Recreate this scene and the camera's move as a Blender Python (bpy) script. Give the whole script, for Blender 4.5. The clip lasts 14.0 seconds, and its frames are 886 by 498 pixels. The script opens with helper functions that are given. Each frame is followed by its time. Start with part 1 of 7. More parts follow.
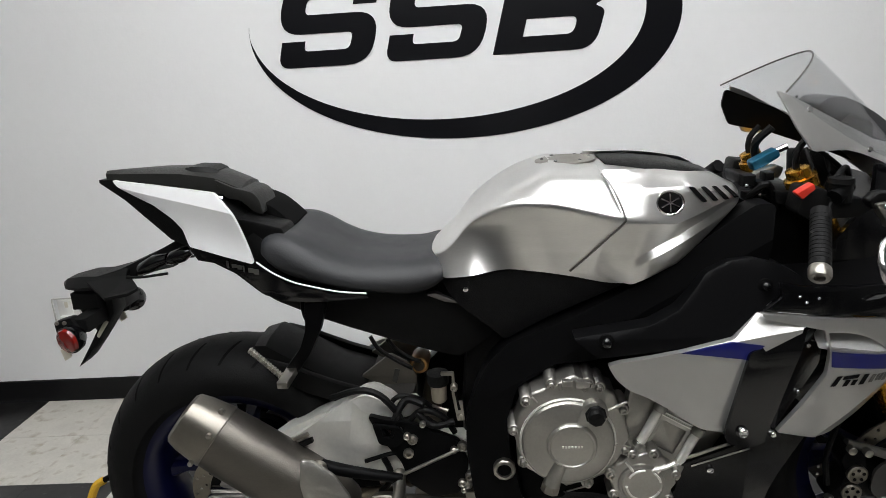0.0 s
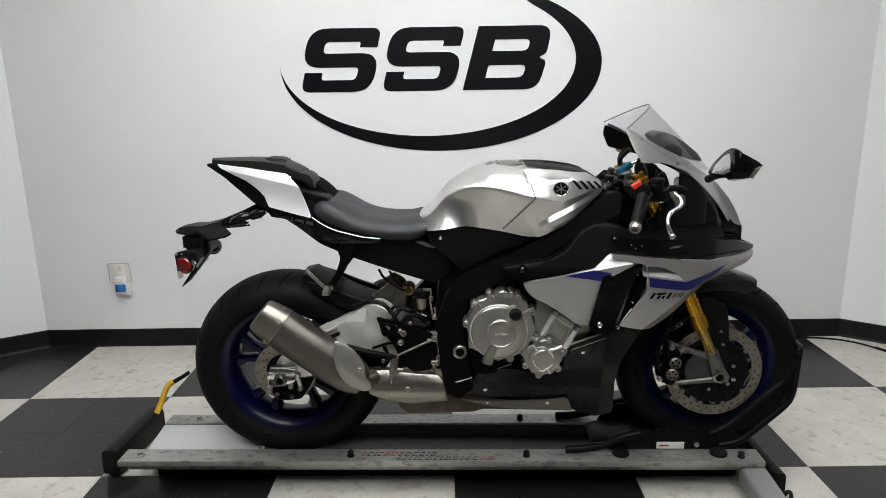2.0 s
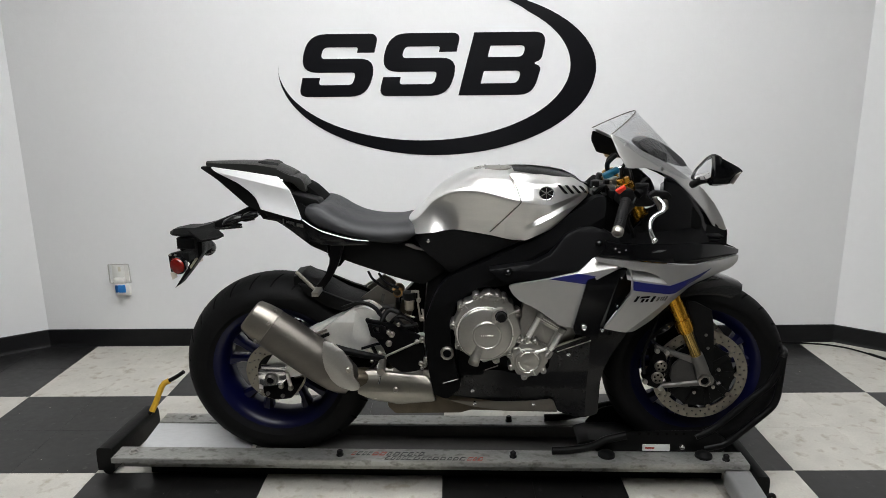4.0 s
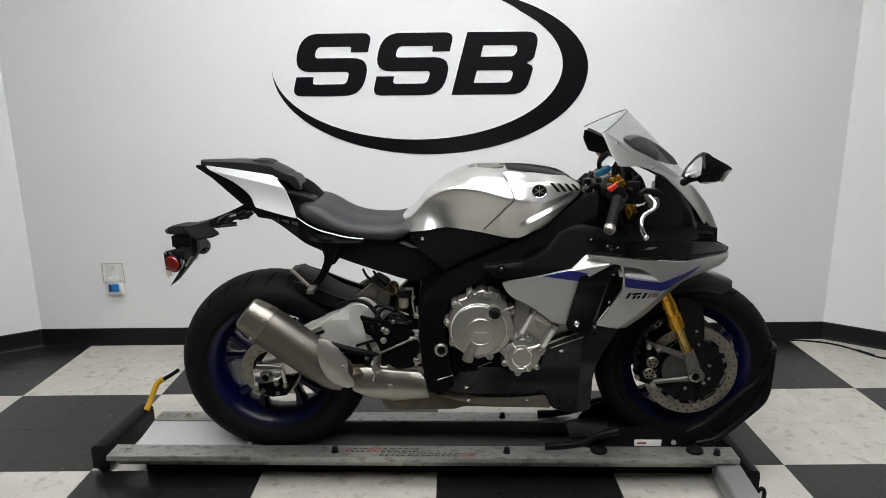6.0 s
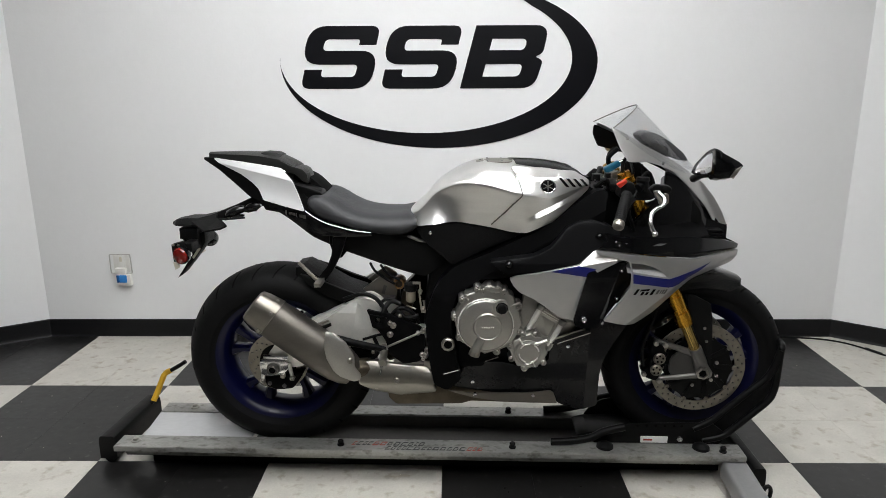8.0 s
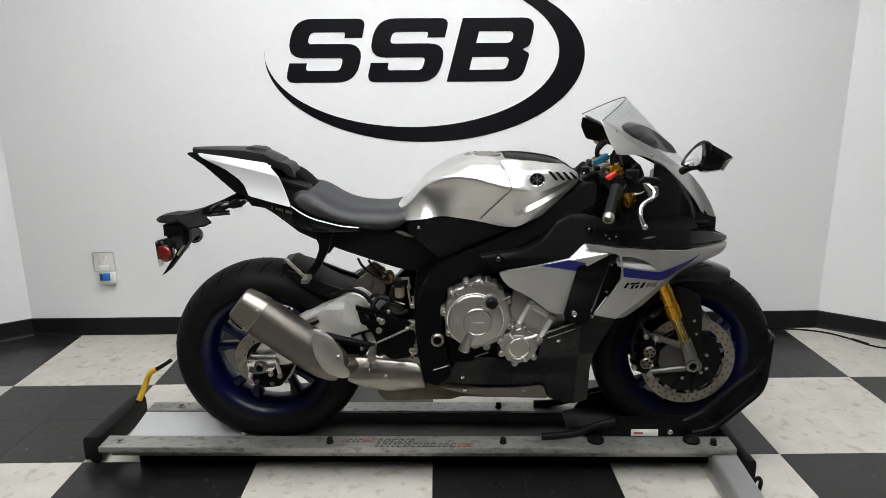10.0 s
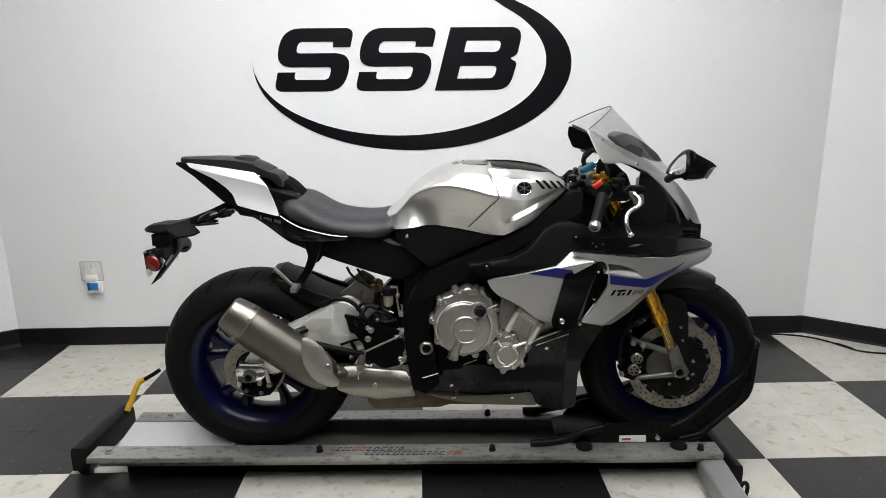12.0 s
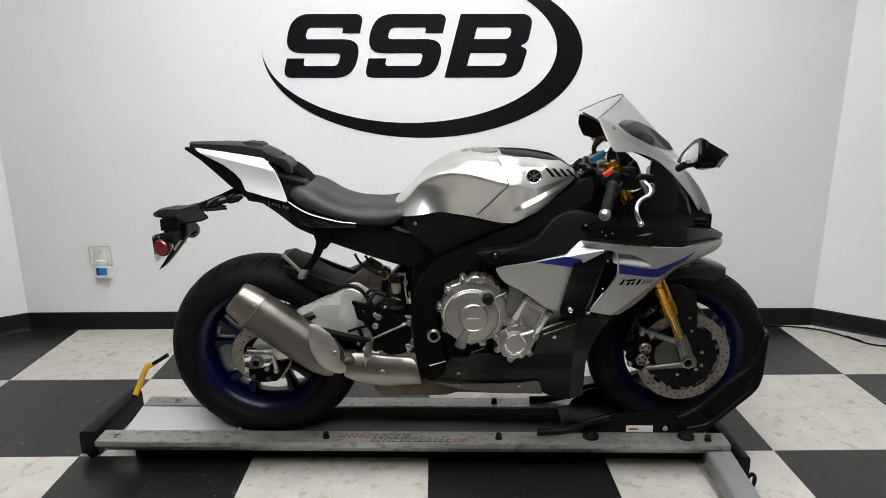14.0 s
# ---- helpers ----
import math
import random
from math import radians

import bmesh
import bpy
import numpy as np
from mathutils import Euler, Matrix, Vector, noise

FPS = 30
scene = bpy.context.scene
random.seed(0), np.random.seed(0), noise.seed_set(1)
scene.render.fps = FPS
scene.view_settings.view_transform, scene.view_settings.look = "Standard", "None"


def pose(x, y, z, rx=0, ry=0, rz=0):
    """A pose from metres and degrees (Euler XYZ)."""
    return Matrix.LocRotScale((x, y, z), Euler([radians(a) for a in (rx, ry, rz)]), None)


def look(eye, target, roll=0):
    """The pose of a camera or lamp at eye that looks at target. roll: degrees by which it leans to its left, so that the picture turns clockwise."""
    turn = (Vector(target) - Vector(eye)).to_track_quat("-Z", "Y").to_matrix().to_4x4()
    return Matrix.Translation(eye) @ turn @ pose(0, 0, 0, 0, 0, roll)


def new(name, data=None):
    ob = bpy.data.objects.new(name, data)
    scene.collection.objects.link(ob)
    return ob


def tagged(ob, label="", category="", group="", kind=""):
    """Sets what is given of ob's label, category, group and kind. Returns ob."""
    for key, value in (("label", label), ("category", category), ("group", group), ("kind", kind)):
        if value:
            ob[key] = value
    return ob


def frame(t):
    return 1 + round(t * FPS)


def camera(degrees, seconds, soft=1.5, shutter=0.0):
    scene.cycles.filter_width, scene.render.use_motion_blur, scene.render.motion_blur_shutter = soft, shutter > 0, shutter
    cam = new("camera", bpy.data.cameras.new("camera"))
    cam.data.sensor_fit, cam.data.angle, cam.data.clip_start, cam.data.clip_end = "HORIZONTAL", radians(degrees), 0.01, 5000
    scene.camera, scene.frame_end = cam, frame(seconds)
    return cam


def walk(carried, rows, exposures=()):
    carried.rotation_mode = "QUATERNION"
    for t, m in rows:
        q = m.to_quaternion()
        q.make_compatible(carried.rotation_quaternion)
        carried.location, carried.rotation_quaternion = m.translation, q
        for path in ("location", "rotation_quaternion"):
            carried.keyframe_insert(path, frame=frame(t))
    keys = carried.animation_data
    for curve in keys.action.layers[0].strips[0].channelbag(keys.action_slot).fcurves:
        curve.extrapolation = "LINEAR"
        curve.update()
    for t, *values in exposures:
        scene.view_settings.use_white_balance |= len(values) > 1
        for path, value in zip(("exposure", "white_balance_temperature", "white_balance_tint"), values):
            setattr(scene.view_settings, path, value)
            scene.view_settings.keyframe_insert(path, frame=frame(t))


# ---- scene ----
cam = camera(66.7, 14.0, soft=0.6)
PATH = [
    (0, (-0.002, -1.267, 1.244), (-0.114, 0.659, 0.719), -3.8),
    (0.5, (-0.058, -1.581, 1.247), (-0.014, 0.339, 0.688), -2.5),
    (1, (-0.051, -1.827, 1.282), (-0.018, 0.105, 0.766), -2.1),
    (1.5, (0.035, -1.995, 1.291), (-0.077, -0.067, 0.771), -1.9),
    (2, (-0.02, -2.072, 1.298), (-0.026, -0.13, 0.822), -0.9),
    (2.5, (-0.001, -2.099, 1.296), (-0.039, -0.154, 0.832), -0.6),
    (3, (0.041, -2.101, 1.299), (0.002, -0.156, 0.835), -0.6),
    (5.5, (0.035, -2.12, 1.3), (0.032, -0.174, 0.839), -0.7),
    (6, (0.035, -2.125, 1.297), (0.03, -0.18, 0.834), -0.6),
    (6.5, (0.034, -2.126, 1.297), (0.035, -0.185, 0.817), -0.5),
    (7, (0.034, -2.125, 1.299), (0.033, -0.183, 0.823), -0.3),
    (7.5, (0.03, -2.125, 1.298), (0.027, -0.183, 0.82), -0.2),
    (8, (0.029, -2.12, 1.299), (0.007, -0.179, 0.817), -0.2),
    (10.5, (0.024, -2.096, 1.294), (0.049, -0.159, 0.795), -0.6),
    (11, (0.024, -2.094, 1.302), (0.054, -0.155, 0.813), -0.9),
    (11.5, (0.027, -2.103, 1.302), (0.07, -0.161, 0.825), -1.0),
    (12, (0.029, -2.11, 1.303), (0.075, -0.169, 0.824), -0.5),
    (12.5, (0.028, -2.107, 1.301), (0.068, -0.166, 0.823), -0.4),
    (13, (0.026, -2.108, 1.297), (0.051, -0.167, 0.812), -0.1),
    (13.5, (0.027, -2.109, 1.294), (0.051, -0.172, 0.799), -0.2),
    (14, (0.026, -2.103, 1.295), (0.05, -0.169, 0.786), -0.1),
]
walk(cam, [(t, look(eye, target, roll)) for t, eye, target, roll in PATH],
     [(0, -0.1), (0.5, -0.12), (1, -0.02), (1.5, 0), (8, 0.02), (10.5, 0.17), (14, 0.16)])

# ---------------------------------------------------------------- light
world = bpy.data.worlds.new("world")
scene.world = world
world.use_nodes = True
world.node_tree.nodes["Background"].inputs[0].default_value = (0.8, 0.85, 0.9, 1)
world.node_tree.nodes["Background"].inputs[1].default_value = 0.05
LAMP = 11.3
scene.view_settings.exposure = 0.0

YB = 0.050            # the motorcycle's middle plane at x = 0
PLY = 0.040           # the platform's middle
YAW = radians(-1.5)   # both stand a little askew to the wall
TILE = 0.3048


# ---------------------------------------------------------------- materials
def material(name, color, rough=0.5, metal=0.0, bump=0.0, bump_scale=200.0, vary=0.0, vary_scale=6.0, coat=0.0,
             rough_vary=0.0, stretch=(1, 1, 1), dark=None, spots=None, spot_scale=40.0, spot_amount=0.3, spec=None, aniso=0.0, per_object=0.0):
    """A procedural surface: base colour with variation at two scales, uneven gloss and a fine relief."""
    m = bpy.data.materials.new(name)
    m.use_nodes = True
    nt = m.node_tree
    n, l = nt.nodes, nt.links
    b = n["Principled BSDF"]
    b.inputs["Roughness"].default_value = rough
    b.inputs["Metallic"].default_value = metal
    b.inputs["Coat Weight"].default_value = coat
    b.inputs["Coat Roughness"].default_value = 0.06
    b.inputs["Anisotropic"].default_value = aniso
    if spec is not None:
        b.inputs["Specular IOR Level"].default_value = spec
    co = n.new("ShaderNodeTexCoord")
    mp = n.new("ShaderNodeMapping")
    mp.inputs["Scale"].default_value = stretch
    l.new(co.outputs["Object"], mp.inputs["Vector"])
    if per_object:
        own, far = n.new("ShaderNodeObjectInfo"), n.new("ShaderNodeVectorMath")
        far.operation = "SCALE"
        far.inputs[0].default_value = (31.0, 17.0, 47.0)
        l.new(own.outputs["Random"], far.inputs["Scale"])
        l.new(far.outputs["Vector"], mp.inputs["Location"])

    def noise_at(scale, detail=4.0):
        t = n.new("ShaderNodeTexNoise")
        t.inputs["Scale"].default_value = scale
        t.inputs["Detail"].default_value = detail
        l.new(mp.outputs["Vector"], t.inputs["Vector"])
        return t.outputs["Fac"]

    def mixed(fac, a, c):
        x = n.new("ShaderNodeMix")
        x.data_type = "RGBA"
        l.new(fac, x.inputs[0])
        for v, s in ((a, 6), (c, 7)):
            if isinstance(v, tuple):
                x.inputs[s].default_value = (*v, 1)
            else:
                l.new(v, x.inputs[s])
        return x.outputs[2]

    def ramp(fac, lo, hi, top=1.0):
        r = n.new("ShaderNodeMapRange")
        r.inputs["From Min"].default_value, r.inputs["From Max"].default_value = lo, hi
        r.inputs["To Max"].default_value = top
        l.new(fac, r.inputs["Value"])
        return r.outputs["Result"]

    dark = dark or tuple(c * (1 - vary) for c in color)
    lite = tuple(min(1.0, c * (1 + 0.5 * vary)) for c in color)
    base = mixed(ramp(noise_at(vary_scale), 0.3, 0.7), dark, lite)
    fine = mixed(ramp(noise_at(vary_scale * 14, 6.0), 0.35, 0.65), tuple(c * (1 - 0.5 * vary) for c in color), lite)
    half = n.new("ShaderNodeValue")
    half.outputs[0].default_value = 0.4
    base = mixed(half.outputs[0], base, fine)
    if spots:
        base = mixed(ramp(noise_at(spot_scale, 5.0), 0.72 - spot_amount * 0.4, 0.8 - spot_amount * 0.2, 0.8), base, spots)
    if per_object:
        info = n.new("ShaderNodeObjectInfo")
        base = mixed(ramp(info.outputs["Random"], 0.0, 1.0, per_object), base, tuple(c * 0.55 for c in color))
    l.new(base, b.inputs["Base Color"])
    if rough_vary:
        r = n.new("ShaderNodeMapRange")
        r.inputs["To Min"].default_value, r.inputs["To Max"].default_value = max(0.02, rough - rough_vary), min(1.0, rough + rough_vary)
        l.new(noise_at(vary_scale * 3, 6.0), r.inputs["Value"])
        l.new(r.outputs["Result"], b.inputs["Roughness"])
    if bump:
        k = n.new("ShaderNodeBump")
        k.inputs["Strength"].default_value = bump
        k.inputs["Distance"].default_value = 0.002
        l.new(noise_at(bump_scale, 5.0), k.inputs["Height"])
        l.new(k.outputs["Normal"], b.inputs["Normal"])
    return m


def emitter(name, color, strength):
    m = material(name, (0.9, 0.9, 0.9), 0.6)
    b = m.node_tree.nodes["Principled BSDF"]
    b.inputs["Emission Color"].default_value = (*color, 1)
    b.inputs["Emission Strength"].default_value = strength
    return m


M_WALL = material("white wall paint", (0.80, 0.80, 0.80), 0.55, bump=0.25, bump_scale=90, vary=0.03, vary_scale=2.0, rough_vary=0.06)
M_CEIL = material("ceiling board", (0.74, 0.74, 0.72), 0.9, bump=0.4, bump_scale=60, vary=0.05)
M_BASE = material("black vinyl skirting", (0.006, 0.006, 0.0065), 0.5, spec=0.25, bump=0.1, bump_scale=60, vary=0.3, vary_scale=9, rough_vary=0.1)
M_TILE_W = material("off-white vinyl tile", (0.52, 0.50, 0.452), 0.38, bump=0.15, bump_scale=45, vary=0.20, vary_scale=11,
                    spots=(0.30, 0.265, 0.205), spot_scale=22, spot_amount=0.42, rough_vary=0.10, per_object=0.12)
M_TILE_B = material("black vinyl tile", (0.0105, 0.0102, 0.0100), 0.33, bump=0.12, bump_scale=45, vary=0.35, vary_scale=11,
                    spots=(0.07, 0.068, 0.065), spot_scale=34, spot_amount=0.22, rough_vary=0.12, per_object=0.3)
M_GROUT = material("tile joint", (0.035, 0.033, 0.03), 0.9)
M_VINYL = material("black sign vinyl", (0.003, 0.003, 0.0045), 0.34, spec=0.25, vary=0.2, vary_scale=3, rough_vary=0.04)
M_ALU = material("worn aluminium beam", (0.33, 0.33, 0.31), 0.44, 0.6, bump=0.3, bump_scale=120, vary=0.34, vary_scale=9,
                 spots=(0.12, 0.115, 0.10), spot_scale=48, spot_amount=0.46, rough_vary=0.15, stretch=(0.7, 1, 1))
M_ALU_D = material("dull grey aluminium", (0.27, 0.27, 0.27), 0.45, 0.5, bump=0.1, bump_scale=150, vary=0.12, vary_scale=7, rough_vary=0.1)
M_ALU_L = material("light sheet aluminium", (0.55, 0.555, 0.56), 0.42, 0.35, bump=0.1, bump_scale=150, vary=0.14, vary_scale=8, rough_vary=0.12, stretch=(0.4, 1, 1))
M_STEELB = material("black painted steel", (0.004, 0.004, 0.004), 0.38, spec=0.12, bump=0.15, bump_scale=120, vary=0.4, vary_scale=12, rough_vary=0.12)
M_MAT = material("dark tray lining", (0.08, 0.078, 0.074), 0.6, spec=0.25, bump=0.3, bump_scale=150, vary=0.3)
M_TANK = material("brushed aluminium", (0.82, 0.81, 0.79), 0.315, 1.0, bump=0.06, bump_scale=260, vary=0.08, vary_scale=9, rough_vary=0.04, stretch=(1, 1, 6), aniso=0.35)
M_SILVER = material("silver paint", (0.475, 0.47, 0.456), 0.34, 0.8, bump=0.03, bump_scale=900, vary=0.05, vary_scale=30, coat=0.35)
M_TAILW = material("bright silver paint", (0.74, 0.74, 0.74), 0.33, 0.35, bump=0.03, bump_scale=900, vary=0.04, vary_scale=30, coat=0.35)
M_BLUE = material("deep blue decal", (0.003, 0.005, 0.09), 0.3, vary=0.1, vary_scale=40, coat=0.3)
M_GLOSS = material("gloss black fairing", (0.003, 0.003, 0.0035), 0.12, vary=0.3, vary_scale=20, coat=0.2, spec=0.35, bump=0.03, bump_scale=300)
M_SATIN = material("satin black frame", (0.0026, 0.0026, 0.0028), 0.42, spec=0.055, bump=0.12, bump_scale=500, vary=0.25, vary_scale=15, rough_vary=0.08)
M_GREY = material("dark grey fairing", (0.0034, 0.0034, 0.0037), 0.36, spec=0.06, bump=0.05, bump_scale=500, vary=0.2, vary_scale=12, rough_vary=0.06)
M_LOWER = material("dark charcoal fairing", (0.006, 0.006, 0.0065), 0.24, spec=0.2, bump=0.015, bump_scale=500, vary=0.2, vary_scale=12, rough_vary=0.06)
M_PLAST = material("black textured plastic", (0.0045, 0.0045, 0.0045), 0.48, spec=0.13, bump=0.3, bump_scale=600, vary=0.3, vary_scale=20, rough_vary=0.08)
M_SEAT = material("black seat vinyl", (0.0185, 0.019, 0.0208), 0.44, spec=0.34, bump=0.35, bump_scale=700, vary=0.2, vary_scale=16, rough_vary=0.07)
M_CARBON = material("carbon weave", (0.014, 0.014, 0.014), 0.2, bump=0.15, bump_scale=400, vary=0.5, vary_scale=60, coat=0.5)
M_RUBBER = material("tyre rubber", (0.0046, 0.0046, 0.0047), 0.6, spec=0.12, bump=0.25, bump_scale=300, vary=0.25, vary_scale=18, rough_vary=0.1)
M_RIM = material("dark blue wheel paint", (0.0010, 0.0015, 0.021), 0.30, 0.0, spec=0.22, bump=0.05, bump_scale=400, vary=0.2, vary_scale=20, coat=0.1)
M_DISC = material("worn disc steel", (0.27, 0.25, 0.21), 0.36, 1.0, bump=0.12, bump_scale=260, vary=0.2, vary_scale=24, rough_vary=0.1)
M_GOLDP = material("polished pale gold", (0.62, 0.43, 0.14), 0.16, 1.0, vary=0.12, vary_scale=30, rough_vary=0.05)
M_STEEL = material("brake steel", (0.38, 0.36, 0.32), 0.34, 1.0, bump=0.15, bump_scale=300, vary=0.15, vary_scale=20, rough_vary=0.08)
M_CHROME = material("polished metal", (0.80, 0.80, 0.80), 0.12, 1.0, vary=0.08, vary_scale=30, rough_vary=0.05)
M_CAST = material("cast engine metal", (0.41, 0.398, 0.368), 0.41, 1.0, bump=0.16, bump_scale=350, vary=0.15, vary_scale=14, rough_vary=0.1)
M_FORK = material("grey cast fork metal", (0.155, 0.15, 0.14), 0.42, 0.8, bump=0.25, bump_scale=350, vary=0.15, vary_scale=14, rough_vary=0.1)
# darker than the fork metal: the caliper web's weak light is in this colour
M_WEB = material("dark cast metal", (0.065, 0.063, 0.06), 0.45, 0.7, bump=0.25, bump_scale=350, vary=0.2, vary_scale=14, rough_vary=0.1)
M_TITAN = material("brushed titanium", (0.165, 0.152, 0.134), 0.46, 1.0, bump=0.2, bump_scale=320, vary=0.14, vary_scale=9, rough_vary=0.08, stretch=(1, 1, 3))
M_ENDCAP = material("pale titanium", (0.27, 0.25, 0.218), 0.40, 1.0, bump=0.1, bump_scale=260, vary=0.12, vary_scale=12, rough_vary=0.08)
M_KNEE = material("pebbled black knee panel", (0.0042, 0.0042, 0.0045), 0.46, spec=0.16, bump=0.9, bump_scale=420, vary=0.5, vary_scale=90, rough_vary=0.1)
# the black hood's grey holds the windscreen's reflection over it
M_HOOD = material("hood greyed by screen reflection", (0.045, 0.045, 0.047), 0.4, bump=0.1, bump_scale=500, vary=0.2, vary_scale=15)
M_PAD = material("dark pad cover", (0.013, 0.013, 0.012), 0.42, spec=0.3, bump=0.3, bump_scale=600, vary=0.2, vary_scale=18, rough_vary=0.07)
M_COLL = material("satin collector steel", (0.25, 0.235, 0.205), 0.34, 1.0, bump=0.1, bump_scale=260, vary=0.14, vary_scale=9, rough_vary=0.08)
M_SWING = material("swingarm aluminium", (0.76, 0.75, 0.71), 0.34, 0.5, bump=0.1, bump_scale=260, vary=0.14, vary_scale=9, rough_vary=0.08)
M_ARM = material("brushed swingarm metal", (0.74, 0.73, 0.69), 0.36, 0.65, bump=0.12, bump_scale=260, vary=0.12, vary_scale=9, rough_vary=0.08)
M_GOLD = material("gold anodised metal", (0.62, 0.32, 0.035), 0.26, 0.95, vary=0.15, vary_scale=20, rough_vary=0.06)
M_TEAL = material("blue anodised metal", (0.02, 0.13, 0.22), 0.3, 0.6, vary=0.25, vary_scale=50)
M_RED = material("red plastic", (0.55, 0.03, 0.015), 0.35, vary=0.1)
M_YELLOW = material("yellow webbing", (0.62, 0.36, 0.02), 0.8, bump=0.5, bump_scale=400, vary=0.25, vary_scale=30)
M_WHITE = material("white plastic", (0.75, 0.74, 0.71), 0.4, vary=0.04)
M_BLUEGEL = material("blue gel", (0.03, 0.20, 0.55), 0.25, vary=0.15, vary_scale=40)
M_NAVY = material("dark blue gel", (0.012, 0.07, 0.22), 0.25, vary=0.15, vary_scale=40)
M_EDGE = material("clear cover edge", (0.50, 0.49, 0.46), 0.3, vary=0.2, vary_scale=30)
M_RUST = material("heat-stained steel", (0.09, 0.075, 0.055), 0.42, 0.9, bump=0.2, bump_scale=200, vary=0.4, vary_scale=25)
M_GREYPRINT = material("grey print", (0.03, 0.03, 0.03), 0.5, vary=0.3, vary_scale=60)
M_REDPRINT = material("red print", (0.35, 0.05, 0.03), 0.5, vary=0.3, vary_scale=60)
M_HOLE = material("dark recess", (0.003, 0.003, 0.003), 0.8, spec=0.05)
M_DIFF = emitter("light diffuser", (0.982, 0.99, 1.0), LAMP)


def glassy(name, color, rough=0.02):
    """Thin clear plastic: mostly see-through, with a gloss that grows towards the edges."""
    m = bpy.data.materials.new(name)
    m.use_nodes = True
    n, l = m.node_tree.nodes, m.node_tree.links
    n.remove(n["Principled BSDF"])
    tr, gl, fr, mx = n.new("ShaderNodeBsdfTransparent"), n.new("ShaderNodeBsdfGlossy"), n.new("ShaderNodeLayerWeight"), n.new("ShaderNodeMixShader")
    tr.inputs["Color"].default_value = (*color, 1)
    gl.inputs["Roughness"].default_value = rough
    fr.inputs["Blend"].default_value = 0.25
    sc = n.new("ShaderNodeMath")
    sc.operation = "MULTIPLY_ADD"
    sc.inputs[1].default_value, sc.inputs[2].default_value = 0.35, 0.02
    l.new(fr.outputs["Facing"], sc.inputs[0])
    l.new(sc.outputs[0], mx.inputs[0])
    l.new(tr.outputs[0], mx.inputs[1])
    l.new(gl.outputs[0], mx.inputs[2])
    l.new(mx.outputs[0], n["Material Output"].inputs["Surface"])
    return m


M_SCREEN = glassy("clear windscreen", (0.95, 0.955, 0.96))
M_MIRROR = material("mirror glass", (0.85, 0.85, 0.87), 0.02, 1.0)
M_LENS = material("red lens", (0.17, 0.006, 0.004), 0.12, coat=0.6, bump=0.2, bump_scale=220, vary=0.3, vary_scale=60)
M_AMBER = material("amber brake fluid pot", (0.45, 0.24, 0.08), 0.3, vary=0.3, vary_scale=30)
M_FLUID = material("murky brake fluid", (0.24, 0.21, 0.16), 0.3, vary=0.25, vary_scale=40, coat=0.3)
M_POT = material("translucent white pot", (0.62, 0.58, 0.48), 0.35, vary=0.1)


# ---------------------------------------------------------------- building helpers
def part(name, bm, mat, parent=None, label="", smooth=40.0):
    """One mesh object under a thing or a part (or a thing of its own where there is no parent)."""
    bmesh.ops.recalc_face_normals(bm, faces=bm.faces[:])
    for f in bm.faces:
        f.smooth = smooth > 0
    if smooth:
        lim = radians(smooth)
        for e in bm.edges:
            e.smooth = len(e.link_faces) == 2 and e.calc_face_angle(0.0) < lim
    me = bpy.data.meshes.new(name)
    bm.to_mesh(me)
    bm.free()
    me.materials.append(mat)
    ob = new(name, me)
    if parent is not None:
        ob.parent = parent
    if label:
        ob["label"] = label
    return ob


def rounded(pts, r, n=4):
    """The outline with its corners rounded; r is one radius or one for each corner."""
    out, k = [], len(pts)
    for i in range(k):
        rad = r[i] if isinstance(r, (list, tuple)) else r
        p, a, b = Vector(pts[i]), Vector(pts[i - 1]), Vector(pts[(i + 1) % k])
        da, db = (a - p), (b - p)
        d = min(rad, da.length * 0.48, db.length * 0.48)
        if d < 1e-5:
            out.append(tuple(p))
            continue
        s, e = p + da.normalized() * d, p + db.normalized() * d
        for j in range(n + 1):
            t = j / n
            out.append(tuple((1 - t) ** 2 * s + 2 * t * (1 - t) * p + t * t * e))
    return out


def slab(outline, y0, y1, bevel=0.0, holes=(), bm=None, segs=2):
    """An (x, z) outline, with holes, made solid between y0 and y1, with rounded rims."""
    bm2 = bmesh.new()
    edges = []
    for loop in (outline, *holes):
        vs = [bm2.verts.new((p[0], y0, p[1])) for p in loop]
        edges += [bm2.edges.new((vs[i], vs[(i + 1) % len(vs)])) for i in range(len(vs))]
    if holes:
        bmesh.ops.triangle_fill(bm2, use_beauty=True, edges=edges)
    else:
        bm2.faces.new([e.verts[0] for e in edges])
    top = bmesh.ops.extrude_face_region(bm2, geom=bm2.faces[:])["geom"]
    for v in top:
        if isinstance(v, bmesh.types.BMVert):
            v.co.y = y1
    bmesh.ops.recalc_face_normals(bm2, faces=bm2.faces[:])
    if bevel:
        rim = [e for e in bm2.edges if len(e.link_faces) == 2 and e.calc_face_angle(0) > 0.9 and abs(e.verts[0].co.y - e.verts[1].co.y) < 1e-6]
        bmesh.ops.bevel(bm2, geom=rim, offset=bevel, segments=segs, affect="EDGES", profile=0.5, clamp_overlap=True)
    if bm is None:
        return bm2
    join(bm, bm2)
    return bm


def join(bm, other):
    """Adds the faces of other to bm, and frees other."""
    me = bpy.data.meshes.new("tmp")
    other.to_mesh(me)
    other.free()
    bm.from_mesh(me)
    bpy.data.meshes.remove(me)
    return bm


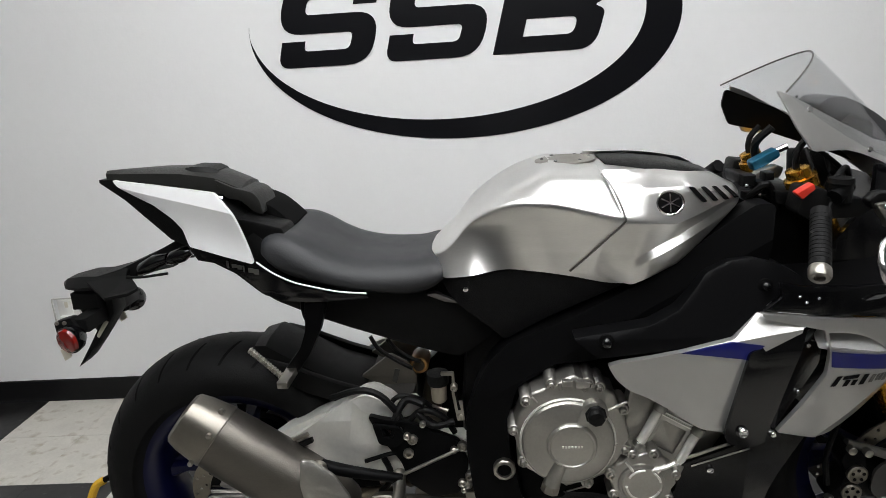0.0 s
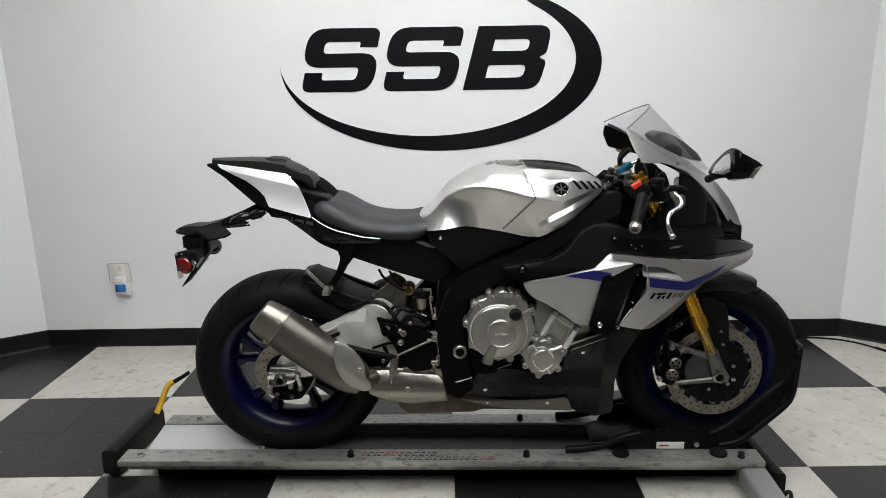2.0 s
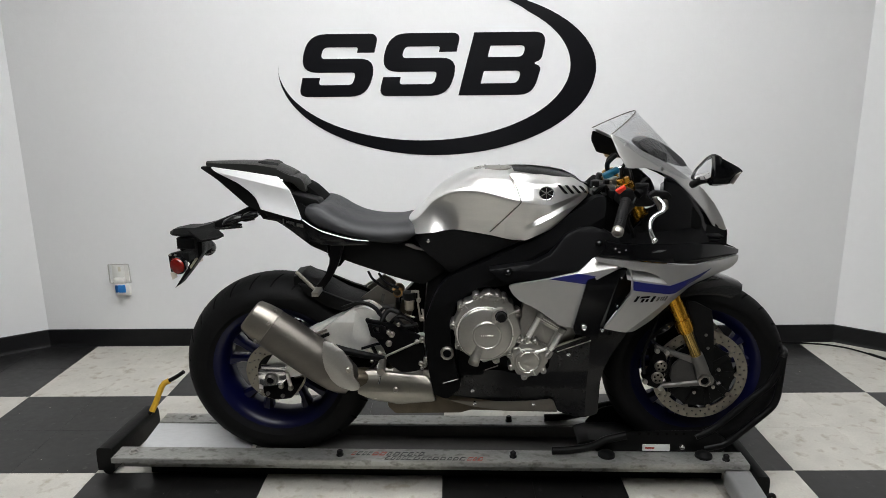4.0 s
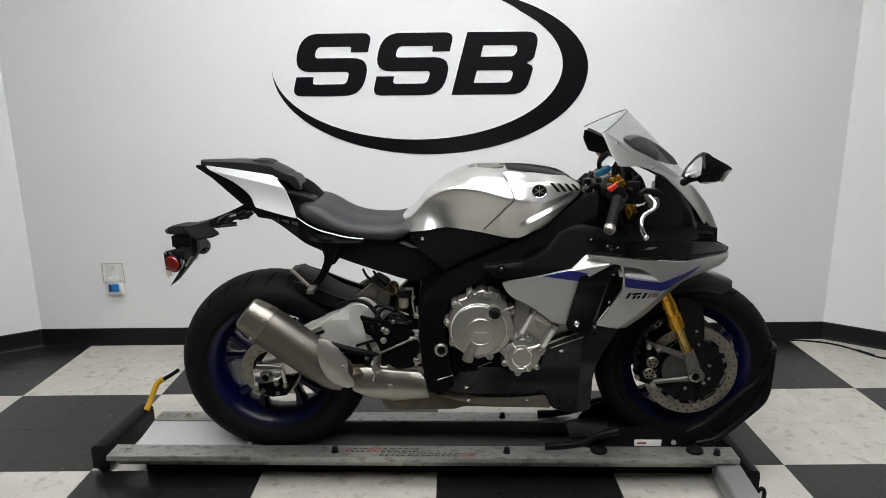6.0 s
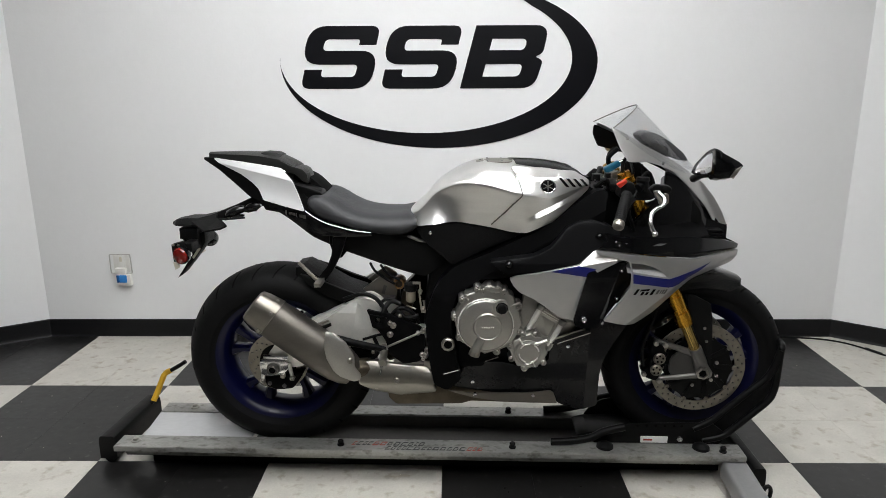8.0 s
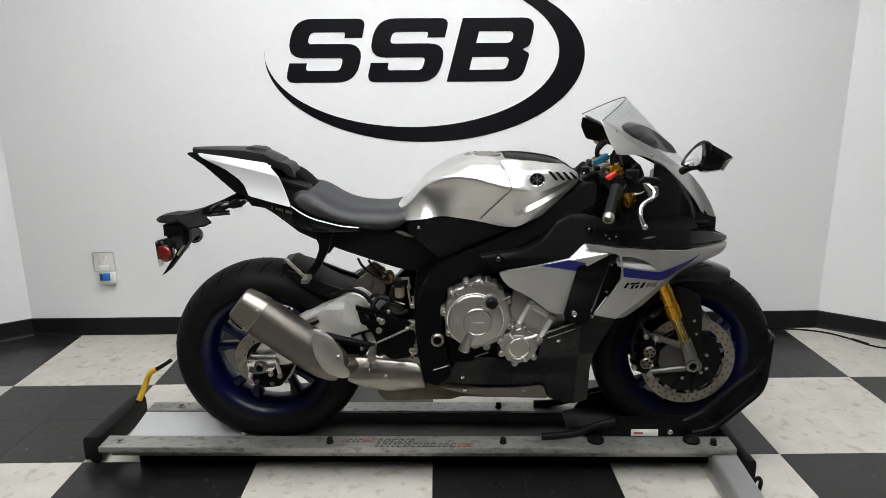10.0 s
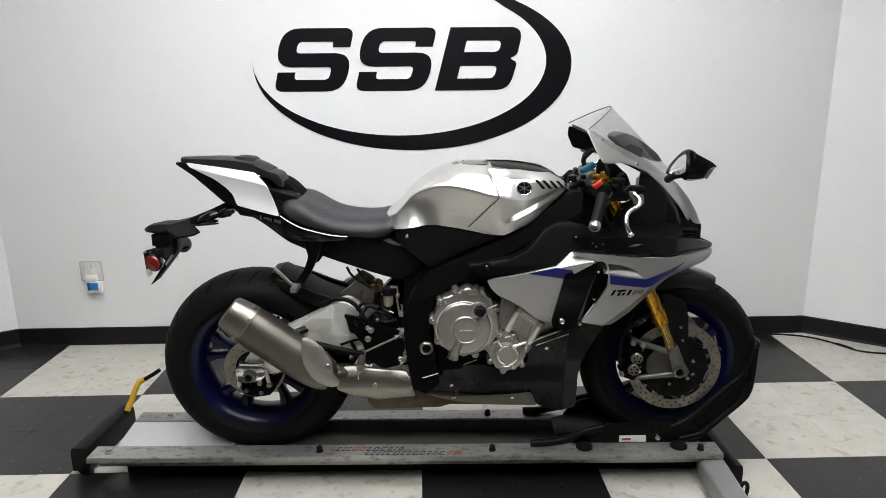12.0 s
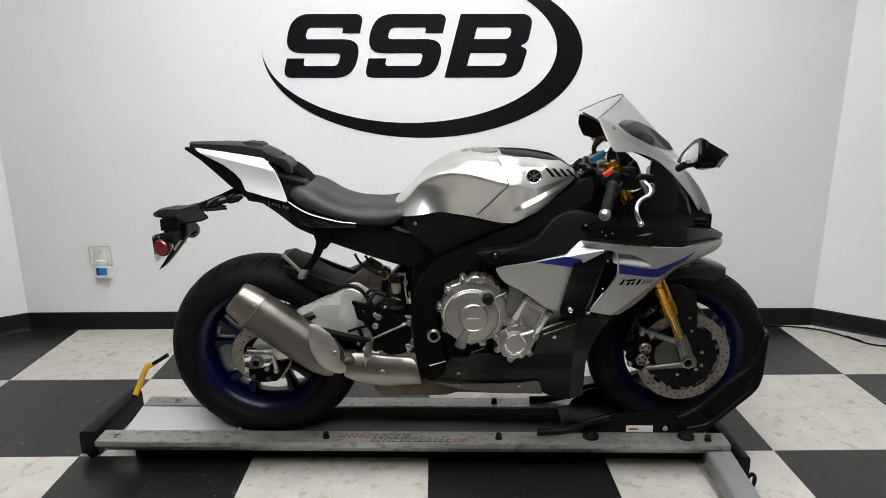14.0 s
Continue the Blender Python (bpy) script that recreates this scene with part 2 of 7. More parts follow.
def shell(outline, depth, thick=0.006, step=0.03, side=-1, bevel=0.002, holes=(), folds=()):
    """A curved panel: an (x, z) outline laid on the surface y = side * depth(x, z), given a thickness inwards."""
    bm = bmesh.new()
    edges = []
    for loop in (outline, *holes):
        vs = [bm.verts.new((p[0], 0, p[1])) for p in loop]
        edges += [bm.edges.new((vs[i], vs[(i + 1) % len(vs)])) for i in range(len(vs))]
    if holes:
        bmesh.ops.triangle_fill(bm, use_beauty=True, edges=edges)
    else:
        bm.faces.new([e.verts[0] for e in edges])
    xs, zs = [p[0] for p in outline], [p[1] for p in outline]
    for lo, hi, ax in ((min(xs), max(xs), (1, 0, 0)), (min(zs), max(zs), (0, 0, 1))):
        k = int((hi - lo) / step)
        for i in range(1, k + 1):
            c = lo + (hi - lo) * i / (k + 1)
            bmesh.ops.bisect_plane(bm, geom=bm.verts[:] + bm.edges[:] + bm.faces[:], dist=1e-5, plane_co=Vector(ax) * c, plane_no=ax)
    for p, q in folds:
        bmesh.ops.bisect_plane(bm, geom=bm.verts[:] + bm.edges[:] + bm.faces[:], dist=1e-5, plane_co=(p[0], 0, p[1]), plane_no=(p[1] - q[1], 0, q[0] - p[0]))
    outer = bm.faces[:]
    top = bmesh.ops.extrude_face_region(bm, geom=outer)["geom"]
    moved = {v for v in top if isinstance(v, bmesh.types.BMVert)}
    for v in bm.verts:
        d = depth(v.co.x, v.co.z)
        v.co.y = side * (d if v in moved else d - thick)
    bmesh.ops.recalc_face_normals(bm, faces=bm.faces[:])
    if bevel:
        rim = [e for e in bm.edges if len(e.link_faces) == 2 and e.verts[0] in moved and e.verts[1] in moved and e.calc_face_angle(0) > 0.9]
        bmesh.ops.bevel(bm, geom=rim, offset=bevel, segments=2, affect="EDGES", profile=0.5, clamp_overlap=True)
    return bm


def spline(pts, n=6, closed=False):
    """A smooth line through the points."""
    p = [Vector(q) for q in pts]
    out, k = [], len(p)
    for i in range(k if closed else k - 1):
        a, b = p[i], p[(i + 1) % k]
        z = p[i - 1] if (i or closed) else a * 2 - b
        c = p[(i + 2) % k] if (i + 2 < k or closed) else b * 2 - a
        for j in range(n):
            t = j / n
            out.append(0.5 * ((2 * a) + (b - z) * t + (2 * z - 5 * a + 4 * b - c) * t * t + (3 * a - z - 3 * b + c) * t ** 3))
    if not closed:
        out.append(p[-1])
    return out


def tube(pts, r, n=6, sides=10, bm=None, smooth=True, r_end=None):
    """A round bar along a smooth line."""
    bm = bm or bmesh.new()
    line = spline(pts, n) if smooth else [Vector(q) for q in pts]
    k, rings = len(line), []
    up = Vector((0.13, 0.37, 0.92))
    for i, p in enumerate(line):
        d = (line[min(i + 1, k - 1)] - line[max(i - 1, 0)]).normalized()
        u = d.cross(up).normalized()
        v = d.cross(u)
        rr = r if r_end is None else r + (r_end - r) * i / (k - 1)
        rings.append([bm.verts.new(p + rr * (math.cos(a) * u + math.sin(a) * v)) for a in [2 * math.pi * j / sides for j in range(sides)]])
    for a, b in zip(rings, rings[1:]):
        for j in range(sides):
            bm.faces.new((a[j], a[(j + 1) % sides], b[(j + 1) % sides], b[j]))
    bm.faces.new(rings[0][::-1])
    bm.faces.new(rings[-1])
    return bm


def lathe(profile, at, axis=(0, 1, 0), n=32, bm=None, closed=False):
    """A profile of (along the axis, radius) turned round an axis through a place."""
    bm = bm or bmesh.new()
    a = Vector(axis).normalized()
    u = a.cross(Vector((0.2, 0.1, 1) if abs(a.z) < 0.9 else (1, 0.1, 0))).normalized()
    v = a.cross(u)
    at = Vector(at)
    rings = [[bm.verts.new(at + a * h + r * (math.cos(2 * math.pi * j / n) * u + math.sin(2 * math.pi * j / n) * v)) for j in range(n)] for h, r in profile]
    pairs = list(zip(rings, rings[1:])) + ([(rings[-1], rings[0])] if closed else [])
    for p, q in pairs:
        for j in range(n):
            bm.faces.new((p[j], p[(j + 1) % n], q[(j + 1) % n], q[j]))
    if not closed:
        bm.faces.new(rings[0][::-1])
        bm.faces.new(rings[-1])
    return bm


def bolt_mesh(at, r=0.007, h=0.006, bm=None, sink=True):
    """A socket-head screw that faces the bike's right side (-y)."""
    x, y, z = at
    return lathe([(-0.004, r), (h * 0.7, r), (h, r * 0.8), (h, r * 0.5), (h * 0.5, r * 0.45)] if sink else [(-0.004, r), (h * 0.7, r), (h, r * 0.6)], at, (0, -1, 0), 14, bm)


def box(x0, x1, y0, y1, z0, z1, bevel=0.004, bm=None):
    return slab([(x0, z0), (x1, z0), (x1, z1), (x0, z1)], y0, y1, bevel, bm=bm)


def loft(sections, bm=None, caps=True):
    """A skin over closed rings of points, all with the same number of points."""
    bm = bm or bmesh.new()
    rings = [[bm.verts.new(p) for p in s] for s in sections]
    n = len(rings[0])
    for a, b in zip(rings, rings[1:]):
        for j in range(n):
            bm.faces.new((a[j], a[(j + 1) % n], b[(j + 1) % n], b[j]))
    if caps:
        bm.faces.new(rings[0][::-1])
        bm.faces.new(rings[-1])
    return bm


def curve_of(keys):
    """A smooth function through (x, value) keys."""
    xs = [k[0] for k in keys]
    ys = [k[1] for k in keys]

    def f(x):
        if x <= xs[0]:
            return ys[0]
        if x >= xs[-1]:
            return ys[-1]
        i = next(j for j in range(len(xs) - 1) if x <= xs[j + 1])
        h = xs[i + 1] - xs[i]
        t = (x - xs[i]) / h
        def slope(j):
            if j <= 0 or j >= len(xs) - 1:
                return 0.0 if len(xs) > 2 and (j <= 0 or j >= len(xs) - 1) and False else ((ys[min(j + 1, len(xs) - 1)] - ys[max(j - 1, 0)]) / (xs[min(j + 1, len(xs) - 1)] - xs[max(j - 1, 0)]))
            return (ys[j + 1] - ys[j - 1]) / (xs[j + 1] - xs[j - 1])
        a, b = slope(i) * h, slope(i + 1) * h
        return (2 * t ** 3 - 3 * t * t + 1) * ys[i] + (t ** 3 - 2 * t * t + t) * a + (-2 * t ** 3 + 3 * t * t) * ys[i + 1] + (t ** 3 - t * t) * b
    return f


def thing(name, label, category, at=(0, 0, 0), group="", kind=""):
    ob = new(name)
    ob.location = at
    ob.empty_display_size = 0.1
    return tagged(ob, label, category, group, kind)


# ---------------------------------------------------------------- the room
WALL_Y = 1.216
LX, RX = -2.085, 2.012                     # corners where the side walls bend forward
LD = (-math.cos(radians(33)), -math.sin(radians(33)))
RD = (math.cos(radians(36)), -math.sin(radians(36)))
REACH = 2.6
CEIL = 2.9
BACK = -7.0
LE = (LX + LD[0] * REACH, WALL_Y + LD[1] * REACH)
RE = (RX + RD[0] * REACH, WALL_Y + RD[1] * REACH)


def wall_piece(name, a, b, label, height=CEIL, thick=0.12, z0=-0.02, mat=None, out=1):
    """A straight wall from a to b (plan), thickened to the outer side."""
    a, b = Vector(a), Vector(b)
    d = (b - a).normalized()
    nrm = Vector((-d.y, d.x)) * out * thick
    bm = bmesh.new()
    lo = [bm.verts.new((p.x, p.y, z0)) for p in (a, b, b + nrm, a + nrm)]
    hi = [bm.verts.new((p.x, p.y, height)) for p in (a, b, b + nrm, a + nrm)]
    bm.faces.new(lo[::-1])
    bm.faces.new(hi)
    for i in range(4):
        bm.faces.new((lo[i], lo[(i + 1) % 4], hi[(i + 1) % 4], hi[i]))
    return tagged(part(name, bm, mat or M_WALL, smooth=0), label, "wall", kind="structure")


wall_piece("wall_north", (LX, WALL_Y), (RX, WALL_Y), "white painted wall with a large black graphic")
wall_piece("wall_west", LE, (LX, WALL_Y), "white painted wall set at a slant")
wall_piece("wall_east", (RX, WALL_Y), RE, "white painted wall set at a slant")
# walls added behind the camera, never in view; their grey darkens the bike's reflections
M_GWALL = material("grey for dark reflections", (0.22, 0.22, 0.22), 0.6, vary=0.06, bump=0.2, bump_scale=90)
wall_piece("wall_west_side", (LE[0], BACK), LE, "unseen grey side wall, added to darken reflections", mat=M_GWALL)
wall_piece("wall_east_side", RE, (RE[0], BACK), "unseen grey side wall, added to darken reflections", mat=M_GWALL)
wall_piece("wall_south", (RE[0], BACK), (LE[0], BACK), "unseen grey end wall, added to darken reflections", mat=M_GWALL)


def skirting(name, a, b, h=0.092, t=0.007):
    a, b = Vector(a), Vector(b)
    d = (b - a).normalized()
    nrm = Vector((d.y, -d.x))
    rows = [(0.0, -0.001), (0.0, t * 1.9), (0.004, t * 1.5), (0.02, t), (h - 0.004, t), (h, t * 0.5), (h, -0.001)]
    bm = bmesh.new()
    ends = [[bm.verts.new((p.x + nrm.x * w, p.y + nrm.y * w, z)) for z, w in rows] for p in (a, b)]
    k = len(rows)
    for i in range(k):
        bm.faces.new((ends[0][i], ends[0][(i + 1) % k], ends[1][(i + 1) % k], ends[1][i]))
    bm.faces.new(ends[0][::-1])
    bm.faces.new(ends[1])
    return tagged(part(name, bm, M_BASE), "black vinyl cove skirting along the wall", "baseboard", kind="structure")


skirting("baseboard", (LX - 0.004, WALL_Y), (RX + 0.004, WALL_Y))
skirting("baseboard", LE, (LX, WALL_Y))
skirting("baseboard", (RX, WALL_Y), RE)
skirting("baseboard", (LE[0], BACK), LE)
skirting("baseboard", RE, (RE[0], BACK))

bm = bmesh.new()
vs = [bm.verts.new((*p, CEIL)) for p in ((LE[0] - 0.2, BACK - 0.2), (RE[0] + 0.2, BACK - 0.2), (RE[0] + 0.2, WALL_Y + 0.2), (LE[0] - 0.2, WALL_Y + 0.2))]
up = bmesh.ops.extrude_face_region(bm, geom=[bm.faces.new(vs)])["geom"]
bmesh.ops.translate(bm, verts=[v for v in up if isinstance(v, bmesh.types.BMVert)], vec=(0, 0, 0.1))
tagged(part("ceiling", bm, M_CEIL, smooth=0), "plain white ceiling boards", "ceiling", kind="structure")


def ceiling_light(x, y, lx=1.2, ly=0.6):
    """A flat fluorescent fitting under the ceiling."""
    ob = thing("ceiling_light", "white ceiling light fitting with a flat glowing diffuser", "ceiling light", (x, y, CEIL), "ceiling lights")
    o = [(-lx / 2 - 0.03, -ly / 2 - 0.03), (lx / 2 + 0.03, -ly / 2 - 0.03), (lx / 2 + 0.03, ly / 2 + 0.03), (-lx / 2 - 0.03, ly / 2 + 0.03)]
    i = [(-lx / 2, -ly / 2), (lx / 2, -ly / 2), (lx / 2, ly / 2), (-lx / 2, ly / 2)]
    bm = slab(o, 0, 0.05, 0.004, holes=(i,))
    for v in bm.verts:
        v.co = (v.co.x, v.co.z, -v.co.y)
    part("frame", bm, M_WHITE, ob)
    bm = bmesh.new()
    vs = [bm.verts.new((*p, -0.035)) for p in i]
    bm.faces.new(vs)
    up = bmesh.ops.extrude_face_region(bm, geom=bm.faces[:])["geom"]
    bmesh.ops.translate(bm, verts=[v for v in up if isinstance(v, bmesh.types.BMVert)], vec=(0, 0, 0.01))
    part("diffuser", bm, M_DIFF, ob, "glowing white diffuser", smooth=0)
    return ob


for lx, ly in ((-0.9, -0.30), (0.0, -0.30), (0.9, -0.30), (-0.9, -2.0), (0.0, -2.0), (0.9, -2.0)):
    ceiling_light(lx, ly, 0.6, 1.2)


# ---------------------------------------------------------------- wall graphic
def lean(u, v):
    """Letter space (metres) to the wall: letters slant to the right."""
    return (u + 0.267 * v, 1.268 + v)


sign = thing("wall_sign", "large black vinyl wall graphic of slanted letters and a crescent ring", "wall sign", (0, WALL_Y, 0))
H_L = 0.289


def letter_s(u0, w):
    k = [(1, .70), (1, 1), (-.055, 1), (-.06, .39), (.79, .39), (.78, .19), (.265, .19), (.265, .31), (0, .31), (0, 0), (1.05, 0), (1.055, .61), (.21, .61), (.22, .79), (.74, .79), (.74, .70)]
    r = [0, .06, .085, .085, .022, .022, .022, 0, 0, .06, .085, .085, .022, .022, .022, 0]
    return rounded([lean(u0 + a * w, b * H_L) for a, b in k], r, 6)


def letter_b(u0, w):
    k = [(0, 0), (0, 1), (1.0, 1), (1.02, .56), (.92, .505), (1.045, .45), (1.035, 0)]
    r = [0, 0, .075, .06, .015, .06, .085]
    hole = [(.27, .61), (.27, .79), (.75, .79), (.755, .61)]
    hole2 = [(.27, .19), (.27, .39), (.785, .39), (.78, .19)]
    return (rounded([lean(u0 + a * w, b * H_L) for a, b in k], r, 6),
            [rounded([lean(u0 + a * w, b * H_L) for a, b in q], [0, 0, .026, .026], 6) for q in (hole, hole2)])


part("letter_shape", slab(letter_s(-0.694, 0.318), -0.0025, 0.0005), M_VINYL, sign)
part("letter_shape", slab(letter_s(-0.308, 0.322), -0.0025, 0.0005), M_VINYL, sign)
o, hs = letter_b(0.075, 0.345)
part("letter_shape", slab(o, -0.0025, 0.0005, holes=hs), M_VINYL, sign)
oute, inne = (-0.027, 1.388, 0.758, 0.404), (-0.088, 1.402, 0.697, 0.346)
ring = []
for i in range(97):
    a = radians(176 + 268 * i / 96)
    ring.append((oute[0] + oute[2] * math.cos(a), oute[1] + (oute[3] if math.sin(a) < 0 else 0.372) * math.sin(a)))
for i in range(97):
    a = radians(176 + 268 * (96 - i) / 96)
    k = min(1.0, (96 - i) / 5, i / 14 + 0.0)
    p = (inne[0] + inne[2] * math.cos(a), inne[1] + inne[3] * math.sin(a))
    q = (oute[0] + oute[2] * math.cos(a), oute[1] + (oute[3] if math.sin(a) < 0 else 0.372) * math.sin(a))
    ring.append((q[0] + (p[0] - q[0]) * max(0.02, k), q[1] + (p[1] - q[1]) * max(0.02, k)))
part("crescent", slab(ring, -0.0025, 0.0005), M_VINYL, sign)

# ---------------------------------------------------------------- wall socket with air freshener
sock = thing("wall_socket", "white wall socket with a blue air freshener plugged in", "wall socket", (-1.672, WALL_Y, 0.36))
part("plate", slab(rounded([(-0.035, -0.008), (0.050, -0.008), (0.050, 0.084), (-0.035, 0.084)], 0.006), -0.006, 0.0, 0.002), M_WHITE, sock, "white cover plate")
part("clear_cover", slab(rounded([(-0.048, -0.014), (0.066, -0.014), (0.062, 0.090), (-0.048, 0.090)], 0.008), -0.020, -0.014, 0.002, holes=(rounded([(-0.043, -0.009), (0.061, -0.009), (0.057, 0.085), (-0.043, 0.085)], 0.006),)), M_EDGE, sock, "pale edge of the clear cover")
part("outlet_slot", slab(rounded([(0.000, 0.048), (0.014, 0.048), (0.014, 0.072), (0.000, 0.072)], 0.004), -0.0135, -0.0122), M_POT, sock, "pale brown outlet face")
part("receptacle", slab(rounded([(-0.014, -0.004), (0.028, -0.004), (0.028, 0.078), (-0.014, 0.078)], 0.008), -0.012, 0.0, 0.002), M_WHITE, sock)
part("freshener_body", slab(rounded([(-0.018, -0.072), (0.060, -0.076), (0.060, -0.014), (-0.018, -0.014)], 0.01), -0.036, -0.008, 0.006), M_WHITE, sock, "white plastic shell")
part("bottle", slab(rounded([(0.002, -0.058), (0.040, -0.058), (0.040, -0.018), (0.002, -0.018)], 0.005), -0.041, -0.030, 0.004), M_BLUEGEL, sock, "blue scented gel")
part("bottle_side", slab(rounded([(-0.013, -0.058), (0.0015, -0.058), (0.0015, -0.018), (-0.013, -0.018)], 0.004), -0.040, -0.030, 0.003), M_NAVY, sock, "darker blue gel")
part("cap", slab(rounded([(-0.018, -0.012), (0.036, -0.012), (0.036, 0.018), (-0.018, 0.018)], 0.006), -0.036, -0.0125, 0.004), M_WHITE, sock)

# a cable along the foot of the east wall
cable = [(1.70, 1.192, 0.005), (1.807, 1.183, 0.005), (1.936, 1.157, 0.005), (2.027, 1.108, 0.005), (2.093, 1.023, 0.005), (2.133, 0.949, 0.005), (2.211, 0.906, 0.005), (2.45, 0.86, 0.005)]
flex = tagged(part("power_cable", tube(cable, 0.0042, 8, 8), M_PLAST), "black power cable lying on the tiled floor", "cable")
part("plug", tube([(2.090, 1.028, 0.0065), (2.112, 0.988, 0.0065), (2.129, 0.957, 0.0065)], 0.0065, 3, 8), M_PLAST, flex, "black inline plug")

# grit and flakes lying on the tiles
grit_rng = random.Random(11)
bm = bmesh.new()
for k in range(170):
    x, y, r = grit_rng.uniform(-2.3, 2.3), grit_rng.uniform(-0.75, 1.1), grit_rng.uniform(0.0008, 0.0028)
    a0 = grit_rng.uniform(0, 6.28)
    ring = [bm.verts.new((x + r * grit_rng.uniform(0.6, 1.3) * math.cos(a0 + 1.2566 * i), y + r * grit_rng.uniform(0.6, 1.3) * math.sin(a0 + 1.2566 * i), 0.0005)) for i in range(5)]
    tip = bm.verts.new((x, y, 0.0005 + 0.5 * r))
    for i in range(5):
        bm.faces.new((ring[i], ring[(i + 1) % 5], tip))
tagged(part("floor_grit", bm, M_POT, smooth=0), "pale grit and dust flakes on the tiles", "grit", kind="stuff")

# ---------------------------------------------------------------- the wheeled bike platform
lift = thing("bike_platform", "low aluminium motorcycle platform with two beams and black end bars", "platform", (0, PLY, 0))
lift.rotation_euler.z = YAW
NEAR0, NEAR1 = -0.176, -0.098      # the near beam's top, from its outer to its inner edge
FAR0, FAR1 = 0.075, 0.145
TOPZ = 0.120


def beam(y0, y1, x0, x1, name="beam"):
    """A channel beam: a top flange with a rolled front lip and a web down to the floor."""
    s = 1 if y1 > y0 else -1
    prof = [(y0, TOPZ), (y1, TOPZ), (y1, 0.045), (y1 - s * 0.005, 0.045), (y1 - s * 0.005, TOPZ - 0.006), (y0 + s * 0.005, TOPZ - 0.006), (y0 + s * 0.005, TOPZ - 0.019), (y0, TOPZ - 0.019)]
    bm = bmesh.new()
    ends = [[bm.verts.new((x, y, z)) for y, z in prof] for x in (x0, x1)]
    k = len(prof)
    for i in range(k):
        bm.faces.new((ends[0][i], ends[0][(i + 1) % k], ends[1][(i + 1) % k], ends[1][i]))
    bm.faces.new(ends[0][::-1])
    bm.faces.new(ends[1])
    bmesh.ops.recalc_face_normals(bm, faces=bm.faces[:])
    bmesh.ops.bevel(bm, geom=[e for e in bm.edges if e.calc_face_angle(0) > 0.9], offset=0.0018, segments=2, affect="EDGES", clamp_overlap=True)
    return part(name, bm, M_ALU, lift, "scuffed aluminium beam")


near = beam(NEAR0, NEAR1, -1.095, 0.992)
far = beam(FAR1, FAR0, -1.045, 0.975)
# a sheet ramp at the rear end and a dark tray between the beams
bm = loft([[(x, FAR0 - 0.001, TOPZ - 0.004), (x, NEAR1 + 0.004, 0.098), (x, NEAR1 + 0.004, 0.092), (x, FAR0 - 0.001, TOPZ - 0.010)] for x in (-1.045, -0.66)])
part("ramp", bm, M_ALU_L, lift, "bright bare sheet ramp", smooth=0)
part("tray", slab([(-0.658, 0.070), (0.97, 0.070), (0.97, 0.077), (-0.658, 0.077)], NEAR1 + 0.002, FAR0 - 0.002, 0.0), M_MAT, lift, "black tray floor")
part("tray_side", slab([(-0.658, 0.0775), (0.97, 0.0775), (0.97, TOPZ - 0.003), (-0.658, TOPZ - 0.003)], FAR0 - 0.007, FAR0 - 0.001, 0.0), M_MAT, lift, "black tray side")
part("under_rail", box(-1.02, 0.95, -0.066, -0.050, 0.0, 0.066, 0.002), M_STEELB, lift, "black lower rail")


def bar(a, b, wide, tall, mat, name, label=""):
    """A square-section bar lying between two places, its top rounded."""
    a, b = Vector(a), Vector(b)
    d = (b - a).normalized()
    s = d.cross(Vector((0, 0, 1))).normalized() * wide / 2
    prof = rounded([(-1, 0), (1, 0), (1, 1), (-1, 1)], [0.1, 0.1, 0.35, 0.35], 3)
    bm = loft([[p + s * u + Vector((0, 0, tall * v)) for u, v in prof] for p in (a, b)])
    return part(name, bm, mat, lift, label)


bar((-1.168, -0.085, 0.018), (-1.152, 0.235, 0.018), 0.062, 0.086, M_STEELB, "rear_cross_bar", "black painted cross bar")
bar((0.960, NEAR0 + 0.012, 0.036), (0.938, -0.70, 0.030), 0.084, 0.060, M_ALU_D, "outrigger", "grey aluminium outrigger arm")
bar((1.018, 0.16, 0.02), (1.025, -0.205, 0.02), 0.042, 0.075, M_STEELB, "front_cross_bar", "black painted cross bar")
for k in range(2):
    part("castor", lathe([(-0.012, 0.0), (-0.012, 0.018), (-0.009, 0.021), (0.009, 0.021), (0.012, 0.018), (0.012, 0.0)], (-1.165 if k == 0 else -1.156, (-0.07, 0.2)[k], 0.0215), (0, 1, 0), 18), M_RUBBER, lift)
ring_pts = [(0.016 * math.cos(a), 0.0, 0.032 * math.sin(a)) for a in [2 * math.pi * i / 16 for i in range(17)]]
part("pull_ring", tube([(1.024 + x * 0.8, -0.262 - z * 0.2, 0.042 + z) for x, y, z in ring_pts], 0.0065, 2, 8), M_STEELB, lift, "black pull ring")
# knobs on the beams
for x, y in ((-0.335, NEAR0 + 0.035), (0.238, NEAR0 + 0.035), (0.238, FAR0 + 0.030), (0.925, NEAR0 + 0.028)):
    bm = lathe([(0, 0.012), (0.004, 0.012), (0.006, 0.0095), (0.016, 0.010), (0.019, 0.007)], (x, y, TOPZ), (0, 0, 1), 16)
    part("knob", bm, M_STEELB, lift, "black bolt head")
for x, y in ((-1.035, NEAR0 + 0.04), (-0.93, FAR0 + 0.035)):
    bm = lathe([(0, 0.016), (0.003, 0.016), (0.004, 0.010), (0.011, 0.009), (0.012, 0.006)], (x, y, TOPZ), (0, 0, 1), 12)
    part("knob", bm, M_CAST, lift, "dull steel bolt and washer")
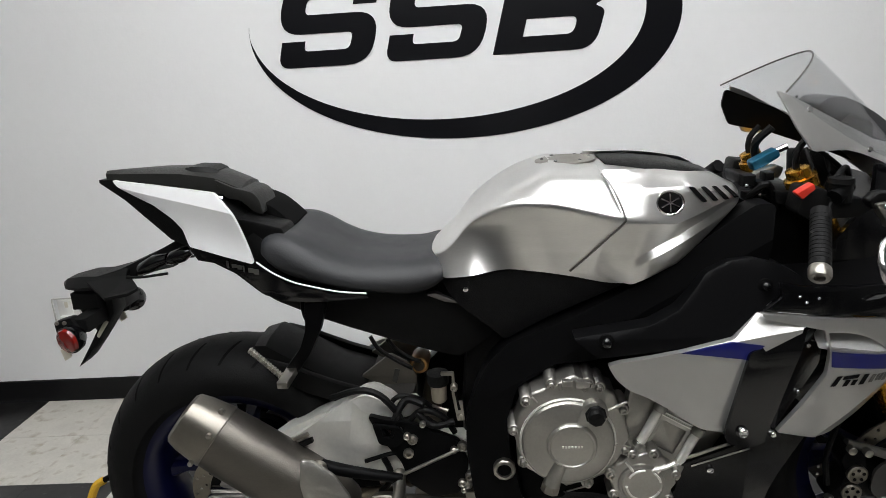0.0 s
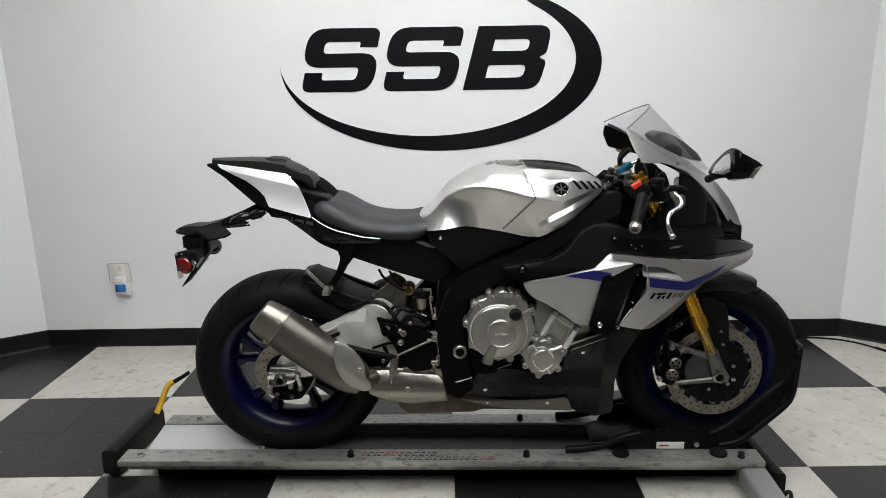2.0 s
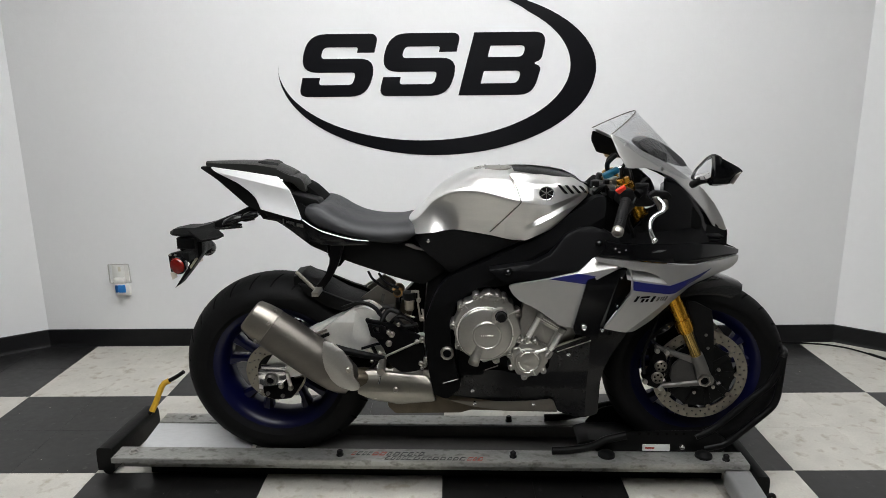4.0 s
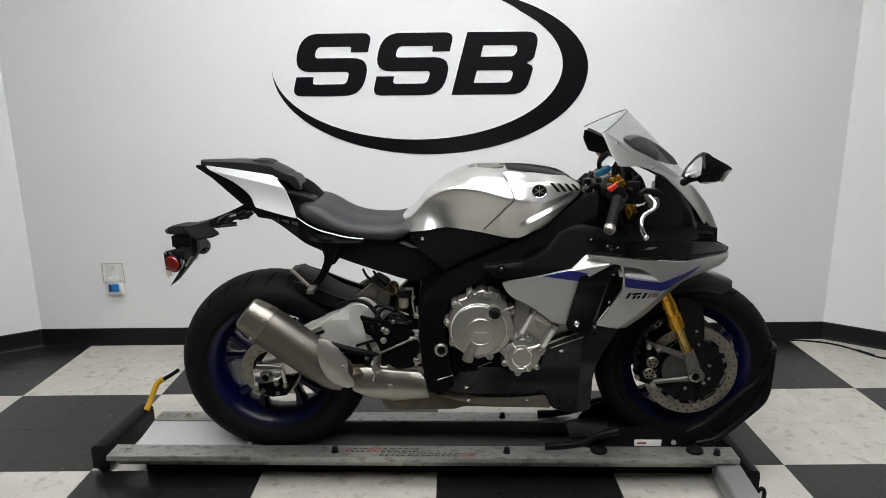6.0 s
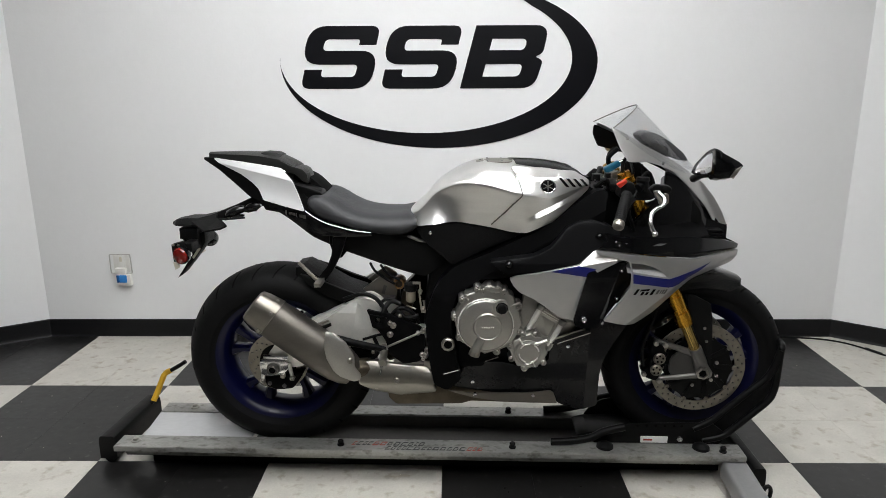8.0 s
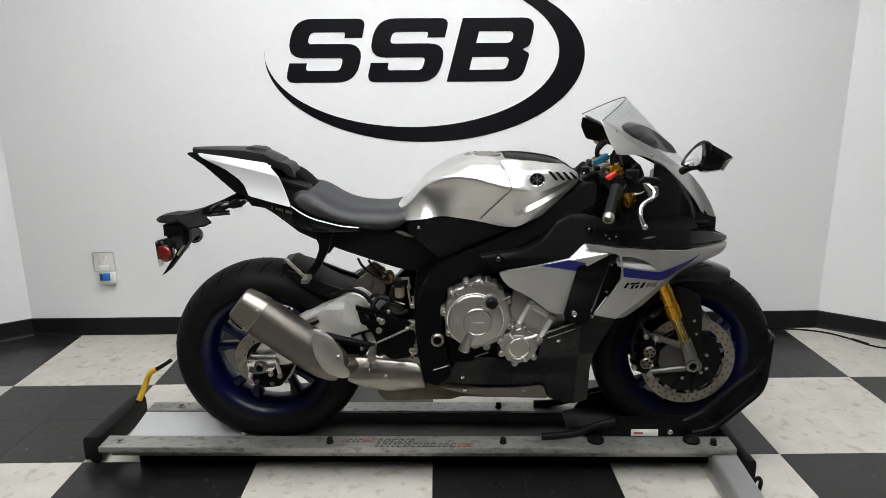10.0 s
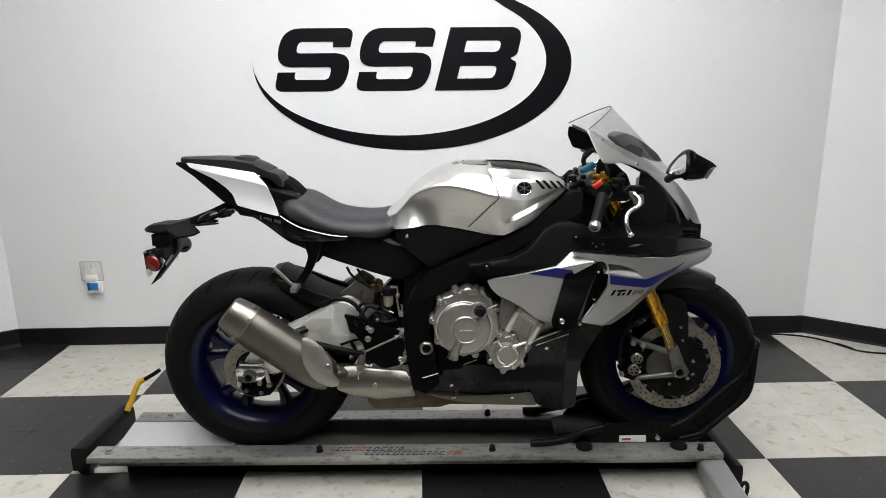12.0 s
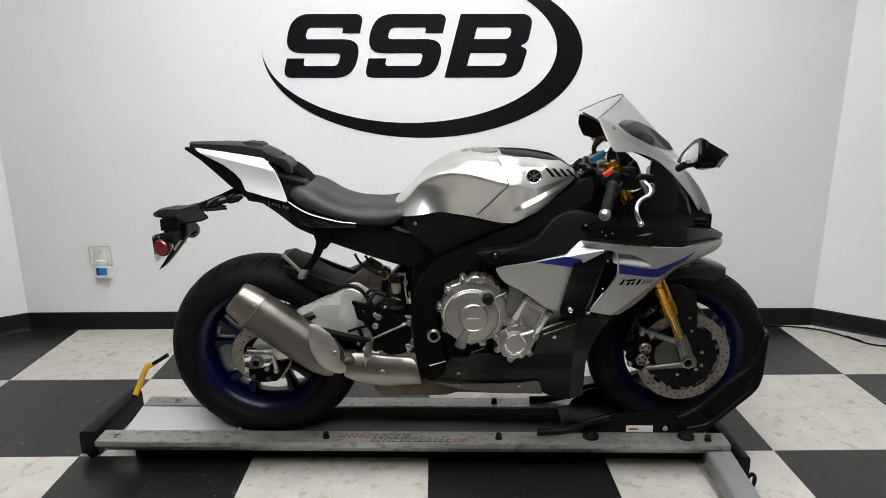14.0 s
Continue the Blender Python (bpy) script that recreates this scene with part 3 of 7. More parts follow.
part("hold_down_plate", slab(rounded([(-0.835, 0.12), (-0.775, 0.12), (-0.775, 0.126), (-0.835, 0.126)], 0.001), FAR0 + 0.012, FAR0 + 0.058, 0.001), M_RUST, lift, "stained steel plate")

# worn print on the near beam, as plain bars
rng = random.Random(4)


def print_row(x0, x1, y0, tall, colour_at):
    """A row of plain slanted bars lying on the beam."""
    x = x0
    while x < x1:
        w = rng.uniform(0.009, 0.020)
        bm = bmesh.new()
        lean_by = tall * 0.45
        bars = [(x, x + w, 0.0, tall * 0.26), (x, x + w * rng.uniform(0.7, 1.0), tall * 0.74, tall), (x, x + w * 0.22, tall * 0.26, tall * 0.74)]
        if rng.random() < 0.5:
            bars.append((x + w * 0.78, x + w, tall * 0.26, tall * rng.uniform(0.5, 0.74)))
        for n_b, (a, b, c, d) in enumerate(bars):
            q = [(a + lean_by * c / tall, y0 + c), (b + lean_by * c / tall, y0 + c), (b + lean_by * d / tall, y0 + d), (a + lean_by * d / tall, y0 + d)]
            bm.faces.new([bm.verts.new((u, v, TOPZ + 0.0006)) for u, v in q])
        part("print_stroke", bm, colour_at(x), near, smooth=0)
        x += w + rng.uniform(0.004, 0.007)


print_row(-0.300, -0.075, NEAR0 + 0.034, 0.024, lambda x: M_REDPRINT if -0.245 < x < -0.205 or x < -0.29 else M_GREYPRINT)
print_row(-0.185, 0.130, NEAR0 + 0.008, 0.022, lambda x: M_REDPRINT if x > 0.06 else M_GREYPRINT)

# a ratchet strap tied to the rear bar
strap = thing("tie_down_strap", "yellow tie-down strap with a black hook at the platform's end", "strap", (-1.06, 0.285, 0.0))
part("webbing", tube([(-0.06, -0.03, 0.105), (-0.048, -0.015, 0.135), (-0.036, 0.0, 0.170), (-0.022, 0.01, 0.200), (0.0, 0.015, 0.212)], 0.011, 5, 8), M_YELLOW, strap, "yellow webbing")
part("strap_end", tube([(-0.002, 0.015, 0.211), (0.03, 0.02, 0.228), (0.058, 0.022, 0.246)], 0.008, 4, 8), M_PLAST, strap, "black rubber end")
part("hook", tube([(-0.062, -0.032, 0.105), (-0.075, -0.05, 0.085), (-0.075, -0.07, 0.07)], 0.008, 4, 8), M_STEELB, strap, "black steel hook")

# ---------------------------------------------------------------- the front wheel chock
chock = thing("wheel_chock", "black tubular steel wheel chock bolted round the front tyre", "wheel chock", (0, YB - 0.012, TOPZ))
chock.rotation_euler.z = YAW
for sy in (-1, 1):
    y = sy * 0.095
    part("side_plate", slab(rounded([(0.507, 0.001), (0.531, 0.035), (0.568, 0.063), (0.612, 0.071), (0.898, 0.077), (0.942, 0.044), (0.935, 0.001)], 0.012), y - 0.004, y + 0.004, 0.002), M_STEELB, chock, "black side plate")
    part("hoop_tube", tube([(0.840, y, 0.054), (0.897, y, 0.085), (0.948, y, 0.133), (1.012, y, 0.195), (1.062, y, 0.243), (1.085, y, 0.295), (1.095, y, 0.338)], 0.0115, 6, 10), M_STEELB, chock)
    part("hoop_tube", tube([(0.872, y, 0.012), (0.936, y, 0.029), (0.979, y, 0.065), (1.022, y, 0.107), (1.072, y, 0.158), (1.088, y, 0.195), (1.093, y, 0.249), (1.095, y, 0.338)], 0.0115, 6, 10), M_STEELB, chock)
    part("lever", tube([(0.367, y + sy * 0.02, 0.010), (0.433, y + sy * 0.02, 0.014), (0.498, y + sy * 0.02, 0.027), (0.543, y + sy * 0.02, 0.051), (0.608, y + sy * 0.02, 0.068)], 0.013, 5, 10), M_STEELB, chock, "black lever tube")
    if sy < 0:
        part("plate_sticker", slab(rounded([(0.667, 0.004), (0.757, 0.004), (0.757, 0.028), (0.667, 0.028)], 0.003), y - 0.007, y - 0.0045, 0.001), M_WHITE, chock, "white worn sticker with red bars")
        part("sticker_bar", slab([(0.676, 0.013), (0.706, 0.013), (0.706, 0.019), (0.676, 0.019)], y - 0.0085, y - 0.0073), M_REDPRINT, chock)
        for hx in (0.655, 0.685, 0.715, 0.745, 0.775, 0.80):
            part("hole", lathe([(0, 0.0045), (0.0008, 0.0045)], (hx, y - 0.0042, 0.066), (0, -1, 0), 10), M_HOLE, chock)
        part("bolt", bolt_mesh((0.795, y - 0.006, 0.022), 0.010, 0.010), M_CHROME, chock, "bright bolt")
for fx in (0.545, 0.86):
    part("foot", lathe([(0, 0.028), (0.008, 0.027), (0.013, 0.020), (0.018, 0.012)], (fx, -0.125, 0.0), (0, 0, 1), 16), M_RUBBER, chock)
part("cross_tube", tube([(1.095, -0.095, 0.335), (1.100, -0.088, 0.346), (1.112, -0.055, 0.344), (1.118, 0.0, 0.338), (1.112, 0.055, 0.344), (1.100, 0.088, 0.346), (1.095, 0.095, 0.335)], 0.0115, 5, 10), M_STEELB, chock)
part("cradle", slab([(0.62, 0.0), (0.90, 0.0), (0.90, 0.006), (0.62, 0.006)], -0.09, -0.075, 0.001), M_STEELB, chock)
part("cradle", slab([(0.62, 0.0), (0.90, 0.0), (0.90, 0.006), (0.62, 0.006)], 0.066, 0.09, 0.001), M_STEELB, chock)
part("tyre_ramp", slab(rounded([(0.46, 0.004), (0.66, 0.004), (0.66, 0.014), (0.60, 0.022), (0.50, 0.018), (0.47, 0.010)], 0.004), -0.06, 0.065, 0.004), M_STEELB, chock, "black tyre stop")

# ---------------------------------------------------------------- the motorcycle
bike = thing("motorcycle", "silver and black sport motorcycle with blue wheels and gold fork", "motorcycle", (-0.0068, YB, 0))
bike.rotation_euler.z = YAW
bike.scale = (1.008, 1.085, 1)
RA, FA = (-0.535, 0.391), (0.843, 0.386)
RR, FR = 0.320, 0.297


def tyre_bm(c, r, width, rim_r):
    """A round-crowned tyre with two shoulders and a bead at the rim."""
    h = width / 2
    prof = []
    for i in range(17):
        a = radians(-90 + 180 * i / 16)
        prof.append((h * math.sin(a), r - h * 0.80 * (1 - math.cos(a))))
    side = [(h * 0.97, r - h * 0.98), (h * 0.88, rim_r + 0.022), (h * 0.80, rim_r + 0.008), (h * 0.74, rim_r - 0.004)]
    prof = [(-a, b) for a, b in side[::-1]] + prof + side
    bm = lathe(prof, (c[0], 0, c[1]), (0, 1, 0), 72, closed=True)
    return bm


def groove_bm(c, r, width, n=26):
    """Slanted tread grooves: thin dark strips sunk into the crown."""
    bm = bmesh.new()
    h = width / 2
    for k in range(n):
        for sy in (-1, 1):
            rings = []
            for j in range(7):
                t = 0.22 + 0.6 * j / 6
                y = sy * h * t
                a = 2 * math.pi * (k + (0.5 if sy > 0 else 0)) / n + 0.16 * t
                rr = r - h * 0.80 * (1 - math.sqrt(max(0, 1 - t * t))) + 0.0006
                q = 0.004 * (1 - abs(t - 0.5)) / rr
                rings.append([bm.verts.new((c[0] + rr * math.cos(a + e), y, c[1] + rr * math.sin(a + e))) for e in (-q, q)])
            for p, s in zip(rings, rings[1:]):
                bm.faces.new((p[0], p[1], s[1], s[0]))
    return bm


def wheel(name, c, r, width, rim_r, label, spokes=5):
    ob = new(name)
    ob.parent = bike
    ob["label"] = label
    part("tyre", tyre_bm(c, r, width, rim_r), M_RUBBER, ob, "black road tyre", smooth=50)
    tagged(part("tread_groove", groove_bm(c, r, width), M_HOLE, ob), kind="stuff")
    h = width / 2 * 0.78
    prof = [(-h, rim_r + 0.006), (-h + 0.004, rim_r + 0.011), (-h + 0.010, rim_r + 0.004), (-h + 0.022, rim_r - 0.018), (-h * 0.35, rim_r - 0.034), (h * 0.35, rim_r - 0.034),
            (h - 0.022, rim_r - 0.018), (h - 0.010, rim_r + 0.004), (h - 0.004, rim_r + 0.011), (h, rim_r + 0.006), (h - 0.004, rim_r - 0.006), (h - 0.016, rim_r - 0.026), (h * 0.3, rim_r - 0.042), (-h * 0.3, rim_r - 0.042), (-h + 0.016, rim_r - 0.026), (-h + 0.004, rim_r - 0.006)]
    part("rim", lathe(prof, (c[0], 0, c[1]), (0, 1, 0), 72, closed=True), M_RIM, ob, "dark blue rim", smooth=35)
    part("hub", lathe([(-0.06, 0.02), (-0.06, 0.034), (-0.045, 0.040), (-0.03, 0.050), (0.03, 0.050), (0.045, 0.04), (0.06, 0.034), (0.06, 0.02)], (c[0], 0, c[1]), (0, 1, 0), 32), M_RIM, ob)
    for k in range(spokes):
        bm = bmesh.new()
        for lean_a in (-1, 1):
            secs = []
            for t, wd, th in ((0.0, 0.016, 0.030), (0.3, 0.014, 0.025), (0.7, 0.013, 0.022), (1.0, 0.022, 0.026)):
                rad = 0.042 + (rim_r - 0.036 - 0.042) * t
                a = 2 * math.pi * k / spokes + 0.35 + lean_a * (0.05 + 0.19 * t)
                e, tn = Vector((math.cos(a), 0, math.sin(a))), Vector((-math.sin(a), 0, math.cos(a)))
                p = Vector((c[0], 0, c[1])) + e * rad
                secs.append([p + tn * wd * u + Vector((0, th * v, 0)) for u, v in ((-0.5, -1), (0.5, -1), (1, -0.5), (1, 0.5), (0.5, 1), (-0.5, 1), (-1, 0.5), (-1, -0.5))])
            loft(secs, bm)
        part("spoke", bm, M_RIM, ob, "dark blue twin spoke", smooth=30)
    return ob


def disc(parent, c, r_out, r_in, y, holes, mat=M_DISC, thick=0.005, rows=2):
    """A drilled brake disc on its black carrier."""
    circ = lambda x, z, r, n: [(x + r * math.cos(2 * math.pi * i / n), z + r * math.sin(2 * math.pi * i / n)) for i in range(n)]
    hs = []
    for k in range(holes):
        rr = r_in + (r_out - r_in) * ((k % rows) + 0.75) / (rows + 0.5)
        a = 2 * math.pi * k / holes
        hs.append(circ(c[0] + rr * math.cos(a), c[1] + rr * math.sin(a), 0.0035, 8))
    bm = slab(circ(*c, r_out, 72), y - thick / 2, y + thick / 2, 0, holes=[circ(*c, r_in, 56), *hs])
    d = part("brake_disc", bm, mat, parent, "drilled steel brake disc", smooth=30)
    return d


rear = wheel("rear_wheel", RA, RR, 0.184, 0.218, "rear wheel with dark blue twin spokes")
front = wheel("front_wheel", FA, FR, 0.114, 0.216, "front wheel with dark blue twin spokes")
disc(rear, RA, 0.100, 0.062, -0.082, 45, rows=3)
teeth = [(RA[0] + (0.118 if k % 2 else 0.113) * math.cos(math.pi * k / 43), RA[1] + (0.118 if k % 2 else 0.113) * math.sin(math.pi * k / 43)) for k in range(86)]
part("sprocket", slab(teeth, 0.098, 0.104, 0.001), M_STEELB, rear, "black rear sprocket")
part("sprocket_carrier", lathe([(0.06, 0.05), (0.06, 0.088), (0.098, 0.080), (0.098, 0.04)], (RA[0], 0, RA[1]), (0, 1, 0), 36), M_STEELB, rear, "black sprocket carrier")
for sy in (-1, 1):
    for k in range(6):
        part("hub_bolt", lathe([(0, 0.006), (0.005, 0.006), (0.006, 0.004)], (FA[0] + 0.062 * math.cos(1.047 * k + 0.3), sy * 0.081, FA[1] + 0.062 * math.sin(1.047 * k + 0.3)), (0, sy, 0), 10), M_STEEL, front, "steel hub bolt")
    disc(front, FA, 0.152, 0.120, sy * 0.078, 60)
    bm = slab([(FA[0] + rr * math.cos(a), FA[1] + rr * math.sin(a)) for i in range(30) for rr, a in ((0.119 if i % 3 == 0 else 0.108, 2 * math.pi * i / 30),)], sy * 0.078 - 0.003, sy * 0.078 + 0.003, 0.001)
    part("disc_carrier", bm, M_STEELB, front, "black disc carrier")
    for i in range(10):
        a = 2 * math.pi * i / 10
        at = (FA[0] + 0.1165 * math.cos(a), sy * 0.078, FA[1] + 0.1165 * math.sin(a))
        part("disc_button", lathe([(-0.002, 0.0075), (0.005, 0.0075), (0.006, 0.006), (0.006, 0.0038), (0.0035, 0.0035)], at, (0, sy, 0), 14), M_DISC, front, "hollow steel disc button")
        part("carrier_arm", slab([(FA[0] + 0.106 * math.cos(a - 0.10), FA[1] + 0.106 * math.sin(a - 0.10)), (FA[0] + 0.106 * math.cos(a + 0.10), FA[1] + 0.106 * math.sin(a + 0.10)), (FA[0] + 0.052 * math.cos(a + 0.30), FA[1] + 0.052 * math.sin(a + 0.30)), (FA[0] + 0.052 * math.cos(a + 0.02), FA[1] + 0.052 * math.sin(a + 0.02))], sy * 0.0815, sy * 0.085, 0.001), M_STEELB, front, "black carrier arm")
part("disc_carrier", lathe([(-0.004, 0.03), (-0.004, 0.074), (0.004, 0.074), (0.004, 0.03)], (RA[0], -0.078, RA[1]), (0, 1, 0), 30), M_STEELB, rear, "black disc carrier")


def both(name, make, mat, label="", smooth=40.0, parent=bike):
    """A panel on each side of the bike: make(side) returns its mesh."""
    return [part(name, make(s), mat, parent, label, smooth) for s in (-1, 1)]


# --- fuel tank: a body of cross-sections along the bike
t_top = curve_of([(-0.105, 0.886), (-0.085, 0.904), (-0.047, 0.934), (-0.01, 0.978), (0.036, 1.012), (0.075, 1.035), (0.11, 1.049), (0.145, 1.057), (0.21, 1.053), (0.28, 1.046), (0.36, 1.034), (0.44, 1.018), (0.475, 1.0)])
t_wide = curve_of([(-0.105, 0.045), (-0.07, 0.085), (-0.02, 0.118), (0.04, 0.150), (0.10, 0.172), (0.17, 0.182), (0.26, 0.186), (0.34, 0.178), (0.42, 0.145), (0.475, 0.11)])
t_low = curve_of([(-0.105, 0.868), (-0.06, 0.870), (0.0, 0.880), (0.05, 0.887), (0.10, 0.880), (0.16, 0.870), (0.26, 0.855), (0.33, 0.885), (0.44, 0.965), (0.475, 0.985)])


def tank_crease(x):
    """Height of the shoulder line, above which the tank leans in."""
    top, low = t_top(x), min(t_low(x), t_top(x) - 0.02)
    return low + (top - low) * t_line(x)


t_line = curve_of([(-0.105, 0.86), (-0.05, 0.90), (0.0, 0.92), (0.04, 0.885), (0.069, 0.84), (0.142, 0.73), (0.197, 0.68), (0.25, 0.64), (0.34, 0.64), (0.475, 0.6)])


def tank_depth(x, z):
    """Half the tank's width at x, z: an upright flank, a shoulder, and a leaning upper face that rolls over to the top."""
    top, wide, low = t_top(x), t_wide(x), min(t_low(x), t_top(x) - 0.02)
    mid = tank_crease(x)
    s = 0.006
    up = z - mid + s
    up = 0.0 if up <= 0 else (up * up / (4 * s) if up < 2 * s else up - s)
    k = min(1.0, up / (top - mid))
    dn = mid + s - z
    dn = 0.0 if dn <= 0 else (dn * dn / (4 * s) if dn < 2 * s else dn - s)
    flare = max(0.0, (low + 0.085 - z) / 0.085) * max(0.0, min(1.0, (0.13 - x) / 0.14)) * max(0.0, min(1.0, (x + 0.110) / 0.05))
    return wide * (1 - 0.36 * k) * max(0.0, 1 - k ** 9) ** 0.5 * (1 - 0.12 * (dn / 0.1) ** 1.15) + 0.046 * flare ** 1.5


def tank_bm(x0, x1, n, grow=0.0, drop=0.0):
    secs = []
    for i in range(n + 1):
        x = x0 + (x1 - x0) * i / n
        top, low = t_top(x), min(t_low(x), t_top(x) - 0.02) - drop
        ring = []
        m = 34
        for j in range(m + 1):
            q = j / m
            z = low + (top - low) * (1 - (1 - q) ** 1.7)
            ring.append((x, tank_depth(x, z) + grow, z + grow * q))
        secs.append([(a, -b, c) for a, b, c in ring] + [(a, b, c) for a, b, c in ring[::-1]][1:])
    return loft(secs)


tank = part("fuel_tank", tank_bm(-0.105, 0.26, 40), M_TANK, bike, "brushed bare aluminium fuel tank", smooth=60)
bm = lathe([(-0.002, 0.058), (0.002, 0.058), (0.004, 0.052), (0.005, 0.030), (0.007, 0.012)], (0.175, 0, 1.0525), (-0.02, 0, 1), 36)
cap = part("filler_cap", bm, M_STEEL, tank, "round metal filler cap")
for k in range(6):
    a = 2 * math.pi * k / 6
    part("cap_screw", lathe([(0, 0.004), (0.003, 0.0035)], (0.175 + 0.045 * math.cos(a), 0.045 * math.sin(a), 1.0560), (0, 0, 1), 8), M_CHROME, tank)

cover_o = rounded([(0.214, 1.051), (0.242, 0.975), (0.152, 0.878), (0.256, 0.857), (0.335, 0.890), (0.442, 0.985), (0.447, 1.010), (0.405, 1.034), (0.31, 1.047)], 0.006, 3)
def cover_depth(x, z):
    """The tank cover bulges out over the tank, with a long scooped crease below the badge."""
    bound = max(0.972 - 0.081 * (x - 0.239), 0.965 + 0.314 * (x - 0.325))
    ridge = 0.901 + 0.509 * (x - 0.282)
    valley = ridge + 0.015
    own = t_wide(x) + 0.006 - (0.29 * (z - bound) if z > bound else 0.10 * (bound - z)) - 1.8 * max(0.0, z - 1.024 + 0.30 * max(0.0, x - 0.35))
    b = max(0.0, min(1.0, (x - 0.20) / 0.08))
    d = own * b + (tank_depth(x, min(z, t_top(x) - 0.012)) + 0.003) * (1 - b)
    fade = max(0.0, min(1.0, (x - 0.245) / 0.09))
    fade = fade * fade * (3 - 2 * fade)
    deep = 0.42 * max(0.0, bound - valley) * fade
    if valley < z < bound:
        d -= deep * (bound - z) / (bound - valley)
    elif ridge < z <= valley:
        d -= deep * (0.25 + 0.75 * (z - ridge) / 0.015)
    elif z <= ridge:
        d -= deep * 0.25 + 0.25 * (ridge - z) * fade
    return d


c_folds = [((0.239, 0.972), (0.325, 0.96503)), ((0.325, 0.965), (0.395, 0.98698)), ((0.282, 0.901), (0.382, 0.9519)), ((0.282, 0.916), (0.382, 0.9669))]
covers = both("tank_cover", lambda s: shell(cover_o, cover_depth, 0.008, 0.0065, s, 0.003, folds=c_folds), M_TANK, "silver tank cover with four slots", 30)
for sd, cv in zip((-1, 1), covers):
    cv.location.x = 0.009
    for k in range(4):
        q = [(0.348 + k * 0.0225, 1.023 - k * 0.003), (0.358 + k * 0.0225, 1.022 - k * 0.003), (0.381 + k * 0.0205, 0.996 - k * 0.0005), (0.371 + k * 0.0205, 0.996 - k * 0.0005)]
        part("slot", shell(rounded(q, 0.002, 2), lambda x, z: cover_depth(x, z) + 0.0014, 0.002, 0.004, sd, 0), M_HOLE, cv, "black slot")
    seam = [(x, sd * (cover_depth(x, z) + 0.0005), z) for x, z in ((0.214, 1.045), (0.230, 1.018), (0.241, 0.985), (0.240, 0.972), (0.215, 0.945), (0.185, 0.912), (0.154, 0.880))]
    part("seam", tube(seam, 0.0018, 8, 6), M_FORK, cv, "dark seam line")
    e = cover_depth(0.316, 1.0) + 0.0015
    bm = lathe([(-0.014, 0.0235), (0.0, 0.0235), (0.002, 0.0215), (0.0008, 0.019)], (0, 0, 0), (0, sd, 0), 32)
    tilt = Matrix.Translation((0.316, sd * e, 1.0)) @ Matrix.Rotation(radians(16 * sd), 4, "X") @ Matrix.Diagonal((1, 1, 0.9, 1))
    bm.transform(tilt)
    part("badge", bm, M_CHROME, cv, "round chrome badge with plain bars")
    bm = lathe([(-0.01, 0.0195), (0.0016, 0.0195)], (0, 0, 0), (0, sd, 0), 28)
    bm.transform(tilt)
    part("badge_field", bm, M_HOLE, cv)
    bm = bmesh.new()
    for k in range(3):
        b2 = box(-0.0011, 0.0011, sd * 0.0012, sd * 0.0024, -0.0165, 0.0165, 0)
        b2.transform(tilt @ Matrix.Rotation(radians(60 * k), 4, "Y"))
        join(bm, b2)
    part("badge_bar", bm, M_CHROME, cv)
# black top of the airbox between the covers
bm = loft([[(x, -w, z - 0.012), (x, -w * 0.94, z), (x, -w * 0.5, z + 0.006), (x, w * 0.5, z + 0.006), (x, w * 0.94, z), (x, w, z - 0.012)] for x, w, z in [(0.225, 0.118, 1.045), (0.30, 0.122, 1.039), (0.38, 0.112, 1.027), (0.440, 0.098, 1.008)]])
part("cover_top", bm, M_TANK, bike, "silver top of the tank cover", smooth=50)
bm = loft([[(x, -w, z - 0.006), (x, -w * 0.85, z + 0.003), (x, w * 0.85, z + 0.003), (x, w, z - 0.006)] for x, w, z in [(0.240, 0.066, 1.050), (0.30, 0.086, 1.046), (0.38, 0.084, 1.035), (0.445, 0.074, 1.015), (0.475, 0.055, 0.99)]])
part("airbox_top", bm, M_PLAST, bike, "black airbox cover")
bm = loft([[(x, -w, z0), (x, -w, z1), (x, w, z1), (x, w, z0)] for x, w, z0, z1 in [(0.24, 0.12, 0.80, 1.0), (0.34, 0.12, 0.84, 1.0), (0.44, 0.10, 0.90, 0.998), (0.50, 0.09, 0.93, 0.965)]])
part("airbox", bm, M_PLAST, bike, "black airbox")

# --- black side cover under the tank
under_o = rounded([(-0.075, 0.866), (0.0, 0.879), (0.05, 0.885), (0.10, 0.878), (0.155, 0.869), (0.262, 0.853), (0.15, 0.800), (0.045, 0.745), (0.015, 0.775), (-0.045, 0.825)], 0.006, 2)
both("tank_side_cover", lambda s: shell(under_o, lambda x, z: tank_depth(x, max(z, t_low(x))) - 0.006 - 0.25 * max(0, t_low(x) - z) * 0.3, 0.02, 0.03, s), M_KNEE, "black textured knee panel")
for sd in (-1, 1):
    part("screw", lathe([(-0.004, 0.005), (0.004, 0.005), (0.005, 0.003)], (-0.022, sd * (tank_depth(-0.022, 0.88) - 0.006), 0.850), (0, sd, 0), 12), M_CHROME, bike, "bright screw")

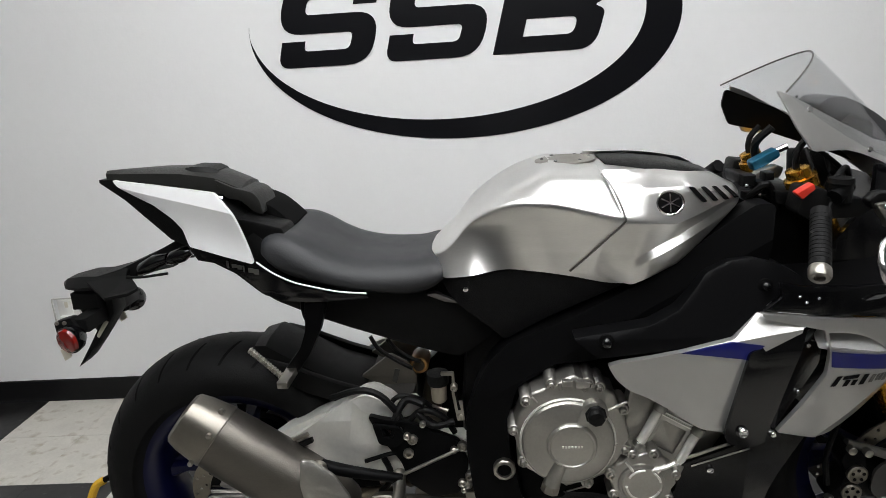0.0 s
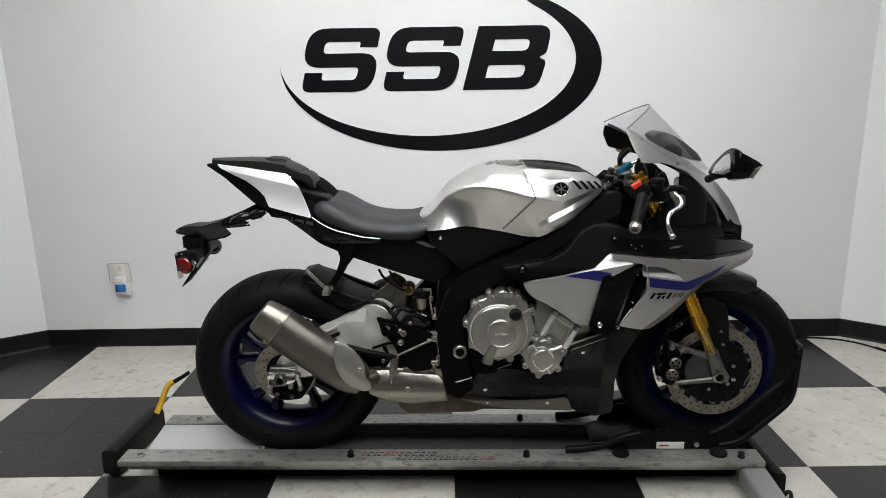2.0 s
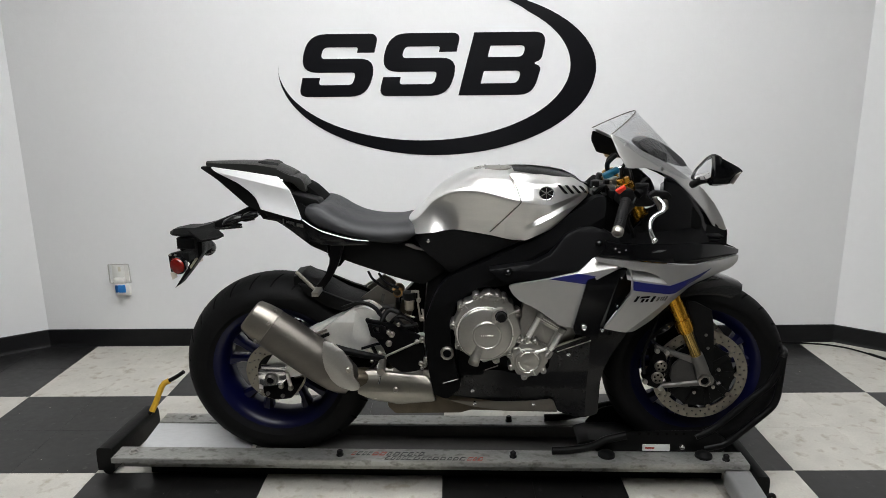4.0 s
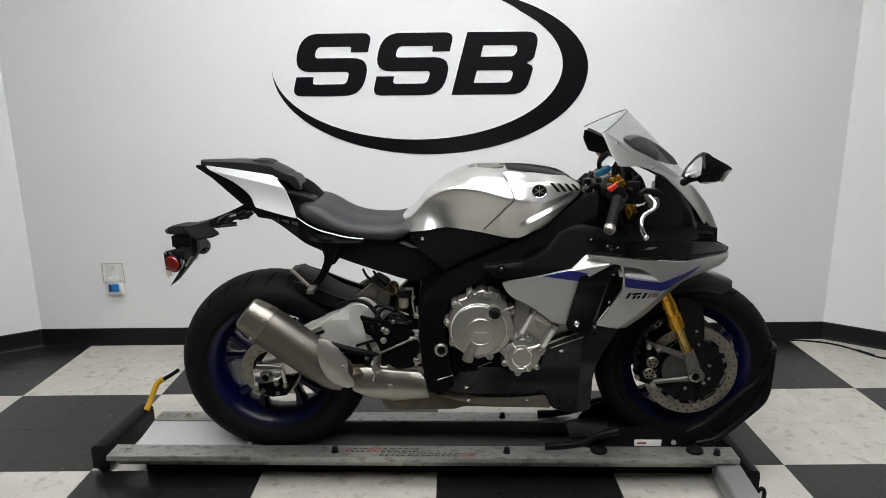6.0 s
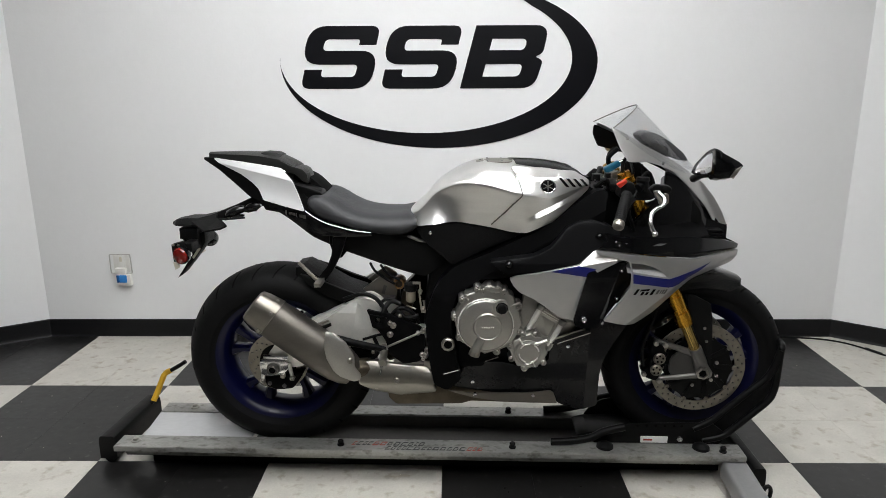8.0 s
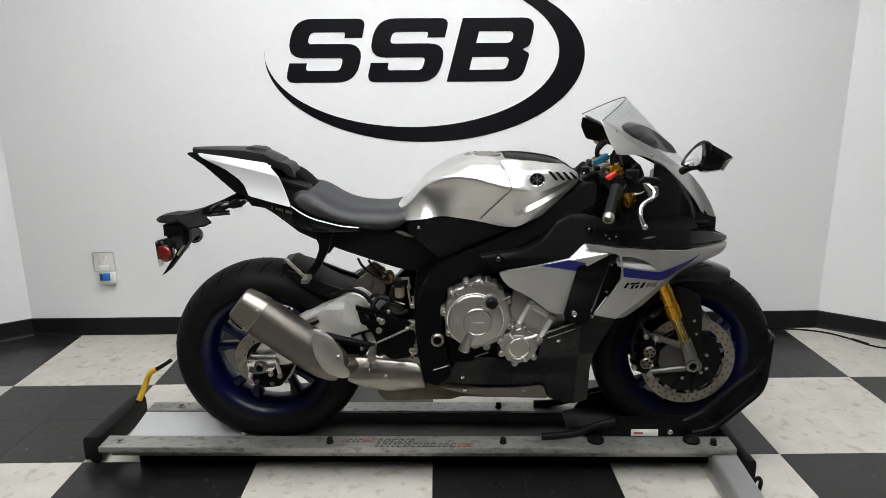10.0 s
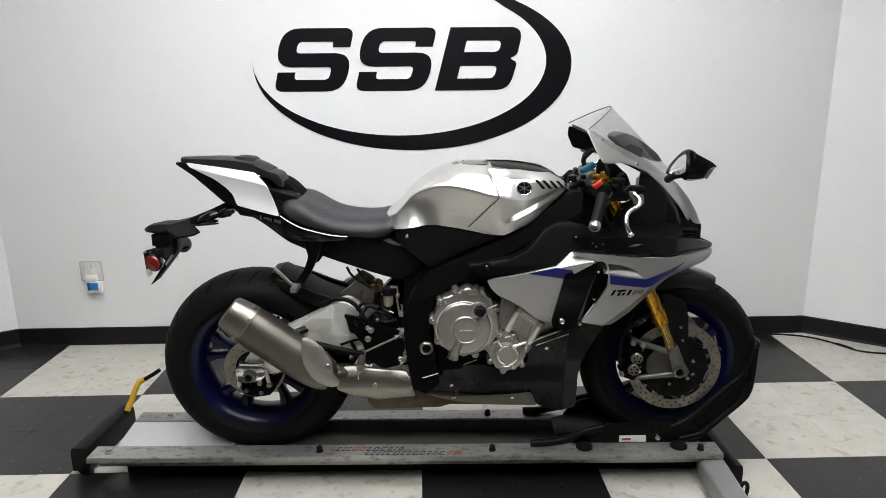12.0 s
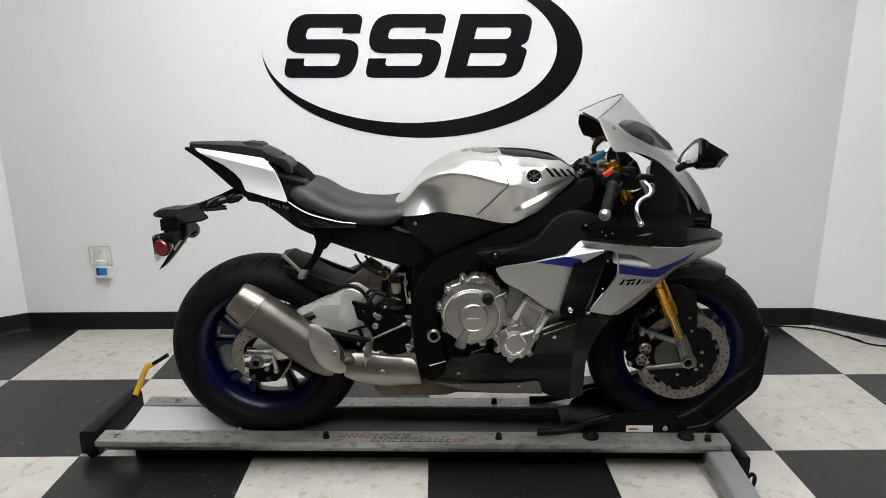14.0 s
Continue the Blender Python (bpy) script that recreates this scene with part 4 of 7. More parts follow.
# --- seat
s_top = curve_of([(-0.408, 0.938), (-0.400, 0.950), (-0.387, 0.958), (-0.370, 0.960), (-0.345, 0.956), (-0.318, 0.944), (-0.285, 0.925), (-0.25, 0.909), (-0.20, 0.899), (-0.12, 0.897), (-0.085, 0.903), (-0.070, 0.898), (-0.056, 0.880)])
s_wide = curve_of([(-0.408, 0.108), (-0.395, 0.126), (-0.33, 0.143), (-0.25, 0.143), (-0.17, 0.137), (-0.10, 0.138), (-0.072, 0.138), (-0.056, 0.126)])
s_low = curve_of([(-0.408, 0.932), (-0.391, 0.908), (-0.363, 0.886), (-0.304, 0.866), (-0.236, 0.848), (-0.168, 0.837), (-0.117, 0.835), (-0.085, 0.845), (-0.056, 0.866)])
secs = []
for i in range(37):
    x = -0.408 + 0.352 * i / 36
    a, w, b = s_top(x), s_wide(x), s_low(x)
    h = a - b
    # the rear end is broad and flat, with a notch in its middle
    f = max(0.0, min(1.0, (-0.29 - x) / 0.08))
    g = max(0.0, min(1.0, (-0.365 - x) / 0.02))
    prof = [(0.0, a - 0.004 - 0.024 * g), (0.22, a - 0.003 - 0.016 * g), (0.62, a - 0.002), (0.80, a - (0.12 - 0.09 * f) * h), (0.93, a - (0.32 - 0.14 * f) * h), (1.0, a - 0.56 * h), (0.99, a - 0.75 * h), (0.93, b + 0.08 * h), (0.82, b), (0.4, b)]
    lip = 0.84 if i in (0, 36) else 1.0
    half = [(x, -w * lip * u, z) for u, z in prof]
    secs.append(half + [(p[0], -p[1], p[2]) for p in half[::-1]][:-1])
seat = part("seat", loft(secs), M_SEAT, bike, "black vinyl rider seat", smooth=60)

# --- tail
bm = loft([[(x, -w, z0), (x, -w * 0.96, z1), (x, -w * 0.35, z2), (x, w * 0.35, z2), (x, w * 0.96, z1), (x, w, z0)] for x, w, z0, z1, z2 in
           [(-0.738, 0.012, 1.060, 1.076, 1.081), (-0.70, 0.026, 1.060, 1.076, 1.082), (-0.62, 0.044, 1.056, 1.076, 1.083), (-0.566, 0.050, 1.048, 1.073, 1.081), (-0.50, 0.052, 1.034, 1.062, 1.072), (-0.468, 0.052, 1.022, 1.047, 1.057), (-0.45, 0.050, 1.016, 1.038, 1.047)]])
part("pillion_pad", bm, M_PAD, bike, "dark grey pillion seat pad", smooth=35)
bm = loft([[(x, y, z) for y, z in ((-w, z0), (-w * 0.8, z1), (w * 0.8, z1), (w, z0))] for x, w, z0, z1 in [(-0.565, 0.030, 1.074, 1.081), (-0.55, 0.034, 1.074, 1.083), (-0.515, 0.034, 1.071, 1.080), (-0.50, 0.030, 1.068, 1.074)]])
part("pad_strap", bm, M_PLAST, bike, "black pad trim")
pad_o = [(-0.498, 1.060), (-0.462, 1.042), (-0.425, 1.031), (-0.414, 1.016), (-0.409, 0.986), (-0.424, 0.990), (-0.452, 1.018), (-0.478, 1.022)]
part("pad_front", slab(rounded(pad_o, [0.004, 0.004, 0.012, 0.008, 0.008, 0.008, 0.01, 0.006]), -0.056, 0.030, 0.012, segs=3), M_PAD, bike, "dark grey padded front edge")
part("pad_clip", tube([(-0.497, -0.074, 1.036), (-0.487, -0.078, 1.030), (-0.476, -0.076, 1.026)], 0.004, 4, 8), M_CHROME, bike, "bright seat lock clip")
hump_o = [(-0.462, 1.030), (-0.442, 1.016), (-0.411, 1.005), (-0.386, 0.985), (-0.360, 0.957), (-0.370, 0.940), (-0.42, 0.940), (-0.465, 0.975)]
part("seat_hump", slab(rounded(hump_o, [0.01, 0.01, 0.02, 0.02, 0.006, 0.01, 0.01, 0.01]), -0.030, 0.075, 0.005, segs=2), M_HOLE, bike, "black hump behind the seat")
deck_o = [(-0.447, 0.990), (-0.410, 0.981), (-0.364, 0.967), (-0.358, 0.955), (-0.386, 0.945), (-0.4135, 0.920), (-0.437, 0.945)]
part("tail_deck", slab(rounded(deck_o, 0.004), -0.095, -0.030, 0.004, segs=2), M_PLAST, bike, "black deck under the pad")
t_depth = curve_of([(-0.74, 0.020), (-0.70, 0.042), (-0.62, 0.070), (-0.52, 0.098), (-0.45, 0.120), (-0.40, 0.136), (-0.33, 0.150), (-0.2, 0.145)])
tail_o = rounded([(-0.718, 1.065), (-0.62, 1.056), (-0.485, 1.040), (-0.443, 1.004), (-0.403, 0.916), (-0.468, 0.928), (-0.540, 0.943), (-0.556, 0.974), (-0.578, 0.994), (-0.617, 1.019), (-0.70, 1.053)], 0.006, 3)


def tail_surface(x, z):
    """A hollow side face, with a crisp fold to the leaning upper face."""
    line = 1.034 - 0.188 * (x + 0.60)
    hollow = math.sin(math.pi * max(0.0, min(1.0, (line - z) / 0.11)))
    return t_depth(x) - 0.62 * max(0.0, z - line) + 0.30 * max(0.0, line - z) - 0.010 * hollow


both("tail_panel", lambda s: shell(tail_o, tail_surface, 0.008, 0.010, s, 0.003, folds=[((-0.60, 1.034), (-0.50, 1.0152))]), M_TAILW, "bright silver tail panel", 24)
bm = loft([[(x, -w, z0), (x, -w * 0.9, z1), (x, w * 0.9, z1), (x, w, z0)] for x, w, z0, z1 in
           [(-0.756, 0.010, 1.058, 1.064), (-0.70, 0.026, 1.024, 1.064), (-0.64, 0.046, 0.978, 1.058), (-0.60, 0.058, 0.946, 1.05), (-0.565, 0.068, 0.933, 1.046), (-0.545, 0.074, 0.905, 1.04), (-0.50, 0.085, 0.90, 1.03), (-0.45, 0.098, 0.915, 0.99), (-0.40, 0.11, 0.885, 0.945), (-0.34, 0.12, 0.862, 0.92)]])
part("tail_core", bm, M_PLAST, bike, "black inner tail", smooth=30)
# dark lower trim, silver edge line and decal plate
both("tail_trim", lambda s: shell(rounded([(-0.542, 0.940), (-0.466, 0.926), (-0.404, 0.914), (-0.372, 0.892), (-0.339, 0.876), (-0.27, 0.858), (-0.21, 0.850), (-0.20, 0.838), (-0.28, 0.836), (-0.36, 0.840), (-0.40, 0.850), (-0.456, 0.888), (-0.526, 0.916)], 0.004, 2), lambda x, z: t_depth(x) - 0.004, 0.01, 0.03, s), M_GLOSS, "gloss black seat rail trim")
for sd in (-1, 1):
    line = [(-0.404, sd * 0.136, 0.915), (-0.374, sd * 0.144, 0.896), (-0.339, sd * 0.150, 0.880), (-0.305, sd * 0.152, 0.870), (-0.254, sd * 0.151, 0.857), (-0.202, sd * 0.150, 0.851)]
    part("edge_line", tube(line, 0.0017, 6, 8), M_TAILW, bike, "silver edge line")
    for k, (w, h) in enumerate(((0.004, 0.014), (0.010, 0.007), (0.009, 0.008), (0.003, 0.012), (0.010, 0.009), (0.009, 0.010))):
        x = -0.472 + 0.0118 * k
        z = 0.906 - 0.0021 * k
        part("decal_bar", slab([(x, z - h / 2), (x + w, z - h / 2 - 0.001), (x + w, z + h / 2 - 0.001), (x, z + h / 2)], sd * (t_depth(x) - 0.002), sd * (t_depth(x) - 0.0005)), M_FORK, bike, "pale decal bar")

# --- subframe and lower tail
sub_o = rounded([(-0.535, 0.925), (-0.45, 0.895), (-0.36, 0.862), (-0.22, 0.838), (-0.11, 0.832), (-0.04, 0.825), (0.03, 0.768), (0.02, 0.74), (-0.030, 0.706), (-0.042, 0.699), (-0.091, 0.711), (-0.139, 0.726), (-0.166, 0.734), (-0.203, 0.747), (-0.252, 0.763), (-0.309, 0.784), (-0.395, 0.822), (-0.462, 0.875)], 0.012, 3)
both("subframe_cover", lambda s: shell(sub_o, lambda x, z: 0.085 + 0.02 * min(1, max(0, (x + 0.5) / 0.4)), 0.03, 0.05, s, 0.006), M_PLAST, "black subframe side cover")
part("undertray", slab([(-0.50, 0.90), (-0.2, 0.82), (0.0, 0.79), (0.0, 0.75), (-0.2, 0.77), (-0.44, 0.86)], -0.08, 0.08, 0.004), M_PLAST, bike, "black undertray")
for sd in (-1, 1):
    part("heat_panel", slab(rounded([(-0.098, 0.830), (-0.081, 0.833), (-0.030, 0.810), (-0.064, 0.815)], 0.003), sd * 0.098, sd * 0.114, 0.002), M_FORK, bike, "grey metal bracket under the seat")

# --- licence plate carrier with lamps
carrier = new("plate_carrier")
carrier.parent = bike
carrier["label"] = "black licence plate carrier with lamps"
bm = slab(rounded([(-0.575, 0.950), (-0.606, 0.936), (-0.67, 0.906), (-0.736, 0.880), (-0.785, 0.866), (-0.83, 0.866), (-0.785, 0.850), (-0.72, 0.856), (-0.672, 0.869), (-0.632, 0.892), (-0.56, 0.915)], 0.008, 3), -0.026, 0.026, 0.006)
part("arm", bm, M_PLAST, carrier, "black arm")
shield = [[(x, -w, z0), (x, -w, z0 + 0.006), (x, -w * 0.6, z1), (x, w * 0.6, z1), (x, w, z0 + 0.006), (x, w, z0)] for x, w, z0, z1 in
          [(-0.881, 0.006, 0.842, 0.850), (-0.862, 0.030, 0.842, 0.861), (-0.822, 0.050, 0.843, 0.868), (-0.785, 0.055, 0.846, 0.868), (-0.72, 0.040, 0.862, 0.884)]]
part("top_shield", loft(shield), M_PLAST, carrier, "black angular shield", smooth=20)
for sd in (-1, 1):
    bm = bmesh.new()
    f = bm.faces.new([bm.verts.new(v) for v in ((-0.80, sd * 0.048, 0.856), (-0.708, sd * 0.045, 0.866), (-0.672, sd * 0.082, 0.851), (-0.690, sd * 0.092, 0.843), (-0.742, sd * 0.088, 0.834))])
    up = bmesh.ops.extrude_face_region(bm, geom=[f])["geom"]
    bmesh.ops.translate(bm, verts=[v for v in up if isinstance(v, bmesh.types.BMVert)], vec=(0, 0, 0.006))
    part("side_fin", bm, M_PLAST, carrier, "black side fin", smooth=0)
    part("winker_stub", loft([[(x, sd * (0.045 + w * math.cos(a)), z + h * math.sin(a)) for a in [2 * math.pi * k / 10 for k in range(10)]] for x, w, h, z in [(-0.690, 0.006, 0.006, 0.876), (-0.680, 0.018, 0.014, 0.884), (-0.655, 0.022, 0.017, 0.894), (-0.638, 0.016, 0.014, 0.900), (-0.622, 0.012, 0.011, 0.904)]]), M_GLOSS, carrier, "gloss black winker", smooth=60)
    part("winker_stub", loft([[(x, sd * (0.045 + w * math.cos(a)), z + h * math.sin(a)) for a in [2 * math.pi * k / 10 for k in range(10)]] for x, w, h, z in [(-0.628, 0.008, 0.008, 0.900), (-0.61, 0.016, 0.015, 0.905), (-0.585, 0.016, 0.016, 0.912), (-0.57, 0.010, 0.010, 0.918)]]), M_GLOSS, carrier, "gloss black winker root", smooth=60)
    part("wire", tube([(-0.705, sd * 0.06, 0.872), (-0.67, sd * 0.062, 0.872), (-0.62, sd * 0.058, 0.876)], 0.003, 4, 6), M_PLAST, carrier)
    part("lamp_bracket", slab(rounded([(-0.848, 0.797), (-0.812, 0.806), (-0.798, 0.78), (-0.806, 0.748), (-0.845, 0.738)], 0.004), sd * 0.080, sd * 0.102, 0.003), M_PLAST, carrier, "black lamp bracket")
    A = Vector((-0.28, sd * 0.95, -0.10)).normalized()
    c0 = Vector((-0.811, sd * 0.108, 0.765))
    lamp = part("reflector_lamp", lathe([(-0.020, 0.016), (-0.008, 0.026), (0.006, 0.0290), (0.010, 0.0285)], c0, A, 32), M_GLOSS, carrier, "black lamp rim")
    part("lens", lathe([(0.0, 0.0268), (0.010, 0.0268), (0.015, 0.024), (0.018, 0.014), (0.019, 0.0)], c0, A, 32), M_LENS, lamp, "red lens")
    for x in (-0.840, -0.824):
        part("bracket_clip", lathe([(0, 0.004), (0.004, 0.004)], (x, sd * 0.101, 0.796), (0, sd, 0), 8), M_STEEL, carrier)
    part("clear_tab", slab(rounded([(-0.847, 0.738), (-0.842, 0.713), (-0.826, 0.722), (-0.83, 0.738)], 0.002), sd * 0.098, sd * 0.101), M_POT, carrier, "pale clear tab")
part("lamp_block", box(-0.845, -0.785, -0.045, 0.045, 0.800, 0.836, 0.004), M_PLAST, carrier, "black lamp block")
part("lamp_bar", box(-0.815, -0.785, -0.095, 0.095, 0.770, 0.800, 0.004), M_PLAST, carrier, "black lamp bar")
part("flap", slab([(-0.850, 0.800), (-0.770, 0.822), (-0.772, 0.783), (-0.785, 0.763), (-0.822, 0.716), (-0.858, 0.674), (-0.876, 0.660), (-0.845, 0.704), (-0.818, 0.744)], -0.024, 0.024, 0.003), M_PLAST, carrier, "black rubber flap")
part("pale_strip", slab(rounded([(-0.794, 0.768), (-0.786, 0.764), (-0.814, 0.728), (-0.818, 0.734)], 0.002), -0.0275, -0.0245, 0.001), M_POT, carrier, "pale strip")

# --- rear mudguard, foot-peg hangers, springed peg
bm = loft([[(x, -w, z - 0.035), (x, -w * 0.9, z - 0.006), (x, -w * 0.5, z), (x, w * 0.5, z), (x, w * 0.9, z - 0.006), (x, w, z - 0.035), (x, w * 0.9, z - 0.042), (x, -w * 0.9, z - 0.042)] for x, w, z in
           [(-0.466, 0.060, 0.716), (-0.44, 0.070, 0.720), (-0.388, 0.076, 0.690), (-0.313, 0.080, 0.646), (-0.218, 0.080, 0.612), (-0.142, 0.075, 0.588)]])
part("rear_mudguard", bm, M_PLAST, bike, "black rear hugger", smooth=30)
both("mudguard_side", lambda s: slab(rounded([(-0.446, 0.70), (-0.388, 0.682), (-0.30, 0.645), (-0.21, 0.615), (-0.14, 0.59), (-0.15, 0.565), (-0.25, 0.585), (-0.36, 0.625), (-0.42, 0.665)], 0.01), s * 0.080, s * 0.096, 0.005), M_PLAST, "black hugger side")
for sd in (-1, 1):
    hanger_o = rounded([(-0.322, 0.835), (-0.281, 0.835), (-0.299, 0.778), (-0.325, 0.727), (-0.350, 0.694), (-0.378, 0.690), (-0.371, 0.706), (-0.342, 0.742), (-0.328, 0.778)], 0.006)
    part("pillion_hanger", slab(hanger_o, sd * 0.118, sd * 0.142, 0.005), M_SATIN, bike, "black pillion peg hanger")
    part("pillion_hanger", tube([(-0.332, sd * 0.122, 0.838), (-0.330, sd * 0.126, 0.81), (-0.322, sd * 0.128, 0.785)], 0.005, 5, 8), M_SATIN, bike, "black hanger brace")
    pg = part("pillion_peg", box(-0.373, -0.353, sd * 0.136, sd * 0.200, 0.690, 0.703, 0.003), M_STEEL, bike, "grey cast peg root")
    bm = bmesh.new()
    prof = [(0.0, 0.004)]
    for k in range(14):
        prof += [(0.0055 * k + 0.001, 0.0045), (0.0055 * k + 0.0022, 0.0062), (0.0055 * k + 0.0040, 0.0062), (0.0055 * k + 0.0052, 0.0045)]
    lathe(prof, (-0.418, sd * 0.190, 0.767), (0.69, 0, -0.72), 12, bm)
    part("ridged_peg", bm, M_STEEL, pg, "ridged bright peg", smooth=20)

# --- swingarm
def arm_depth(x, z):
    return 0.125 - 0.012 * math.cos((z - 0.55) * 40) * 0.3


arm_o = rounded([(-0.56, 0.425), (-0.53, 0.47), (-0.43, 0.535), (-0.40, 0.556), (-0.30, 0.604), (-0.232, 0.636), (-0.19, 0.618), (-0.165, 0.56), (-0.10, 0.53), (0.01, 0.53), (0.03, 0.47), (-0.15, 0.455), (-0.28, 0.47), (-0.37, 0.44), (-0.41, 0.405), (-0.46, 0.39), (-0.55, 0.385)], 0.02, 4)
def arm_face(x, z):
    """A flat plate, whose middle face leans back and whose front end turns in."""
    lean = max(0.0, min(1.0, (x - (-0.272 + 0.14 * (z - 0.5))) / 0.02))
    return 0.139 - 0.20 * max(0.0, z - 0.53) * lean - 0.40 * max(0.0, x - (-0.215 + 0.16 * (z - 0.5))) - 0.30 * max(0.0, z - 0.585) * (1 - lean)


both("swingarm", lambda s: shell(arm_o, arm_depth, 0.04, 0.02, s, 0.008), M_SWING, "polished aluminium swingarm", 40)
part("swingarm_bridge", box(-0.24, -0.14, -0.10, 0.10, 0.50, 0.62, 0.012), M_WEB, bike, "aluminium swingarm bridge")
for sd in (-1, 1):
    plate_o = rounded([(-0.406, 0.536), (-0.348, 0.571), (-0.293, 0.608), (-0.241, 0.643), (-0.209, 0.651), (-0.180, 0.630), (-0.157, 0.597), (-0.171, 0.525), (-0.239, 0.473), (-0.341, 0.483), (-0.390, 0.510)], [0.004, 0, 0.006, 0.012, 0.02, 0.01, 0.01, 0.02, 0.02, 0.01, 0.01], 3)
    ap = part("arm_plate", shell(plate_o, arm_face, 0.014, 0.012, sd, 0.003, folds=[((-0.272, 0.5), (-0.255, 0.62)), ((-0.215, 0.5), (-0.196, 0.62)), ((-0.30, 0.585), (-0.20, 0.585))]), M_ARM, bike, "bright faceted swingarm plate", smooth=7)
    part("arm_slot", slab([(-0.400, 0.538), (-0.401, 0.544), (-0.348, 0.564), (-0.345, 0.558)], sd * 0.134, sd * 0.147, 0.0015), M_STEEL, ap, "bright protector strip")
    part("arm_slot", slab([(-0.386, 0.522), (-0.387, 0.534), (-0.340, 0.553), (-0.338, 0.544)], sd * 0.134, sd * 0.148, 0.0015), M_STEELB, ap, "black protector block")
    ab = part("axle_block", slab(rounded([(-0.581, 0.414), (-0.566, 0.422), (-0.50, 0.424), (-0.484, 0.412), (-0.488, 0.385), (-0.505, 0.370), (-0.555, 0.362), (-0.578, 0.368)], 0.007), sd * 0.112, sd * 0.136, 0.004), M_CHROME, bike, "polished axle block")
    part("axle_nut", lathe([(0, 0.022), (0.004, 0.022), (0.006, 0.017), (0.018, 0.0165), (0.020, 0.013), (0.010, 0.011)], (RA[0], sd * 0.136, RA[1]), (0, sd, 0), 12), M_FORK, ab, "dark steel axle nut")
    part("axle_bore", lathe([(0, 0.0105), (0.003, 0.0105)], (RA[0], sd * 0.148, RA[1]), (0, sd, 0), 14), M_HOLE, ab)
    part("adjuster", box(-0.566, -0.484, sd * 0.126, sd * 0.142, 0.424, 0.438, 0.004), M_CHROME, ab, "bright adjuster block")
    for x0, z0, x1, z1 in ((-0.572, 0.370, -0.574, 0.347), (-0.507, 0.376, -0.506, 0.364), (-0.486, 0.408, -0.476, 0.357)):
        part("block_leg", tube([(x0, sd * 0.130, z0), (x1, sd * 0.130, z1)], 0.0065, 2, 10), M_SWING, ab)
        part("leg_bolt", bolt_mesh((x1, sd * 0.132, z1), 0.0085, 0.008) if sd < 0 else lathe([(0, 0.008), (0.008, 0.008)], (x1, sd * 0.132, z1), (0, sd, 0), 10), M_STEEL, ab)
cal = part("rear_caliper", slab(rounded([(-0.576, 0.352), (-0.50, 0.358), (-0.44, 0.372), (-0.462, 0.335), (-0.48, 0.312), (-0.53, 0.306), (-0.566, 0.318)], 0.008), -0.118, -0.082, 0.006), M_SATIN, bike, "black rear brake caliper")
for x, z in ((-0.556, 0.33), (-0.508, 0.322)):
    part("caliper_pin", bolt_mesh((x, -0.118, z), 0.007, 0.006), M_FORK, cal)

# --- exhaust
SX, EX = Vector((-0.567, -0.178, 0.624)), Vector((-0.285, -0.165, 0.405))
AX = (EX - SX).normalized()
NZ = Vector((-AX.z, 0, AX.x))
NZ = NZ if NZ.z > 0 else -NZ
NY = Vector((0, -1, 0))


def can_ring(t, hz, hy, n=28, power=2.6):
    p = SX.lerp(EX, t)
    out = []
    for i in range(n):
        a = 2 * math.pi * i / n
        c, s = math.cos(a), math.sin(a)
        out.append(p + NY * (hy * math.copysign(abs(c) ** (2 / power), c)) + NZ * (hz * math.copysign(abs(s) ** (2 / power), s)))
    return out


ex = new("exhaust")
ex.parent = bike
ex["label"] = "brushed titanium exhaust with silencer and collector"
part("silencer", loft([can_ring(t, a, b) for t, a, b in ((0.18, 0.060, 0.048), (0.3, 0.062, 0.052), (0.5, 0.062, 0.054), (0.75, 0.061, 0.054), (0.9, 0.058, 0.052), (1.0, 0.05, 0.044), (1.06, 0.038, 0.034))]), M_TITAN, ex, "brushed titanium can", smooth=45)
cp = part("end_cap", loft([can_ring(t, a, b) for t, a, b in ((0.0, 0.030, 0.024), (-0.02, 0.044, 0.034), (-0.005, 0.051, 0.040), (0.05, 0.056, 0.045), (0.19, 0.0625, 0.0505), (0.195, 0.061, 0.049))]), M_ENDCAP, ex, "bevelled end cap", smooth=30)
part("outlet", loft([can_ring(t, a, b) for t, a, b in ((-0.012, 0.026, 0.020), (-0.021, 0.026, 0.020))]), M_HOLE, cp)
for u, v in ((0.16, 0.032), (0.16, -0.04), (0.14, 0.062)):
    p = SX.lerp(EX, u) + NZ * v
    part("rivet", bolt_mesh((p.x, -0.178 - (0.048 if abs(v) < 0.05 else 0.012), p.z), 0.005, 0.004, sink=False), M_STEEL, cp)
shield_o = rounded([(-0.339, 0.557), (-0.318, 0.552), (-0.281, 0.522), (-0.253, 0.480), (-0.251, 0.443), (-0.233, 0.418), (-0.236, 0.401), (-0.257, 0.394), (-0.300, 0.405), (-0.321, 0.426), (-0.338, 0.469), (-0.343, 0.509)], 0.006, 3)
part("heat_shield", shell(shield_o, lambda x, z: 0.231 - 1.1 * (((x + 0.30) * 0.61 + (z - 0.475) * 0.79)) ** 2 * 4, 0.006, 0.015, -1, 0.002), M_CAST, ex, "satin heat shield", smooth=40)
part("shield_screw", bolt_mesh((-0.265, -0.231, 0.466), 0.009, 0.006), M_STEEL, ex, "bright screw")
part("link_pipe", tube([(-0.29, -0.16, 0.40), (-0.24, -0.145, 0.40), (-0.19, -0.12, 0.385)], 0.034, 5, 18), M_RUST, ex, "heat-stained link pipe")
